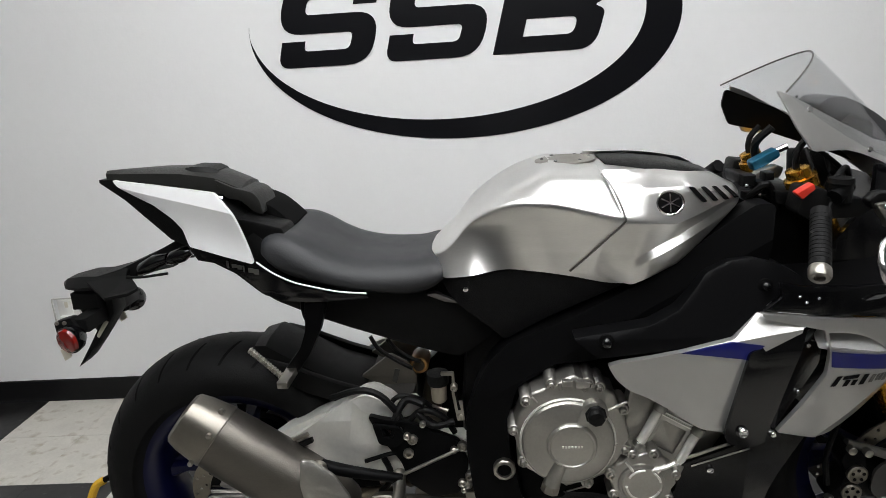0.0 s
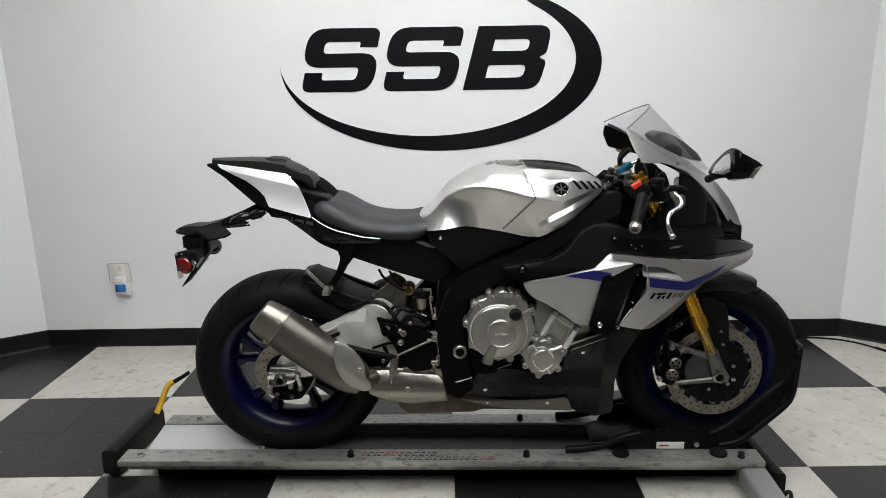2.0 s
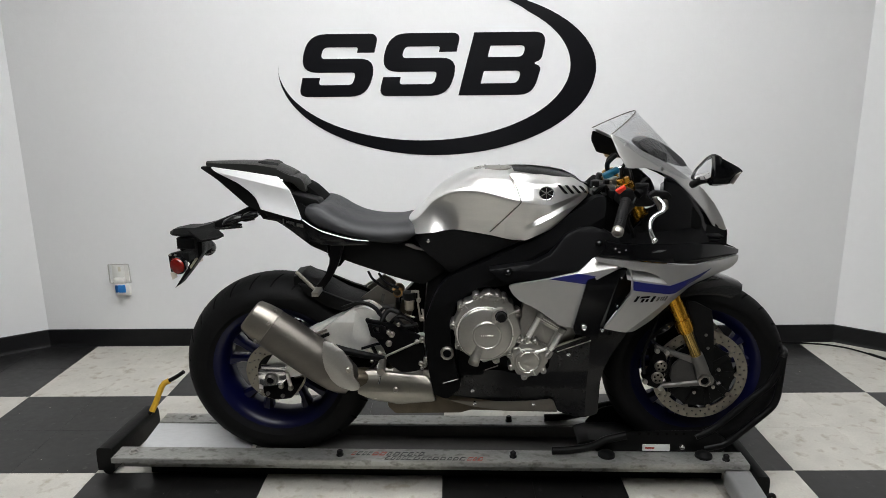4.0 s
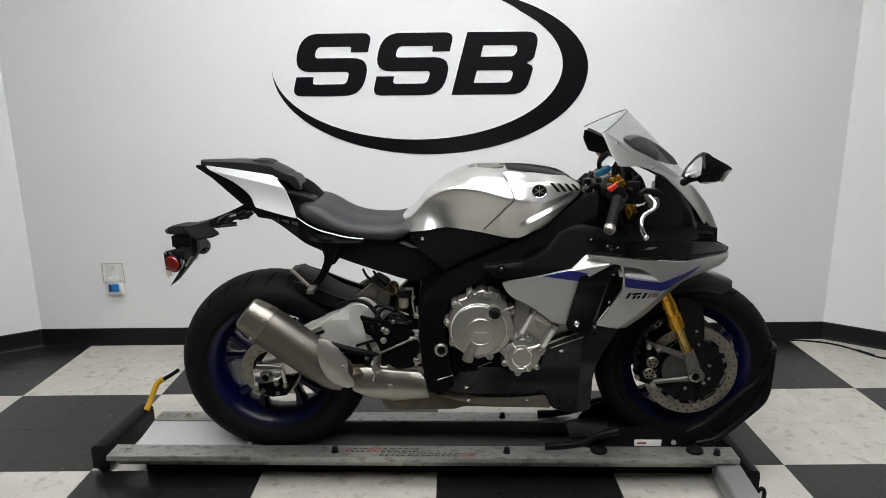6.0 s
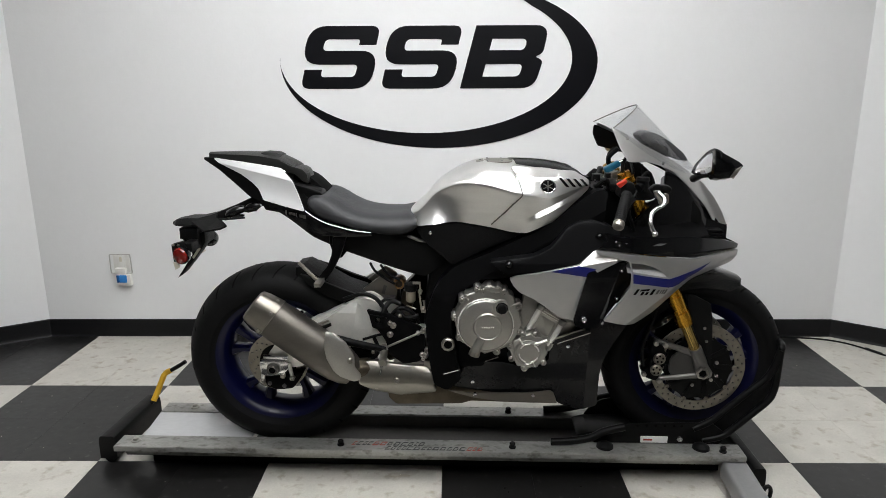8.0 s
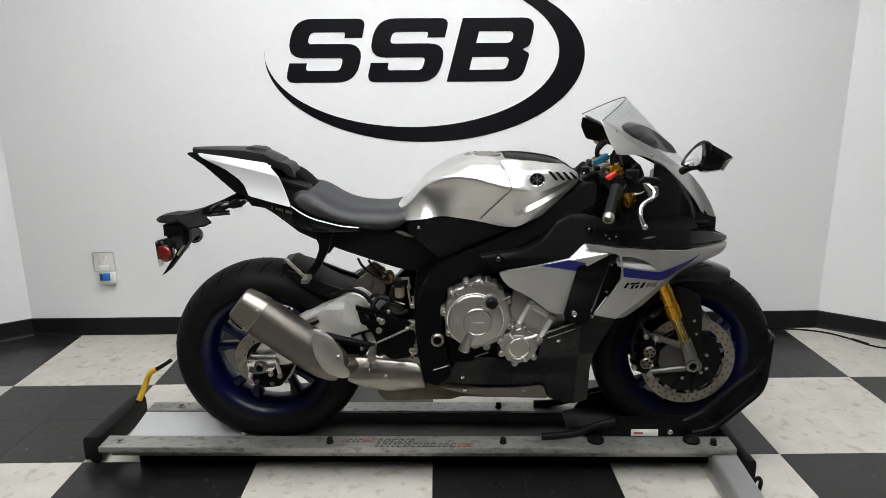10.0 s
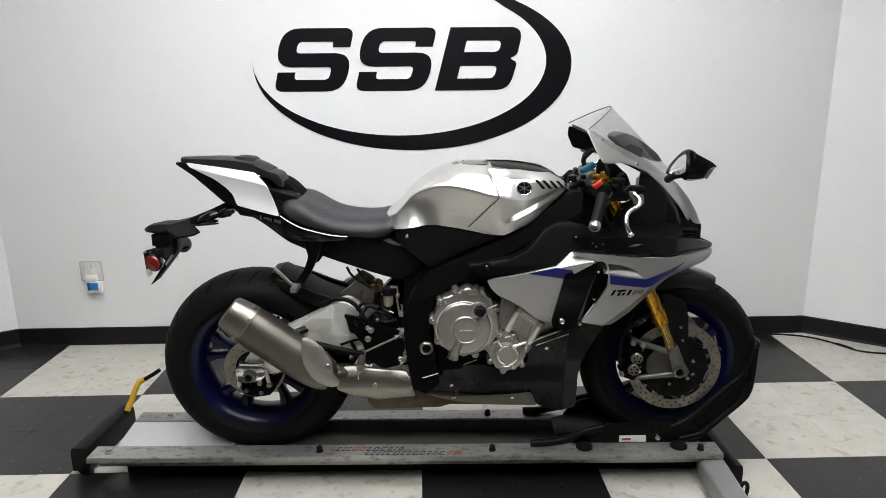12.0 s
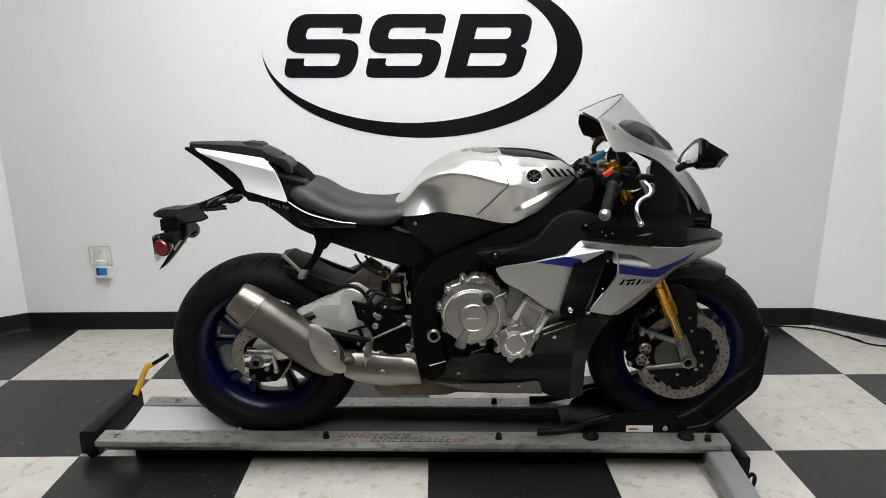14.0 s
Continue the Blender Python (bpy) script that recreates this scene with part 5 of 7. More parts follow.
coll_o = rounded([(-0.237, 0.428), (-0.205, 0.432), (-0.135, 0.424), (-0.035, 0.414), (-0.02, 0.395), (-0.004, 0.330), (-0.06, 0.322), (-0.125, 0.315), (-0.20, 0.332), (-0.252, 0.362)], 0.010, 3)


def coll_depth(x, z):
    return 0.158 + 0.02 * math.sin(max(0, min(1, (z - 0.32) / 0.11)) * math.pi) - 0.03 * max(0, (x + 0.10) / 0.1) * max(0, min(1, (z - 0.36) / 0.05)) * 0.5


part("collector_cover", shell(coll_o, coll_depth, 0.012, 0.015, -1, 0.004), M_COLL, ex, "satin silver collector cover", smooth=40)
part("collector_screw", bolt_mesh((-0.130, -0.178, 0.376), 0.009, 0.006), M_STEEL, ex)
part("collector_screw", bolt_mesh((-0.196, -0.166, 0.345), 0.006, 0.004), M_STEEL, ex)
part("collector", slab(rounded([(-0.17, 0.33), (0.34, 0.33), (0.336, 0.286), (0.317, 0.270), (0.105, 0.275), (0.074, 0.2645), (-0.14, 0.260), (-0.165, 0.285)], 0.008), -0.12, 0.13, 0.012), M_RUST, ex, "dark heat-stained collector box")
part("header_bend", tube([(-0.16, -0.10, 0.43), (-0.12, -0.12, 0.450), (-0.06, -0.12, 0.440), (-0.02, -0.10, 0.41)], 0.020, 5, 14), M_RUST, ex, "heat-stained pipe")
part("bracket_tab", box(-0.045, -0.022, -0.155, -0.15, 0.405, 0.432, 0.001), M_STEEL, ex)

# --- main frame and engine
spar_o = rounded([(0.505, 0.985), (0.475, 0.985), (0.40, 0.935), (0.339, 0.884), (0.268, 0.846), (0.173, 0.797), (0.046, 0.742), (0.012, 0.708), (-0.012, 0.666), (-0.034, 0.601), (-0.036, 0.540), (-0.028, 0.452), (-0.012, 0.36), (0.03, 0.34), (0.075, 0.38), (0.06, 0.45), (0.045, 0.53), (0.042, 0.60), (0.062, 0.665), (0.13, 0.71), (0.20, 0.715), (0.335, 0.752), (0.455, 0.80), (0.49, 0.87)], 0.012, 3)


def spar_depth(x, z):
    """An upright flank with a face that leans in above a fold."""
    return 0.172 - 0.24 * max(0.0, z - (0.650 + 0.58 * max(0.0, x - 0.02)))


both("frame_spar", lambda s: shell(spar_o, spar_depth, 0.045, 0.03, s, 0.005, folds=[((-0.05, 0.650), (0.02, 0.650)), ((0.02, 0.650), (0.12, 0.708))]), M_SATIN, "satin black aluminium frame spar", 14)
part("inner_mass", slab(rounded([(-0.03, 0.74), (0.2, 0.82), (0.45, 0.93), (0.5, 0.8), (0.44, 0.56), (0.36, 0.40), (0.02, 0.36), (-0.05, 0.44), (-0.045, 0.6)], 0.02), -0.095, 0.095, 0.02), M_STEELB, bike, "dark inner engine and frame")

pivot = part("pivot_nut", lathe([(0, 0.0215), (0.010, 0.0215), (0.012, 0.0195), (0.013, 0.0145), (0.006, 0.013)], (0.033, -0.172, 0.500), (0, -1, 0), 10), M_STEEL, bike, "castellated grey pivot nut")
part("pivot_bore", lathe([(0, 0.013), (0.002, 0.013)], (0.033, -0.1785, 0.500), (0, -1, 0), 18), M_HOLE, pivot)

engine = new("engine")
engine.parent = bike
engine.location = (0.012, -0.031, 0.008)
engine["label"] = "grey cast engine with round covers"
cc = (0.142, 0.583)
lobes = []
for i in range(72):
    a = 2 * math.pi * i / 72
    r = 0.099 + 0.006 * max(0, math.cos(8 * a + 0.6)) ** 3 + (0.006 if 0.7 < a < 1.7 else 0)
    lobes.append((cc[0] + r * math.cos(a), cc[1] + r * 1.04 * math.sin(a)))
clutch = part("clutch_cover", slab(lobes, -0.178, -0.11, 0.006, segs=3), M_CAST, engine, "large round cast cover")
dome = (0.136, 0.570)
part("cover_step", lathe([(-0.006, 0.083), (0.006, 0.082), (0.010, 0.079), (0.012, 0.074), (0.012, 0.0)], (dome[0], -0.178, dome[1]), (0, -1, 0), 56), M_CAST, engine, "raised round dome", smooth=30)
# ring of paler metal that paints the highlight along the dome's edge
part("dome_edge", lathe([(0.0, 0.0860), (0.003, 0.0858), (0.0045, 0.0842), (0.003, 0.0825)], (dome[0], -0.178, dome[1]), (0, -1, 0), 56), M_SWING, engine, "pale ring for the dome's edge highlight", smooth=30)
part("cover_cap", lathe([(-0.004, 0.0450), (0.005, 0.0440), (0.008, 0.0415), (0.008, 0.0395), (0.0065, 0.0375), (0.0070, 0.0)], (0.142, -0.190, 0.569), (0, -1, 0), 48), M_CAST, engine, "round cap with a plain bar", smooth=30)
for k in range(7):
    part("cap_bar", box(0.124 + 0.0055 * k, 0.1275 + 0.0055 * k, -0.1979, -0.1966, 0.5675, 0.5715, 0.0003), M_SWING, engine)
part("oil_filler", lathe([(0, 0.0195), (0.012, 0.0190), (0.014, 0.016), (0.022, 0.0155), (0.026, 0.013)], (0.1836, -0.184, 0.630), (0, -1, 0), 8), M_PLAST, engine, "black oil filler cap")
part("filler_boss", slab(rounded([(0.150, 0.612), (0.163, 0.603), (0.178, 0.612), (0.202, 0.612), (0.208, 0.630), (0.200, 0.650), (0.180, 0.656), (0.163, 0.648), (0.156, 0.634)], 0.010), -0.194, -0.17, 0.004), M_CAST, engine, "cast filler boss")
part("drain_boss", tube([(0.122, -0.184, 0.530), (0.111, -0.186, 0.506), (0.105, -0.186, 0.488)], 0.0135, 3, 14, r_end=0.016), M_CAST, engine, "oil sight boss")
part("drain_plug", lathe([(0, 0.017), (0.014, 0.0175), (0.016, 0.012)], (0.105, -0.186, 0.488), (-0.3, -0.05, -1), 8), M_STEEL, engine)
part("cover_lip", box(0.150, 0.176, -0.186, -0.174, 0.676, 0.690, 0.003), M_CAST, engine, "cast lug block")
part("cover_lip", box(0.128, 0.146, -0.186, -0.174, 0.680, 0.692, 0.003), M_CAST, engine, "cast lug block")
for a in (0.45, 1.05, 1.25, 1.9, 2.45, 3.05, 3.7, 4.35, 5.0, 5.45, 5.95):
    x, z = cc[0] + 0.101 * math.cos(a), cc[1] + 0.105 * math.sin(a)
    part("cover_lug", lathe([(-0.05, 0.0115), (0.004, 0.0115), (0.006, 0.010)], (x, -0.172, z), (0, -1, 0), 14), M_CAST, clutch)
    part("cover_bolt", bolt_mesh((x, -0.178, z), 0.0070, 0.008), M_CAST, clutch, "steel bolt")
part("cover_rib", tube([(0.205, -0.180, 0.628), (0.228, -0.180, 0.640), (0.240, -0.178, 0.645)], 0.003, 2, 6), M_CAST, clutch, "raised cast rib")
part("cover_rib", tube([(0.208, -0.180, 0.566), (0.224, -0.180, 0.561)], 0.003, 2, 6), M_CAST, clutch, "raised cast rib")
sc = (0.268, 0.4875)
lob2 = [(sc[0] + (0.054 + 0.005 * math.cos(6 * a + 0.5) ** 2) * math.cos(a), sc[1] + (0.054 + 0.005 * math.cos(6 * a + 0.5) ** 2) * math.sin(a)) for a in [2 * math.pi * i / 60 for i in range(60)]]
small = part("pickup_cover", slab(lob2, -0.184, -0.11, 0.005, segs=3), M_CAST, engine, "small round cast cover")
part("pickup_step", lathe([(0, 0.042), (0.004, 0.041), (0.006, 0.036), (0.004, 0.034), (0.004, 0.0)], (sc[0] - 0.003, -0.184, sc[1] - 0.004), (0, -1, 0), 36), M_CAST, engine, smooth=30)
for a in (0.2, 1.25, 1.9, 2.9, 3.6, 4.5, 5.6):
    x, z = sc[0] + 0.058 * math.cos(a), sc[1] + 0.058 * math.sin(a)
    part("cover_lug", lathe([(-0.04, 0.010), (0.003, 0.010), (0.005, 0.008)], (x, -0.180, z), (0, -1, 0), 12), M_CAST, small)
    part("cover_bolt", bolt_mesh((x, -0.184, z), 0.0062, 0.007), M_CAST, small, "steel bolt")
for a0, a1 in ((0.2, 1.0), (1.5, 2.6), (3.2, 4.4), (4.9, 5.8)):
    arc = [(sc[0] + 0.030 * math.cos(a0 + (a1 - a0) * k / 5), -0.1905, sc[1] - 0.003 + 0.030 * math.sin(a0 + (a1 - a0) * k / 5)) for k in range(6)]
    part("cover_ridge", tube(arc, 0.0022, 2, 6), M_SWING, small, "raised cast ridge")
for a in (0.75, 2.2, 5.1):
    part("cover_ridge", tube([(sc[0] + 0.032 * math.cos(a), -0.190, sc[1] + 0.032 * math.sin(a)), (sc[0] + 0.052 * math.cos(a), -0.186, sc[1] + 0.052 * math.sin(a))], 0.0026, 2, 6), M_SWING, small, "raised cast ridge")
for a, r0, r1 in ((1.30, 0.088, 0.104), (1.75, 0.090, 0.102), (2.3, 0.088, 0.101), (4.9, 0.086, 0.100)):
    part("cover_ridge", tube([(cc[0] + r0 * math.cos(a), -0.180, cc[1] + r0 * math.sin(a)), (cc[0] + r1 * math.cos(a), -0.177, cc[1] + r1 * math.sin(a))], 0.003, 2, 6), M_CAST, clutch, "raised cast ridge")
part("cover_tab", tube([(0.282, -0.186, 0.513), (0.302, -0.188, 0.518), (0.322, -0.186, 0.526)], 0.0045, 3, 8), M_SWING, small, "bright cable clip")
cyl_o = rounded([(0.252, 0.66), (0.35, 0.64), (0.425, 0.572), (0.40, 0.530), (0.345, 0.470), (0.225, 0.520)], 0.008)
part("cylinder_block", slab(cyl_o, -0.150, 0.13, 0.006), M_CAST, engine, "cast cylinder block")
along, across = Vector((0.040, 0, 0.080)), Vector((0.070, 0, -0.042))      # up the barrel, and over it
corner = Vector((0.264, -0.158, 0.545))


def barrel(u, v):
    """A place on the barrel's face: u over it, v up it."""
    p = corner + across * u + along * v
    return (p.x, p.z)


part("barrel_panel", slab(rounded([barrel(0.08, 0.0), barrel(0.92, 0.0), barrel(0.92, 1.0), barrel(0.08, 1.0)], 0.003), -0.158, -0.149, 0.002, holes=(rounded([barrel(0.2, 0.16), barrel(0.8, 0.16), barrel(0.8, 0.74), barrel(0.2, 0.74)], 0.005),)), M_CAST, engine, "cast panel with a raised border")
part("barrel_recess", slab(rounded([barrel(0.19, 0.15), barrel(0.81, 0.15), barrel(0.81, 0.75), barrel(0.19, 0.75)], 0.004), -0.1535, -0.149, 0.001), M_CAST, engine, "recessed cast panel")
for u, v0, v1 in ((0.0, -0.02, 1.05), (1.0, -0.05, 0.95)):
    (ax, az), (bx, bz) = barrel(u, v0), barrel(u, v1)
    part("barrel_bolt", tube([(ax, -0.160, az), (bx, -0.160, bz)], 0.0085, 2, 14), M_SWING, engine, "long round bolt column")
    for q in (0.04, 0.93):
        cx, cz = ax + (bx - ax) * q, az + (bz - az) * q
        part("barrel_collar", lathe([(-0.008, 0.0112), (-0.006, 0.0122), (0.006, 0.0122), (0.008, 0.0112)], (cx, -0.160, cz), along, 14), M_CAST, engine)
for v in (0.84, 0.91):
    (ax, az), (bx, bz) = barrel(0.1, v), barrel(0.9, v)
    part("barrel_edge", tube([(ax, -0.1585, az), (bx, -0.1585, bz)], 0.0022, 2, 6), M_SWING, engine, "thin casting edge")
part("crankcase", slab(rounded([(0.04, 0.69), (0.24, 0.70), (0.36, 0.56), (0.34, 0.42), (0.05, 0.40)], 0.02), -0.125, 0.125, 0.012), M_SATIN, engine, "dark crankcase")
part("water_pipe", tube([(0.37, -0.13, 0.545), (0.41, -0.14, 0.562), (0.455, -0.15, 0.575)], 0.010, 4, 10), M_STEEL, engine)
part("hose_clip", tube([(0.30, -0.15, 0.50), (0.345, -0.165, 0.520), (0.40, -0.17, 0.545), (0.46, -0.17, 0.565)], 0.003, 4, 6), M_STEEL, engine)

# --- foot peg bracket, brake pedal, reservoirs, hoses
for sd in (-1, 1):
    hb = part("heel_guard", slab(rounded([(-0.225, 0.604), (-0.20, 0.596), (-0.145, 0.586), (-0.05, 0.545), (-0.035, 0.49), (-0.055, 0.43), (-0.11, 0.42), (-0.155, 0.455), (-0.165, 0.50), (-0.20, 0.55)], 0.012), sd * 0.140, sd * 0.152, 0.003,
                                   holes=(rounded([(-0.205, 0.585), (-0.155, 0.576), (-0.165, 0.555), (-0.185, 0.555)], 0.006),)), M_SATIN, bike, "black foot peg bracket")
    for x, z in ((-0.140, 0.552), (-0.150, 0.522), (-0.045, 0.535), (-0.033, 0.470), (-0.040, 0.452)):
        part("bracket_bolt", lathe([(-0.003, 0.010), (0.006, 0.010), (0.008, 0.006), (0.004, 0.004)], (x, sd * 0.153, z), (0, sd, 0), 12), M_STEEL, hb, "steel bolt")
    part("foot_peg", tube([(-0.172, sd * 0.150, 0.478), (-0.168, sd * 0.185, 0.466), (-0.166, sd * 0.235, 0.462)], 0.012, 3, 12), M_STEEL, bike, "ridged steel foot peg")
    part("peg_feeler", tube([(-0.167, sd * 0.225, 0.455), (-0.175, sd * 0.225, 0.42)], 0.0035, 2, 8), M_CHROME, bike, "thin bright feeler pin")
part("pedal_arm", tube([(-0.315, -0.180, 0.516), (-0.26, -0.180, 0.502), (-0.20, -0.175, 0.487), (-0.165, -0.168, 0.476)], 0.013, 5, 12, r_end=0.009), M_SATIN, bike, "black pedal arm")
part("pedal_arm", tube([(-0.238, -0.146, 0.500), (-0.215, -0.147, 0.508), (-0.19, -0.147, 0.516), (-0.160, -0.147, 0.520)], 0.0042, 5, 10), M_SATIN, bike, "black pedal arm")
part("pedal_rod", tube([(-0.16, -0.162, 0.482), (-0.05, -0.162, 0.534)], 0.0035, 2, 8), M_STEEL, bike, "thin steel rod")
part("arm_bolt", lathe([(-0.004, 0.018), (0.006, 0.018), (0.009, 0.014), (0.010, 0.009), (0.005, 0.007)], (-0.318, -0.190, 0.514), (0, -1, 0), 16), M_STEEL, bike, "large steel bolt")
pot_x, pot_z = (-0.083, 0.631)
pot = part("brake_fluid_pot", lathe([(0, 0.012), (0.003, 0.0145), (0.034, 0.0155), (0.037, 0.0150)], (pot_x, -0.150, pot_z), (0, 0, 1), 22), M_FLUID, bike, "translucent brake fluid pot")
part("pot_lid", lathe([(0.036, 0.019), (0.046, 0.021), (0.058, 0.020), (0.060, 0.011)], (pot_x, -0.150, pot_z), (0, 0, 1), 22), M_PLAST, pot, "black lid")
bx, bz = (-0.051, 0.703)
part("pot_bracket", slab(rounded([(bx - 0.024, bz), (bx, bz), (bx + 0.001, bz - 0.018), (bx + 0.004, bz - 0.060), (bx + 0.013, bz - 0.060), (bx + 0.015, bz - 0.100), (bx + 0.001, bz - 0.100), (bx - 0.006, bz - 0.045), (bx - 0.004, bz - 0.008), (bx - 0.024, bz - 0.008)], 0.002), -0.176, -0.172, 0.001), M_STEEL, bike, "bright slotted bracket")
part("bracket_slot", slab(rounded([(bx - 0.001, bz - 0.040), (bx + 0.003, bz - 0.040), (bx + 0.009, bz - 0.078), (bx + 0.004, bz - 0.078)], 0.001), -0.1768, -0.1755), M_HOLE, bike)
part("pot_bracket_bolt", bolt_mesh((bx - 0.001, -0.176, bz - 0.030), 0.007, 0.008), M_STEEL, bike)
part("pot_bracket_bolt", bolt_mesh((bx + 0.008, -0.176, bz - 0.091), 0.006, 0.004), M_STEEL, bike)
shock = part("shock_pot", lathe([(0, 0.016), (0.004, 0.0195), (0.05, 0.0195), (0.055, 0.0165)], (-0.131, 0.0, 0.653), (0, -1, 0.06), 24), M_AMBER, bike, "amber gold shock reservoir")
part("shock_pot_cap", lathe([(0.055, 0.012), (0.060, 0.010), (0.058, 0.004)], (-0.131, 0.0, 0.653), (0, -1, 0.06), 20), M_RUST, shock)
part("shock_body", tube([(-0.10, -0.02, 0.62), (-0.115, -0.03, 0.55)], 0.022, 2, 18), M_RUST, bike, "dark gold shock body")
part("linkage_back", slab(rounded([(-0.125, 0.62), (-0.03, 0.72), (-0.015, 0.44), (-0.13, 0.44), (-0.145, 0.53)], 0.01), 0.03, 0.08, 0.005), M_STEELB, bike, "black shock linkage")
both("frame_plate", lambda s: slab(rounded([(-0.250, 0.638), (-0.187, 0.686), (-0.152, 0.664), (-0.136, 0.637), (-0.139, 0.592), (-0.170, 0.585), (-0.194, 0.609)], 0.004), s * 0.05, s * 0.06, 0.002), M_ENDCAP, "grey plate with a plain mark")
part("plate_mark", slab([(-0.179, 0.655), (-0.169, 0.652), (-0.178, 0.622), (-0.187, 0.627)], -0.0625, -0.0605), M_FORK, bike)
for pts, r in (([(-0.30, -0.12, 0.625), (-0.24, -0.135, 0.648), (-0.20, -0.14, 0.640), (-0.17, -0.14, 0.605), (-0.155, -0.14, 0.57)], 0.0065),
               ([(-0.175, -0.145, 0.54), (-0.172, -0.145, 0.59), (-0.150, -0.13, 0.622), (-0.115, -0.14, 0.618)], 0.0075),
               ([(-0.13, -0.14, 0.60), (-0.10, -0.145, 0.575), (-0.06, -0.14, 0.58)], 0.007),
               ([(-0.155, -0.135, 0.57), (-0.12, -0.14, 0.605), (-0.08, -0.14, 0.59), (-0.06, -0.13, 0.55)], 0.006),
               ([(-0.21, -0.13, 0.51), (-0.19, -0.14, 0.46), (-0.22, -0.14, 0.42)], 0.006)):
    part("hose", tube(pts, r, 6, 8), M_PLAST, bike, "black rubber hose")

part("shock_bracket", slab(rounded([(-0.163, 0.611), (-0.135, 0.619), (-0.122, 0.602), (-0.130, 0.583), (-0.161, 0.571)], 0.004), -0.110, -0.095, 0.003), M_ARM, bike, "bright cast shock mount")
part("shock_bracket", slab(rounded([(-0.156, 0.559), (-0.119, 0.591), (-0.076, 0.567), (-0.083, 0.552), (-0.130, 0.548)], 0.004), -0.098, -0.085, 0.003), M_ENDCAP, bike, "pale cast shock mount")

# --- small fittings round the linkage: clips, ties, wires and screw heads
for x, z, r in ((-0.062, 0.528, 0.007), (-0.050, 0.455, 0.008), (-0.047, 0.440, 0.006), (-0.205, 0.462, 0.006), (-0.118, 0.585, 0.006), (-0.150, 0.560, 0.007)):
    part("screw_head", lathe([(-0.004, r), (0.004, r), (0.006, r * 0.7), (0.003, r * 0.4)], (x, -0.156, z), (0, -1, 0), 12), M_STEEL, bike, "bright screw head")
for pts, r in (([(-0.218, -0.085, 0.737), (-0.204, -0.085, 0.711), (-0.177, -0.085, 0.689), (-0.140, -0.085, 0.666)], 0.0042),
               ([(-0.185, -0.085, 0.731), (-0.170, -0.085, 0.709), (-0.147, -0.085, 0.691), (-0.122, -0.085, 0.680)], 0.0042),
               ([(-0.12, -0.11, 0.575), (-0.09, -0.12, 0.560), (-0.06, -0.12, 0.565)], 0.004),
               ([(-0.14, -0.12, 0.545), (-0.10, -0.13, 0.535), (-0.065, -0.13, 0.505), (-0.06, -0.12, 0.46)], 0.0045),
               ([(-0.19, -0.12, 0.60), (-0.165, -0.13, 0.63), (-0.13, -0.12, 0.62), (-0.10, -0.10, 0.585)], 0.005),
               ([(-0.10, -0.13, 0.47), (-0.07, -0.135, 0.44), (-0.05, -0.13, 0.425)], 0.004)):
    part("wire", tube(pts, r, 6, 8), M_PLAST, bike, "black wire")
for a, b in (((-0.128, 0.596), (-0.088, 0.590)), ((-0.10, 0.612), (-0.07, 0.600)), ((-0.205, 0.548), (-0.175, 0.556))):
    part("hose_clip", tube([(a[0], -0.135, a[1]), (b[0], -0.135, b[1])], 0.003, 2, 6), M_STEEL, bike, "bright hose clip")
part("link_plate", slab(rounded([(-0.215, 0.588), (-0.165, 0.580), (-0.150, 0.556), (-0.175, 0.535), (-0.205, 0.545)], 0.006), -0.158, -0.150, 0.002, holes=(rounded([(-0.200, 0.580), (-0.172, 0.573), (-0.178, 0.556), (-0.196, 0.560)], 0.004),)), M_SATIN, bike, "black triangular link plate")

# --- fairing
def fair_depth(x, z):
    """How far the fairing's side stands from the middle: widest over the radiator, narrowing to the nose and the belly."""
    d = 0.238 - 0.45 * max(0.0, 0.60 - z) ** 1.5 - 0.10 * max(0.0, z - 0.80)
    d -= 1.02 * max(0.0, x - 0.54) ** 1.75
    d -= 0.25 * max(0.0, 0.30 - x) ** 1.4
    return d


grey_o = rounded([(0.159, 0.780), (0.201, 0.744), (0.332, 0.757), (0.421, 0.770), (0.463, 0.807), (0.483, 0.829), (0.536, 0.840), (0.539, 0.866), (0.504, 0.887), (0.460, 0.900), (0.423, 0.896), (0.385, 0.878), (0.360, 0.847), (0.336, 0.820), (0.289, 0.798)], 0.006, 3)


def grey_depth(x, z):
    return 0.224 - 0.34 * max(0.0, z - 0.775) - 0.10 * max(0.0, z - (0.790 + 0.62 * (x - 0.26)))


both("upper_side_panel", lambda s: shell(grey_o, grey_depth, 0.036, 0.018, s, 0.003, folds=[((0.26, 0.790), (0.36, 0.852)), ((0.2, 0.775), (0.4, 0.775))]), M_GREY, "dark grey side panel", 22)
silver_o = rounded([(0.216, 0.733), (0.237, 0.740), (0.334, 0.758), (0.418, 0.777), (0.461, 0.814), (0.527, 0.800), (0.524, 0.786), (0.459, 0.750), (0.448, 0.718), (0.428, 0.604), (0.410, 0.607), (0.369, 0.614), (0.343, 0.632), (0.318, 0.652), (0.284, 0.674), (0.249, 0.689), (0.228, 0.709)], [0.004, 0, 0, 0.002, 0.003, 0.003, 0.003, 0.01, 0.01, 0.003, 0.003, 0.01, 0.01, 0.01, 0.01, 0.01, 0.01], 3)
side_fold = ((0.334, 0.7585), (0.418, 0.7735))


def silver_depth(x, z):
    """A flat flank, with an upper face that leans in above a crisp fold."""
    return fair_depth(x, z) - 0.75 * max(0.0, z - (0.7585 + 0.178 * (x - 0.334)))


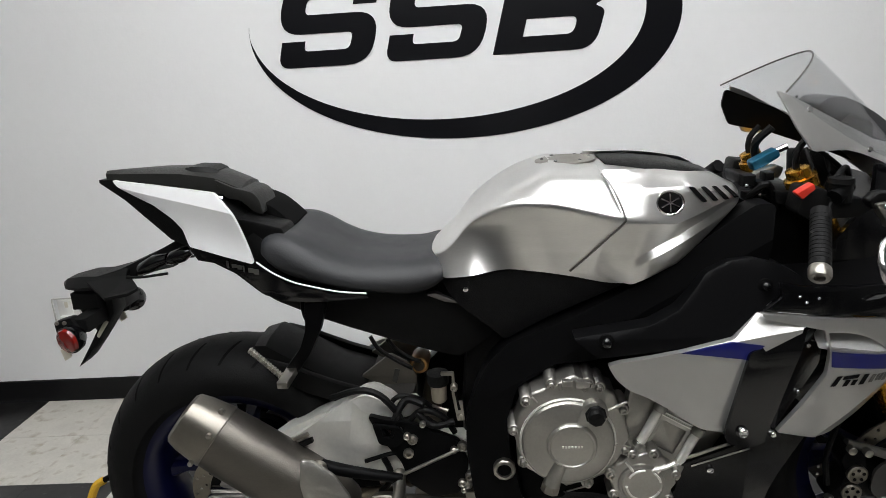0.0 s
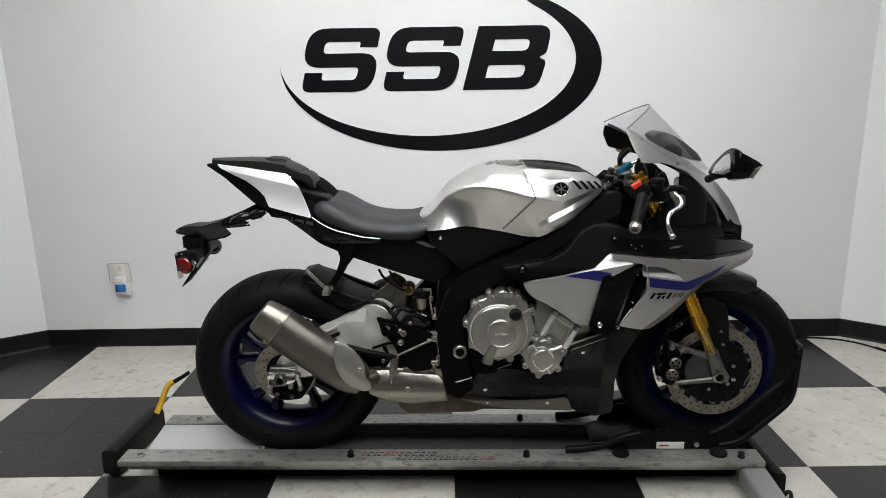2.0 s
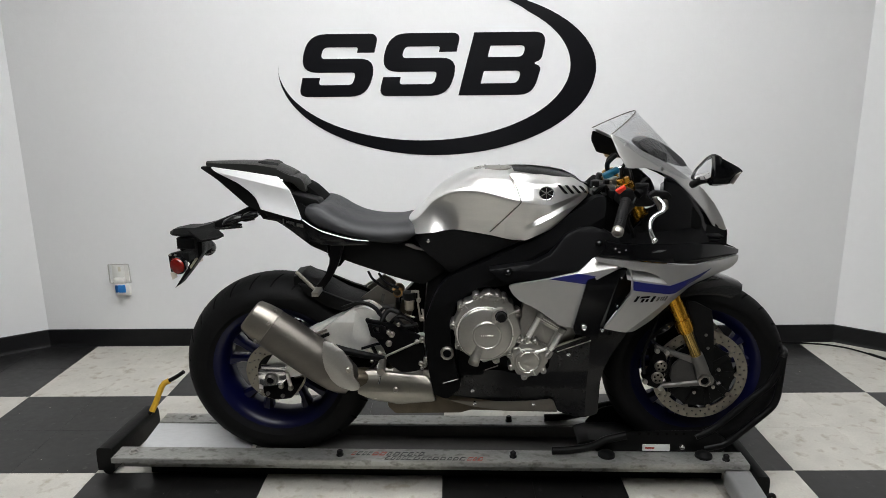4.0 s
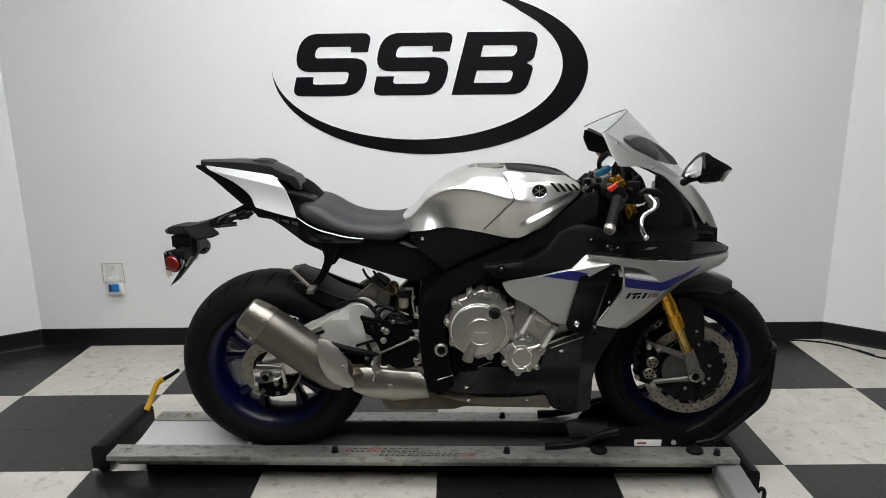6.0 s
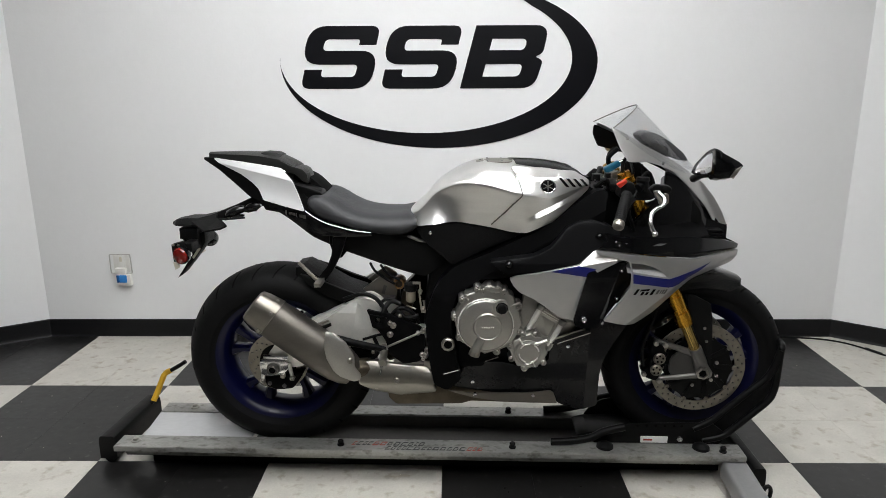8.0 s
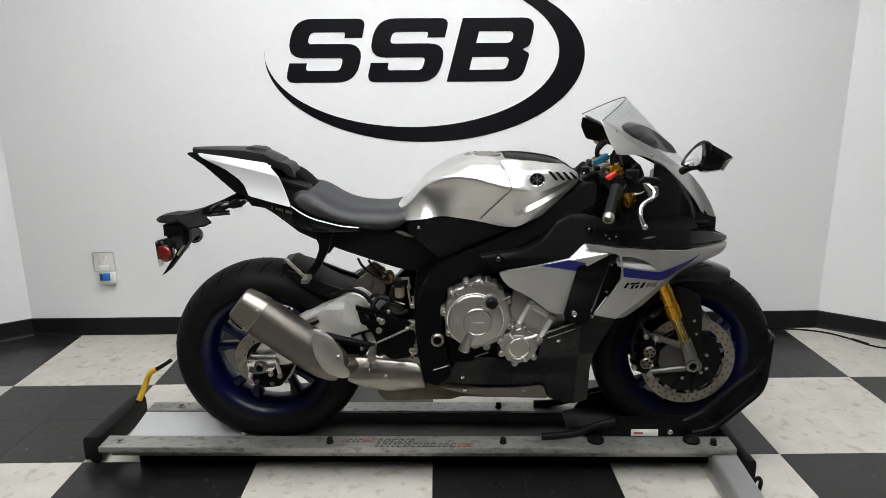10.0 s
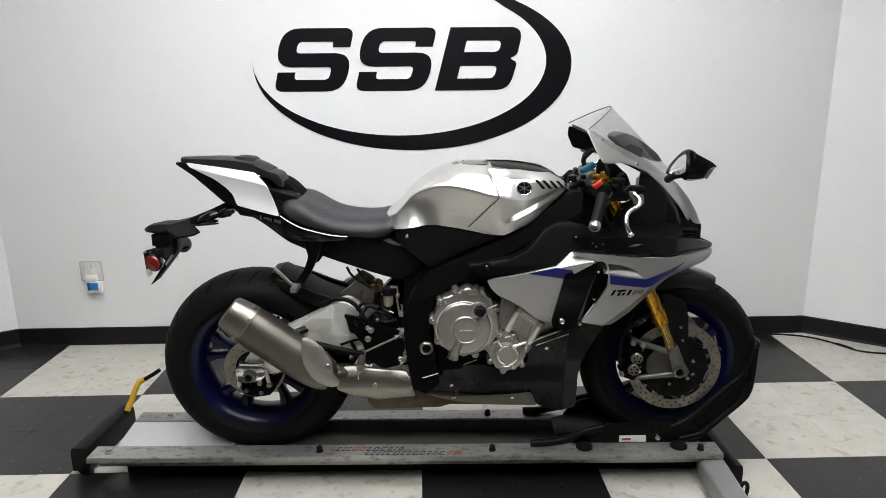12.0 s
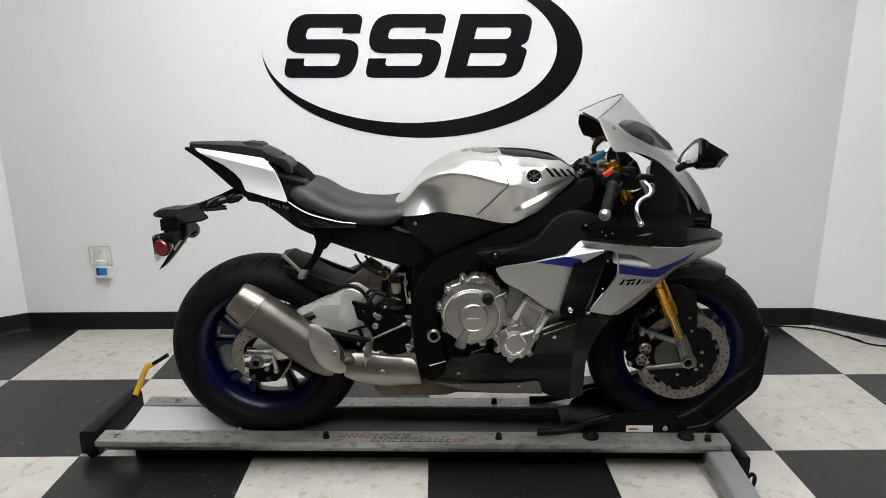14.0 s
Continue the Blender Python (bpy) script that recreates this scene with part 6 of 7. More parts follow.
lower = both("side_panel", lambda s: shell(silver_o, silver_depth, 0.012, 0.012, s, 0.002, folds=[side_fold]), M_SILVER, "silver lower side panel", 22)
for sd, ob in zip((-1, 1), lower):
    part("blue_stripe", shell([(0.333, 0.757), (0.375, 0.767), (0.414, 0.775), (0.466, 0.766), (0.455, 0.756), (0.446, 0.741), (0.385, 0.750)], lambda x, z: silver_depth(x, z) + 0.0015, 0.001, 0.03, sd, 0, folds=[side_fold]), M_BLUE, ob, "blue stripe")


def wing_depth(x, z):
    """A flat vane that turns in along an upright fold."""
    d = 0.252 - 0.24 * (x - 0.42) - 0.3 * max(0.0, z - 0.75)
    return d - 0.42 * max(0.0, x - (0.486 + 0.36 * (z - 0.62)))


wing_o = rounded([(0.441, 0.757), (0.491, 0.768), (0.543, 0.780), (0.560, 0.782), (0.570, 0.769), (0.580, 0.739), (0.580, 0.705), (0.541, 0.659), (0.499, 0.610), (0.490, 0.590), (0.454, 0.580), (0.408, 0.595), (0.403, 0.615)], [0.008, 0, 0.004, 0.006, 0.006, 0.006, 0.006, 0, 0.004, 0.01, 0.01, 0.01, 0.004], 3)
wings = both("side_vane", lambda s: shell(wing_o, wing_depth, 0.008, 0.02, s, 0.002, folds=[((0.486, 0.62), (0.522, 0.72))]), M_GLOSS, "gloss black side vane", 14)
for sd, ob in zip((-1, 1), wings):
    for (x, z), r in (((0.434, 0.615), 0.010), ((0.492, 0.597), 0.006), ((0.543, 0.755), 0.004), ((0.564, 0.758), 0.004), ((0.536, 0.667), 0.004)):
        part("vane_bolt", lathe([(-0.004, r), (0.003, r), (0.003 + 0.4 * r, 0.7 * r), (0.005, 0.45 * r)], (x, sd * (wing_depth(x, z) + 0.001), z), (0, sd, 0), 16), M_CHROME, ob, "bright bolt")
    for (x, z), r in (((0.214, 0.774), 0.0115), ((0.478, 0.855), 0.010)):
        part("frame_bolt", lathe([(-0.004, r * 1.2), (0.001, r * 1.2), (0.002, r)], (x, sd * (grey_depth(x, z) + 0.001), z), (0, sd, 0), 24), M_HOLE, bike, "black recessed ring")
        part("frame_bolt", lathe([(0, r * 0.85), (0.005, r * 0.8), (0.009, r * 0.5), (0.010, 0.001)], (x, sd * (grey_depth(x, z) + 0.002), z), (0, sd, 0), 18), M_GLOSS, bike, "gloss black bolt")

front_o = rounded([(0.459, 0.821), (0.510, 0.816), (0.611, 0.803), (0.776, 0.775), (0.857, 0.774), (0.962, 0.768), (0.960, 0.746), (0.939, 0.731), (0.849, 0.725), (0.779, 0.714), (0.714, 0.675), (0.643, 0.619), (0.588, 0.590), (0.553, 0.594), (0.495, 0.605), (0.528, 0.649), (0.569, 0.710), (0.572, 0.748), (0.559, 0.789), (0.511, 0.801), (0.467, 0.811)], [0.003, 0, 0, 0.002, 0, 0.003, 0.01, 0.02, 0.02, 0.02, 0, 0.01, 0.006, 0, 0.004, 0, 0.006, 0.004, 0.002, 0, 0.002], 3)
duct_o = [tuple(p[:2]) for p in rounded([(0.566, 0.784), (0.604, 0.780), (0.638, 0.767), (0.665, 0.749), (0.682, 0.731), (0.633, 0.742), (0.573, 0.754)], [0.003, 0.02, 0.02, 0.02, 0.002, 0.01, 0.002], 4)]


def front_depth(x, z):
    """The flank, turned under along its lower edge."""
    edge = 0.604 + 0.680 * (x - 0.572) if x < 0.76 else 0.732 + 0.10 * (x - 0.76)
    return fair_depth(x, z) - 0.55 * max(0.0, edge - z)


f_folds = [((0.572, 0.604), (0.672, 0.672)), ((0.76, 0.732), (0.86, 0.742))]
fronts = both("front_side_panel", lambda s: shell(front_o, front_depth, 0.010, 0.016, s, 0.002, holes=(duct_o,), folds=f_folds), M_SILVER, "silver front side panel with a duct", 24)
for sd, ob in zip((-1, 1), fronts):
    up = lambda x, z: front_depth(x, z) + 0.0016
    part("duct_floor", shell([(0.557, 0.794), (0.629, 0.788), (0.688, 0.755), (0.702, 0.725), (0.633, 0.736), (0.560, 0.751)], lambda x, z: fair_depth(x, z) - 0.003 - 0.95 * max(0.0, z - 0.741 - 0.05 * (x - 0.6)), 0.004, 0.012, sd, 0), M_TAILW, ob, "bright silver duct floor", 40)
    part("blue_stripe", shell([(0.573, 0.751), (0.633, 0.738), (0.690, 0.726), (0.721, 0.731), (0.780, 0.742), (0.840, 0.756), (0.780, 0.728), (0.708, 0.701), (0.689, 0.700), (0.635, 0.712), (0.575, 0.723)], lambda x, z: front_depth(x, z) + 0.0022, 0.001, 0.012, sd, 0, folds=f_folds), M_BLUE, ob, "deep blue stripe")
    # plain slanted bars where the panel carries its model mark
    for x0, x1, z0, h in ((0.588, 0.596, 0.7035, 0.016), (0.600, 0.628, 0.7020, 0.005), (0.604, 0.612, 0.6950, 0.010), (0.617, 0.625, 0.6930, 0.008), (0.638, 0.647, 0.6995, 0.016), (0.654, 0.661, 0.6960, 0.012), (0.665, 0.669, 0.6950, 0.010), (0.672, 0.677, 0.6950, 0.011), (0.680, 0.686, 0.6945, 0.012)):
        part("mark_bar", shell([(x0 - h * 0.7, z0 - h), (x1 - h * 0.7, z0 - h - 0.0005), (x1, z0), (x0, z0 + 0.0005)], up, 0.001, 0.02, sd, 0), M_GREY if x0 < 0.65 else M_FORK, ob, "dark slanted bar")

strip_o = rounded([(0.493, 0.845), (0.465, 0.824), (0.510, 0.819), (0.611, 0.807), (0.776, 0.778), (0.856, 0.778), (0.961, 0.774), (0.962, 0.787), (0.876, 0.820), (0.760, 0.844), (0.609, 0.855), (0.525, 0.862), (0.489, 0.871)], 0.004, 2)
both("carbon_strip", lambda s: shell(strip_o, lambda x, z: fair_depth(x, z) - 0.004, 0.01, 0.02, s, 0.002), M_GLOSS, "gloss black upper panel", 30)
for sd in (-1, 1):
    for x, z in ((0.519, 0.846), (0.549, 0.842), (0.53, 0.836)):
        part("strip_screw", lathe([(-0.003, 0.0026), (0.002, 0.0026), (0.003, 0.0015)], (x, sd * (fair_depth(x, z) - 0.004), z), (0, sd, 0), 10), M_CHROME, bike)
    part("winker_lens", shell(rounded([(0.625, 0.832), (0.645, 0.838), (0.672, 0.836), (0.655, 0.831)], 0.003), lambda x, z: fair_depth(x, z) + 0.001, 0.004, 0.02, sd, 0), M_CHROME, bike, "small bright lens")


def cowl_depth(x, z):
    return max(0.01, 0.150 - 1.10 * max(0.0, x - 0.56) ** 1.75)


cowl_o = rounded([(0.680, 1.040), (0.720, 1.020), (0.765, 0.982), (0.810, 0.930), (0.855, 0.872), (0.905, 0.835), (0.76, 0.836), (0.66, 0.842), (0.556, 0.856), (0.60, 0.90), (0.655, 0.955), (0.680, 0.985)], 0.01, 2)
cowl_far = rounded([(0.79, 0.952), (0.810, 0.930), (0.855, 0.872), (0.905, 0.835), (0.76, 0.836), (0.66, 0.842), (0.62, 0.87), (0.70, 0.90)], 0.01, 2)
for sd, o in ((-1, cowl_o), (1, cowl_far)):
    part("cowl_side", shell(o, cowl_depth, 0.012, 0.02, sd, 0.004), M_GLOSS, bike, "gloss black cowl side")
upper_o = rounded([(0.514, 1.168), (0.523, 1.145), (0.538, 1.105), (0.560, 1.068), (0.622, 1.065), (0.659, 1.054), (0.711, 1.032), (0.757, 0.993), (0.784, 0.968), (0.836, 0.915), (0.868, 0.868), (0.906, 0.852), (0.917, 0.850), (0.899, 0.892), (0.872, 0.937), (0.833, 0.984), (0.796, 1.012), (0.765, 1.032), (0.721, 1.060), (0.669, 1.087), (0.631, 1.105), (0.589, 1.128), (0.546, 1.154)], 0.006, 2)


def upper_depth(x, z):
    """A flank that leans in more and more towards the screen."""
    up = z - (1.08 - (x - 0.52) * 0.55)
    return max(0.015, 0.158 - 1.10 * max(0.0, x - 0.56) ** 1.75 - 0.42 * max(-0.05, up) - 1.6 * max(0.0, up) ** 2)


both("upper_cowl", lambda s: shell(upper_o, upper_depth, 0.007, 0.012, s, 0.003), M_SILVER, "silver upper cowl", 45)
for sd in (-1, 1):
    rows = []
    for i in range(13):
        x = 0.50 + 0.33 * i / 12
        a, b = (cowl_depth(x, 0.87) - 0.004, 0.874), (fair_depth(x, 0.85) - 0.008, 0.838 - 0.03 * max(0.0, x - 0.8))
        a = (min(a[0], b[0] - 0.004), a[1])
        rows.append([(x, sd * a[0], a[1]), (x, sd * b[0], b[1]), (x, sd * (b[0] - 0.004), b[1] - 0.006), (x, sd * (a[0] - 0.004), a[1] - 0.006)])
    part("cowl_shelf", loft(rows), M_SATIN, bike, "black shelf below the cowl", smooth=30)
# nose: black face with intake between the silver edges
bm = loft([[(x, -w, z0), (x, -w * 0.85, z1), (x, -w * 0.4, z1 + 0.012), (x, w * 0.4, z1 + 0.012), (x, w * 0.85, z1), (x, w, z0)] for x, w, z0, z1 in
           [(0.72, 0.060, 0.85, 0.990), (0.76, 0.050, 0.83, 0.975), (0.82, 0.034, 0.82, 0.925), (0.88, 0.020, 0.81, 0.870), (0.922, 0.010, 0.80, 0.838)]])
part("nose", bm, M_GLOSS, bike, "gloss black nose", smooth=40)
for k in range(3):
    part("nose_fin", slab(rounded([(0.80, 0.846 - 0.011 * k), (0.895, 0.840 - 0.011 * k), (0.895, 0.834 - 0.011 * k), (0.80, 0.838 - 0.011 * k)], 0.002), -0.05, 0.05, 0.002), M_PLAST, bike, "black nose fin")

# windscreen: a curved clear sheet
secs = []
for i in range(15):
    t = i / 14
    row = []
    for j in range(17):
        u = -1 + 2 * j / 16
        crown = Vector((0.612 + 0.20 * t, 0, 1.226 - 0.205 * t + 0.003 * math.sin(t * math.pi)))
        edge = Vector((0.512 + 0.235 * t, 0, 1.166 - 0.140 * t - 0.012 * math.sin(t * math.pi)))
        w = 0.150 - 0.062 * t
        k = abs(u) ** 1.7
        p = crown.lerp(edge, k)
        row.append((p.x, w * u, p.z))
    secs.append(row)
bm = bmesh.new()
grid = [[bm.verts.new(p) for p in r] for r in secs]
for a, b in zip(grid, grid[1:]):
    for j in range(16):
        bm.faces.new((a[j], a[j + 1], b[j + 1], b[j]))
top = bmesh.ops.extrude_face_region(bm, geom=bm.faces[:])["geom"]
bmesh.ops.translate(bm, verts=[v for v in top if isinstance(v, bmesh.types.BMVert)], vec=(0.0018, 0, 0.0018))
screen = part("windscreen", bm, M_SCREEN, bike, "clear windscreen", smooth=60)
screen.visible_shadow = False
part("screen_edge", tube([(p[0], p[1], p[2] + 0.001) for p in secs[0]], 0.0016, 3, 6), M_FORK, bike, "dark screen edge")
for sd in (-1, 1):
    for i in (2, 9):
        p = secs[i][0 if sd < 0 else 16]
        part("screen_screw", lathe([(0, 0.005), (0.003, 0.004)], (p[0] + 0.01, p[1] * 0.985, p[2] - 0.006), (0.2, sd, 0.5), 10), M_CHROME, bike)
# inner black panels each side below the screen, and the dash
part("inner_cowl", (lambda s: shell(rounded([(0.505, 1.162), (0.505, 1.13), (0.527, 1.087), (0.60, 1.07), (0.70, 1.03), (0.74, 1.01), (0.69, 1.06), (0.60, 1.12)], 0.008), lambda x, z: max(0.03, upper_depth(x, z) - 0.012), 0.006, 0.03, s, 0.002))(1), M_PLAST, bike, "black inner cowl")
dash = part("dash", slab(rounded([(0.62, 1.085), (0.66, 1.12), (0.70, 1.10), (0.70, 1.062), (0.65, 1.062)], 0.01), -0.07, 0.07, 0.008), M_GLOSS, bike, "black instrument pod")
hood_o = rounded([(0.616, 1.135), (0.633, 1.146), (0.654, 1.147), (0.679, 1.137), (0.716, 1.113), (0.754, 1.082), (0.770, 1.058), (0.736, 1.061), (0.690, 1.083), (0.650, 1.104), (0.624, 1.121)], 0.006, 3)
bm = slab(hood_o, -0.045, 0.045, 0.016, segs=4)
part("dash_hood", bm, M_HOOD, bike, "black instrument hood")

# mirrors
for sd in (-1, 1):
    mir = part("mirror", loft([[(x, sd * (0.325 + dy * 0.5), z) for dy, z in ((-0.06, z0), (-0.02, z0 - 0.004), (0.03, z0 + 0.004), (0.04, (z0 + z1) / 2), (0.02, z1), (-0.05, z1 - 0.006))] for x, z0, z1 in
                               [(0.738, 1.045, 1.122), (0.755, 1.043, 1.116), (0.780, 1.046, 1.103), (0.800, 1.065, 1.092), (0.808, 1.078, 1.086)]]), M_GLOSS, bike, "gloss black folded mirror", smooth=40)
    glass_o = [(0.707, 1.049), (0.714, 1.077), (0.732, 1.115), (0.743, 1.127), (0.756, 1.117), (0.751, 1.076), (0.728, 1.049)]
    mid = (0.733, 1.086)
    grown = lambda k: rounded([(mid[0] + (x - mid[0]) * k, mid[1] + (z - mid[1]) * k) for x, z in glass_o], 0.006, 3)
    for nm, grow, t0, t1, mat, lab in (("mirror_rim", 1.0, 0.292, 0.306, M_GLOSS, "black mirror rim"), ("mirror_glass", 0.88, 0.3062, 0.3085, M_MIRROR, "mirror glass")):
        bm = slab(grown(grow), sd * t0, sd * t1, 0.003 if grow > 0.9 else 0.0)
        for v in bm.verts:
            v.co.y += sd * 1.75 * (v.co.x - mid[0])
        part(nm, bm, mat, mir, lab)
    part("mirror_lamp", slab(rounded([(0.784, 1.048), (0.804, 1.082), (0.790, 1.074), (0.778, 1.052)], 0.003), sd * 0.318, sd * 0.350, 0.002), M_STEEL, mir, "pale lamp lens")
    part("mirror_stem", tube([(0.756, sd * 0.300, 1.052), (0.757, sd * 0.25, 1.046), (0.762, sd * 0.18, 1.034), (0.774, sd * 0.09, 1.010)], 0.007, 5, 10, r_end=0.012), M_PLAST, bike, "black mirror stem")

# lower black fairing and belly
low_o = rounded([(0.345, 0.515), (0.37, 0.528), (0.43, 0.556), (0.493, 0.584), (0.540, 0.592), (0.592, 0.584), (0.568, 0.553), (0.547, 0.524), (0.526, 0.488), (0.512, 0.455), (0.506, 0.40), (0.505, 0.288), (0.442, 0.280), (0.382, 0.30), (0.345, 0.335), (0.20, 0.324), (0.05, 0.327), (0.0, 0.34), (0.03, 0.42), (0.20, 0.44), (0.30, 0.425), (0.345, 0.46)], 0.010, 3)


def low_depth(x, z):
    """Two flat faces that meet at an upright fold over the radiator's side."""
    d = fair_depth(x, max(z, 0.40)) - 0.014 - 0.10 * max(0.0, 0.40 - z)
    return d - 0.28 * max(0.0, x - 0.462) - 0.05 * max(0.0, 0.462 - x) - 0.10 * max(0.0, z - (0.440 + 0.15 * (x - 0.36)))


both("lower_fairing", lambda s: shell(low_o, low_depth, 0.01, 0.02, s, 0.003, folds=[((0.462, 0.3), (0.462, 0.6)), ((0.36, 0.440), (0.46, 0.455))]), M_LOWER, "dark charcoal lower fairing", 12)
belly_o = rounded([(0.030, 0.318), (0.105, 0.319), (0.212, 0.333), (0.291, 0.342), (0.352, 0.351), (0.363, 0.345), (0.376, 0.308), (0.283, 0.307), (0.195, 0.303), (0.114, 0.304), (0.06, 0.312)], 0.003, 2)
both("belly_edge", lambda s: shell(belly_o, lambda x, z: low_depth(x, 0.345) + 0.012, 0.004, 0.02, s, 0.001), M_TITAN, "silver belly pan edge", 35)
part("belly_floor", slab(rounded([(0.02, 0.335), (0.36, 0.335), (0.50, 0.34), (0.44, 0.298), (0.30, 0.285), (0.10, 0.30)], 0.01), -0.11, 0.11, 0.01), M_PLAST, bike, "black belly pan")
part("radiator", slab([(0.40, 0.40), (0.44, 0.40), (0.56, 0.74), (0.50, 0.76)], -0.17, 0.17, 0.005), M_STEELB, bike, "black radiator")
for sd in (-1, 1):
    for x, z in ((0.400, 0.510), (0.111, 0.355), (0.118, 0.316), (0.300, 0.332)):
        part("fairing_screw", lathe([(-0.004, 0.006), (0.003, 0.006), (0.004, 0.003)], (x, sd * (low_depth(x, z) + (0.014 if z < 0.34 else 0.002)), z), (0, sd, 0), 12), M_CHROME, bike, "bright screw")
    for a, b in (((0.019, 0.397), (0.070, 0.413)), ((0.150, 0.436), (0.190, 0.457)), ((0.367, 0.517), (0.464, 0.557))):
        part("vent_edge", tube([(u, sd * (max(low_depth(u, v), spar_depth(u, v) if u < 0.1 else 0.0) + 0.002), v) for u, v in (a, b)], 0.0016, 2, 6), M_STEEL, bike, "thin bright edge")

# --- fork, front brake and mudguard
for sd in (-1, 1):
    y = sd * 0.103
    P = lambda z: Vector((0.822 - (z - 0.456) * 0.445, y, z))
    fk = new("fork_leg")
    fk.parent = bike
    fk["label"] = "gold fork leg with grey foot"
    part("outer_tube", tube([P(0.99), P(0.63)], 0.0225, 2, 20), M_GOLD, fk, "gold anodised outer tube")
    part("outer_collar", tube([P(0.640), P(0.585), P(0.58), P(0.545)], 0.0240, 2, 20), M_GOLD, fk, "gold anodised collar")
    part("outer_collar", tube([P(0.588), P(0.553)], 0.0262, 2, 20), M_GOLD, fk)
    part("slider", tube([P(0.555), P(0.44)], 0.0165, 2, 20), M_GOLDP, fk, "polished pale gold slider")
    part("foot_tube", tube([P(0.465), P(0.44), P(0.41)], 0.0215, 3, 20), M_FORK, fk, "grey fork foot")
    foot = slab(rounded([(0.806, 0.450), (0.838, 0.454), (0.862, 0.410), (0.880, 0.384), (0.874, 0.366), (0.848, 0.362), (0.826, 0.382)], 0.012), y - 0.016 * 1, y + 0.016, 0.005)
    part("axle_clamp", foot, M_FORK, fk, "grey axle clamp")
    part("axle_end", lathe([(0, 0.020), (0.012, 0.020), (0.014, 0.015), (0.006, 0.013)], (FA[0], sd * 0.117, FA[1]), (0, sd, 0), 6), M_STEEL, fk, "hexagonal axle end")
    part("axle_bore", lathe([(0, 0.0125), (0.002, 0.0125)], (FA[0], sd * 0.124, FA[1]), (0, sd, 0), 6), M_HOLE, fk)
    part("clamp_screw", lathe([(0, 0.007), (0.006, 0.007), (0.007, 0.004)], (0.888, sd * 0.116, 0.375), (0.5, sd, 0), 10), M_CHROME, fk)
    # caliper held by two arms
    for a, b in (((0.83, 0.440), (0.690, 0.490)), ((0.842, 0.372), (0.715, 0.355))):
        part("caliper_arm", tube([(a[0], y, a[1]), ((a[0] + b[0]) / 2, y - sd * 0.002, (a[1] + b[1]) / 2), (b[0], y - sd * 0.004, b[1])], 0.012, 3, 10, r_end=0.008), M_FORK, fk, "grey caliper arm")
    # web between the arms, its shade given by the darker metal
    part("caliper_web", slab(rounded([(0.83, 0.44), (0.77, 0.455), (0.745, 0.43), (0.74, 0.39), (0.75, 0.37), (0.835, 0.38)], 0.012), y - 0.004, y + 0.004, 0.002), M_WEB, fk, "cast web, darkened for weak light")
    cl = part("front_caliper", slab(rounded([(0.690, 0.492), (0.722, 0.470), (0.728, 0.43), (0.718, 0.385), (0.705, 0.350), (0.668, 0.362), (0.655, 0.385), (0.678, 0.40), (0.688, 0.43), (0.675, 0.46)], 0.010), y - sd * 0.04, y + sd * 0.012, 0.006), M_SATIN, bike, "dark brake caliper")
    for x, z in ((0.706, 0.432), (0.698, 0.393)):
        part("caliper_piston", lathe([(-0.004, 0.019), (0.006, 0.019), (0.008, 0.016), (0.006, 0.008), (0.006, 0.0)], (x, y + sd * 0.012, z), (0, sd, 0), 24), M_DISC, cl, "round steel caliper cap")
        for k in range(5):
            ang = 2 * math.pi * k / 5 + 0.3
            part("cap_pit", lathe([(0, 0.0034), (0.0008, 0.0034)], (x + 0.0105 * math.cos(ang), y + sd * 0.0195, z + 0.0105 * math.sin(ang)), (0, sd, 0), 8), M_HOLE, cl)
    for x, z in ((0.692, 0.484), (0.722, 0.478), (0.66, 0.378), (0.71, 0.355)):
        part("caliper_pin", lathe([(-0.004, 0.008), (0.008, 0.008), (0.010, 0.005)], (x, y + sd * 0.011, z), (0, sd, 0), 12), M_STEEL, cl)
    part("brake_hose", tube([(0.66, y, 0.40), (0.655, y, 0.47), (0.69, y - sd * 0.02, 0.56), (0.70, y - sd * 0.02, 0.64)], 0.006, 5, 8), M_PLAST, bike, "black brake hose")
    part("fork_guard", slab(rounded([(0.781, 0.640), (0.810, 0.637), (0.861, 0.610), (0.871, 0.555), (0.879, 0.454), (0.878, 0.386), (0.853, 0.434), (0.819, 0.512), (0.793, 0.589)], 0.006), sd * 0.082, sd * 0.094, 0.004), M_PLAST, bike, "black fork guard")
    for x, z in ((0.8483, 0.528), (0.8578, 0.4834)):
        part("guard_screw", lathe([(0, 0.005), (0.004, 0.004)], (x, sd * 0.094, z), (0, sd, 0), 10), M_STEEL, bike)

mg = []
for i in range(19):
    a = radians(66 + 77 * i / 18)
    r = FR + 0.024
    w = 0.066 * (0.72 + 0.28 * math.sin(math.pi * (i + 2) / 22))
    ring = []
    for rr, u in ((r - 0.055, -1.0), (r - 0.02, -0.97), (r - 0.003, -0.7), (r, 0.0), (r - 0.003, 0.7), (r - 0.02, 0.97), (r - 0.055, 1.0), (r - 0.056, 0.93), (r - 0.022, 0.9), (r - 0.008, 0.6), (r - 0.006, 0), (r - 0.008, -0.6), (r - 0.022, -0.9), (r - 0.056, -0.93)):
        rr2 = rr + (0.03 if i == 0 and rr < r - 0.03 else 0.0)
        ring.append((FA[0] + rr2 * math.cos(a), w * u, FA[1] + rr2 * math.sin(a)))
    mg.append(ring)
part("front_mudguard", loft(mg), M_CARBON, bike, "black front mudguard", smooth=50)

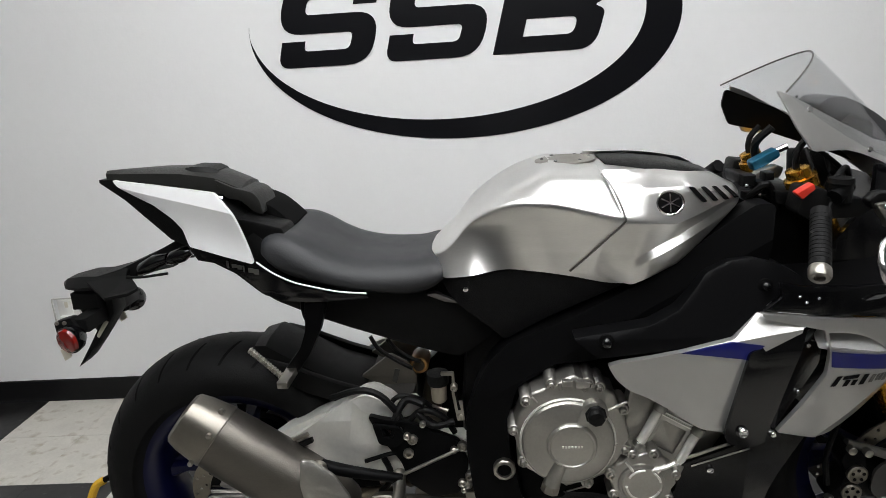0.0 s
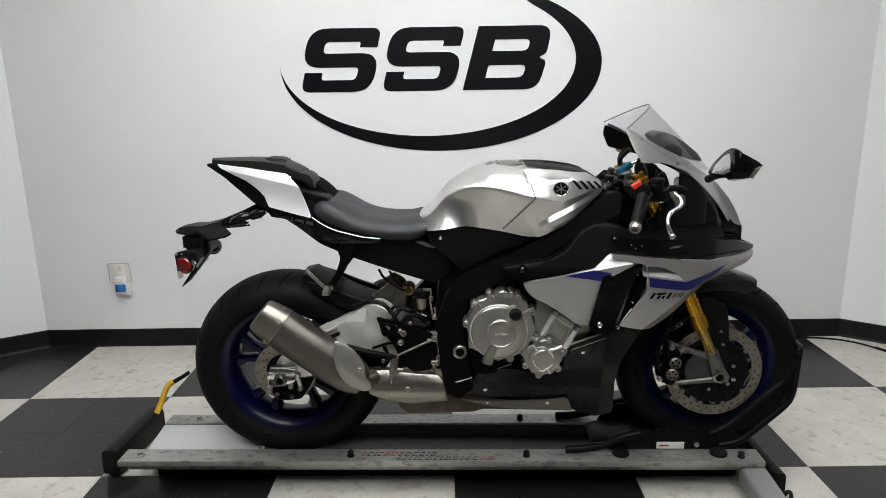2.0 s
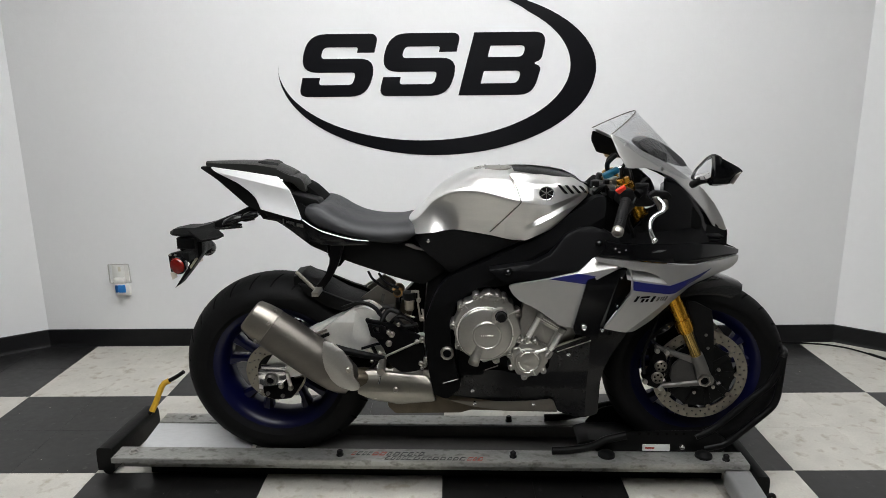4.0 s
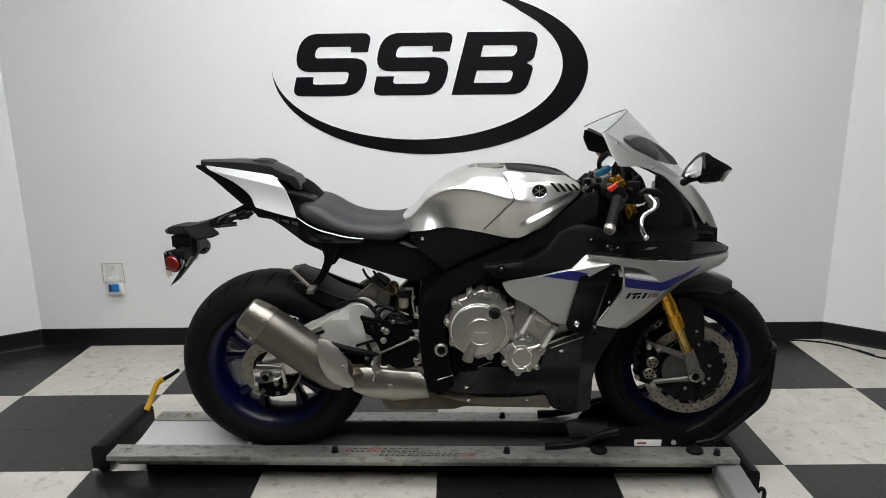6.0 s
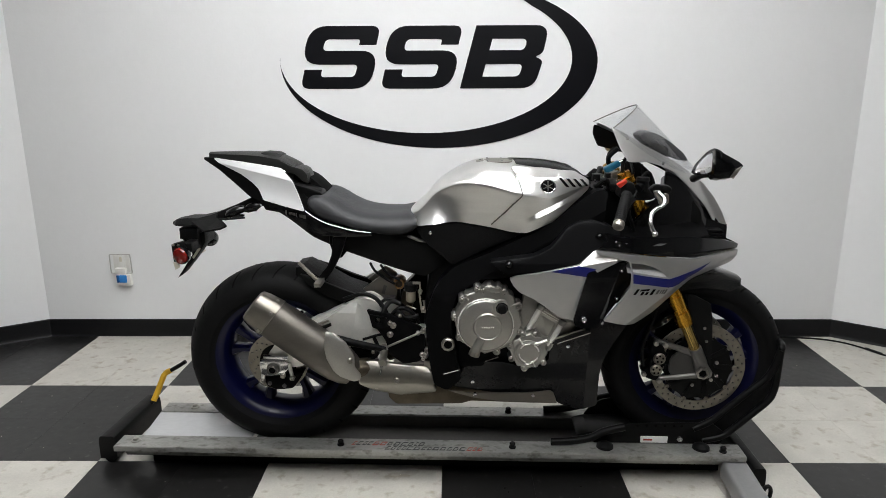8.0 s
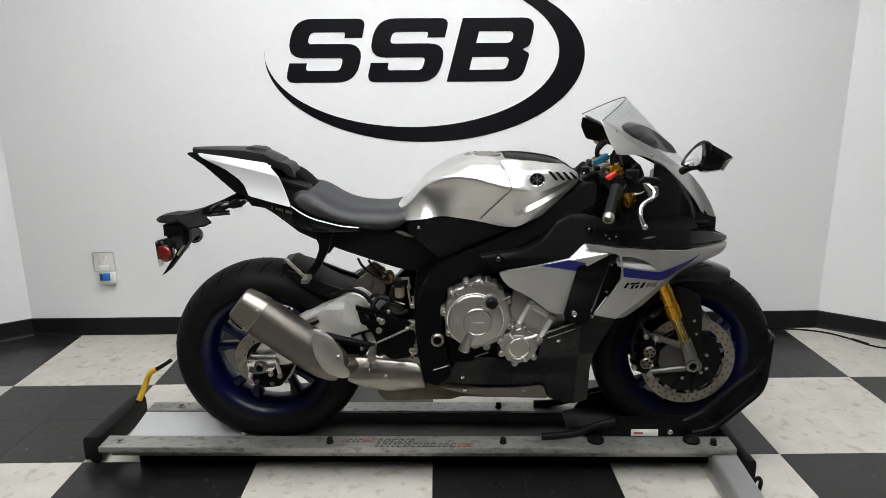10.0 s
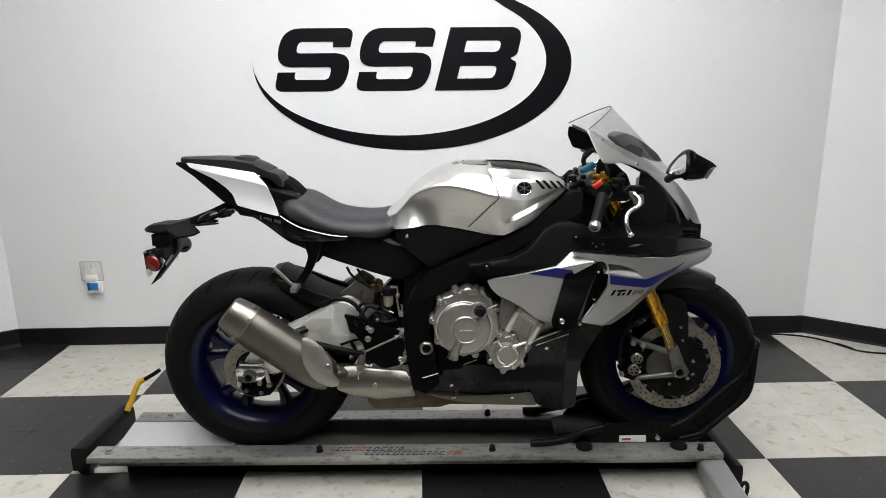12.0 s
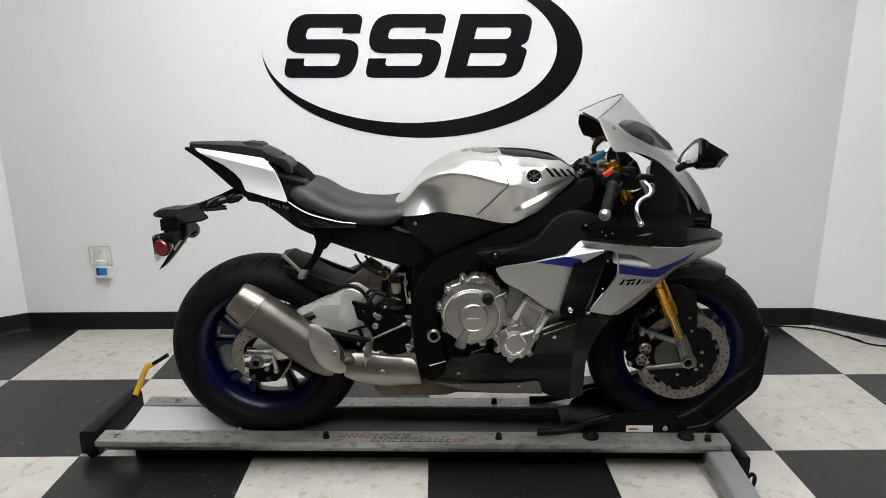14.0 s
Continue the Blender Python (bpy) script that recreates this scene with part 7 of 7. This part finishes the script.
# --- bars and controls
part("top_yoke", slab(rounded([(0.515, 1.0), (0.60, 0.985), (0.60, 0.962), (0.52, 0.975)], 0.008), -0.12, 0.12, 0.006), M_STEELB, bike, "black top yoke")
part("steering_nut", lathe([(0, 0.024), (0.012, 0.023), (0.014, 0.016)], (0.545, -0.0, 0.998), (-0.38, 0, 1), 6), M_STEEL, bike, "bright steering nut")
for sd in (-1, 1):
    part("fork_cap", lathe([(0, 0.027), (0.018, 0.027), (0.020, 0.021), (0.034, 0.020), (0.036, 0.015)], (0.572, sd * 0.103, 1.000), (-0.40, 0, 1), 20), M_GOLD, bike, "gold fork cap")
    part("cap_cable", tube([(0.558, sd * 0.103, 1.03), (0.556, sd * 0.103, 1.048), (0.560, sd * 0.102, 1.066), (0.575, sd * 0.100, 1.085)], 0.0058, 5, 8), M_PLAST, bike, "black cable boot")
    part("handlebar", tube([(0.60, sd * 0.115, 0.965), (0.565, sd * 0.18, 0.962), (0.535, sd * 0.24, 0.955)], 0.013, 4, 12), M_STEELB, bike, "black clip-on bar")
    G0, G1 = Vector((0.543, sd * 0.225, 0.985)), Vector((0.506, sd * 0.308, 0.922))
    gr = part("grip", tube([G0, G0.lerp(G1, 0.5), G1], 0.0150, 4, 18), M_RUBBER, bike, "black rubber grip")
    for k in range(12):
        part("grip_ring", lathe([(-0.0018, 0.0145), (-0.0012, 0.0156), (0.0012, 0.0156), (0.0018, 0.0145)], G0.lerp(G1, 0.12 + 0.07 * k), G1 - G0, 18), M_RUBBER, gr)
    part("bar_end", lathe([(0, 0.014), (0.003, 0.0158), (0.016, 0.0158), (0.020, 0.0135), (0.020, 0.008), (0.014, 0.007)], G1, G1 - G0, 24), M_STEEL, bike, "bright steel bar end")
    part("switch_box", slab(rounded([(0.538, 1.015), (0.575, 1.010), (0.585, 0.972), (0.555, 0.955), (0.53, 0.97)], 0.008), sd * 0.125, sd * 0.178, 0.006), M_PLAST, bike, "black switch box")
    if sd < 0:
        part("kill_switch", slab(rounded([(0.523, 1.006), (0.549, 1.022), (0.553, 1.012), (0.533, 0.996)], 0.003), -0.186, -0.166, 0.004), M_RED, bike, "red kill switch")
    part("lever_perch", slab(rounded([(0.608, 0.999), (0.628, 1.002), (0.641, 0.980), (0.630, 0.968), (0.618, 0.984)], 0.005), sd * 0.228, sd * 0.252, 0.004), M_STEEL, bike, "grey lever perch")
    part("brake_lever" if sd < 0 else "clutch_lever", tube([(0.622, sd * 0.245, 0.997), (0.637, sd * 0.262, 0.980), (0.631, sd * 0.275, 0.964), (0.610, sd * 0.288, 0.956), (0.594, sd * 0.302, 0.945), (0.588, sd * 0.315, 0.925), (0.592, sd * 0.320, 0.908), (0.599, sd * 0.322, 0.896)], 0.0060, 6, 10), M_CHROME, bike, "polished lever")
    part("lever_ball", lathe([(0.0085 * math.sin(-1.4 + 0.28 * k), 0.0085 * math.cos(-1.4 + 0.28 * k)) for k in range(11)], (0.600, sd * 0.322, 0.893), (0, 0, 1), 16), M_CHROME, bike, "polished lever ball")
part("damper_bar", slab(rounded([(0.523, 1.028), (0.571, 1.053), (0.578, 1.037), (0.532, 1.008)], 0.006), 0.0, 0.03, 0.007), M_TEAL, bike, "blue anodised damper body")
part("damper_rod", tube([(0.570, 0.015, 1.044), (0.592, 0.012, 1.054)], 0.006, 2, 10), M_CHROME, bike, "bright damper rod")
part("damper_clamp", slab(rounded([(0.524, 1.012), (0.560, 1.026), (0.577, 1.018), (0.569, 0.999), (0.524, 0.997)], 0.006), -0.02, 0.0, 0.005), M_STEEL, bike, "bright damper clamp")
part("master_cylinder", tube([(0.585, -0.18, 0.995), (0.615, -0.16, 1.01)], 0.013, 2, 14), M_SATIN, bike, "black master cylinder")
part("master_pot", lathe([(0, 0.017), (0.030, 0.018), (0.032, 0.020), (0.040, 0.019)], (0.602, -0.165, 0.985), (0, 0, 1), 20), M_PLAST, bike, "black fluid pot")
for pts, r in (([(0.48, -0.10, 0.985), (0.50, -0.12, 1.01), (0.515, -0.11, 1.0), (0.53, -0.10, 0.96)], 0.006),
               ([(0.585, -0.17, 0.985), (0.56, -0.19, 0.93), (0.58, -0.17, 0.88), (0.60, -0.14, 0.82)], 0.006),
               ([(0.60, -0.15, 1.02), (0.625, -0.13, 1.035), (0.643, -0.11, 1.01), (0.645, -0.11, 0.95)], 0.005),
               ([(0.55, 0.05, 1.03), (0.545, 0.04, 1.06), (0.57, 0.03, 1.09)], 0.008)):
    part("cable", tube(pts, r, 6, 8), M_PLAST, bike, "black cable")
part("brake_master", slab(rounded([(0.537, 1.004), (0.574, 0.996), (0.637, 0.990), (0.655, 0.975), (0.628, 0.958), (0.56, 0.958)], 0.010), -0.175, -0.145, 0.008), M_STEELB, bike, "black brake master cylinder body")
part("harness", slab(rounded([(0.575, 1.044), (0.622, 1.030), (0.640, 1.005), (0.642, 0.972), (0.63, 0.938), (0.56, 0.957)], 0.012), -0.065, -0.04, 0.010), M_PLAST, bike, "black cable bundle cover")
bundle_o = [(0.567, 1.060), (0.605, 1.057), (0.628, 1.046), (0.649, 1.022), (0.667, 0.987), (0.669, 0.955), (0.609, 0.944), (0.571, 0.979)]
part("cable_bundle", slab(rounded(bundle_o, 0.010), -0.062, -0.035, 0.010), M_PLAST, bike, "black cable bundle beside the headstock")
for k in range(4):
    (ax, az), (bx, bz) = bundle_o[1 + k % 3], bundle_o[5 + k % 2]
    part("cable", tube([(ax - 0.006 * k, -0.070, az + 0.004), ((ax + bx) / 2 + 0.012 - 0.010 * k, -0.085 - 0.006 * k, (az + bz) / 2 + 0.01), (bx - 0.016 * k, -0.075, bz)], 0.0042, 6, 8), M_STEELB, bike, "black cable")
clamp_o = [(0.601, 1.003), (0.616, 1.016), (0.654, 1.013), (0.665, 1.000), (0.644, 0.986), (0.609, 0.989)]
part("lever_bracket", slab(rounded(clamp_o, 0.005), -0.245, -0.222, 0.005), M_STEELB, bike, "black lever bracket")
knuckle_o = [(0.627, 0.982), (0.644, 0.994), (0.654, 0.988), (0.656, 0.965), (0.641, 0.954), (0.628, 0.962)]
part("lever_knuckle", slab(rounded(knuckle_o, 0.005), -0.250, -0.232, 0.004), M_STEEL, bike, "machined lever knuckle")
for (px, pz), w, h in (((0.481, 1.014), 0.022, 0.020), ((0.502, 1.000), 0.018, 0.024), ((0.515, 1.020), 0.016, 0.014), ((0.489, 0.986), 0.026, 0.014)):
    part("plug", box(px - w / 2, px + w / 2, -0.105, -0.075, pz - h / 2, pz + h / 2, 0.004), M_STEELB, bike, "black wiring plug")
for px, pz in [(0.475, 1.006), (0.498, 0.989), (0.507, 1.009)]:
    part("plug_screw", bolt_mesh((px, -0.106, pz), 0.0035, 0.003, sink=False), M_CHROME, bike, "small bright screw")
part("steering_head", slab(rounded([(0.46, 0.97), (0.56, 0.985), (0.64, 0.90), (0.66, 0.80), (0.56, 0.78), (0.48, 0.86)], 0.02), -0.085, 0.085, 0.015), M_STEELB, bike, "black steering head and headlight back")
part("headlight_back", slab(rounded([(0.745, 0.985), (0.77, 0.965), (0.82, 0.90), (0.82, 0.86), (0.68, 0.86)], 0.02), -0.07, 0.07, 0.015), M_PLAST, bike, "black headlight housing")

# ---------------------------------------------------------------- the tiled floor
floor = thing("floor", "checkerboard floor of black and off-white vinyl tiles", "floor", kind="structure")
bm = bmesh.new()
bm.faces.new([bm.verts.new(p) for p in ((LE[0] - 0.2, BACK - 0.2, -0.003), (RE[0] + 0.2, BACK - 0.2, -0.003), (RE[0] + 0.2, WALL_Y + 0.1, -0.003), (LE[0] - 0.2, WALL_Y + 0.1, -0.003))])
part("subfloor", bm, M_GROUT, floor, smooth=0)
GAP = 0.0003


def tile_bm(x0, y0, bm=None):
    """One floor tile with softened edges."""
    bm = bm or bmesh.new()
    a, b, e = GAP, TILE - GAP, 0.0004
    lo = [bm.verts.new((x0 + x, y0 + y, -0.0025)) for x, y in ((a, a), (b, a), (b, b), (a, b))]
    md = [bm.verts.new((x0 + x, y0 + y, -e * 0.6)) for x, y in ((a, a), (b, a), (b, b), (a, b))]
    hi = [bm.verts.new((x0 + x, y0 + y, 0.0)) for x, y in ((a + e, a + e), (b - e, a + e), (b - e, b - e), (a + e, b - e))]
    bm.faces.new(hi)
    for p, q in ((lo, md), (md, hi)):
        for i in range(4):
            bm.faces.new((p[i], p[(i + 1) % 4], q[(i + 1) % 4], q[i]))
    return bm


shared = {}
rest = {0: bmesh.new(), 1: bmesh.new()}
for i in range(-15, 15):
    for j in range(-18, 4):
        black = (i // 2 + j // 2) % 2
        x0, y0 = i * TILE, j * TILE
        if -8 <= i < 8 and -3 <= j < 4:
            if black not in shared:
                ob = part("tile", tile_bm(0, 0), (M_TILE_W, M_TILE_B)[black], floor, smooth=0)
                shared[black] = ob.data
            else:
                ob = new("tile", shared[black])
                ob.parent = floor
            ob.location = (x0, y0, 0)
        else:
            tile_bm(x0, y0, rest[black])
for black in (0, 1):
    tagged(part("outer_tiles", rest[black], (M_TILE_W, M_TILE_B)[black], floor, smooth=0), kind="stuff")
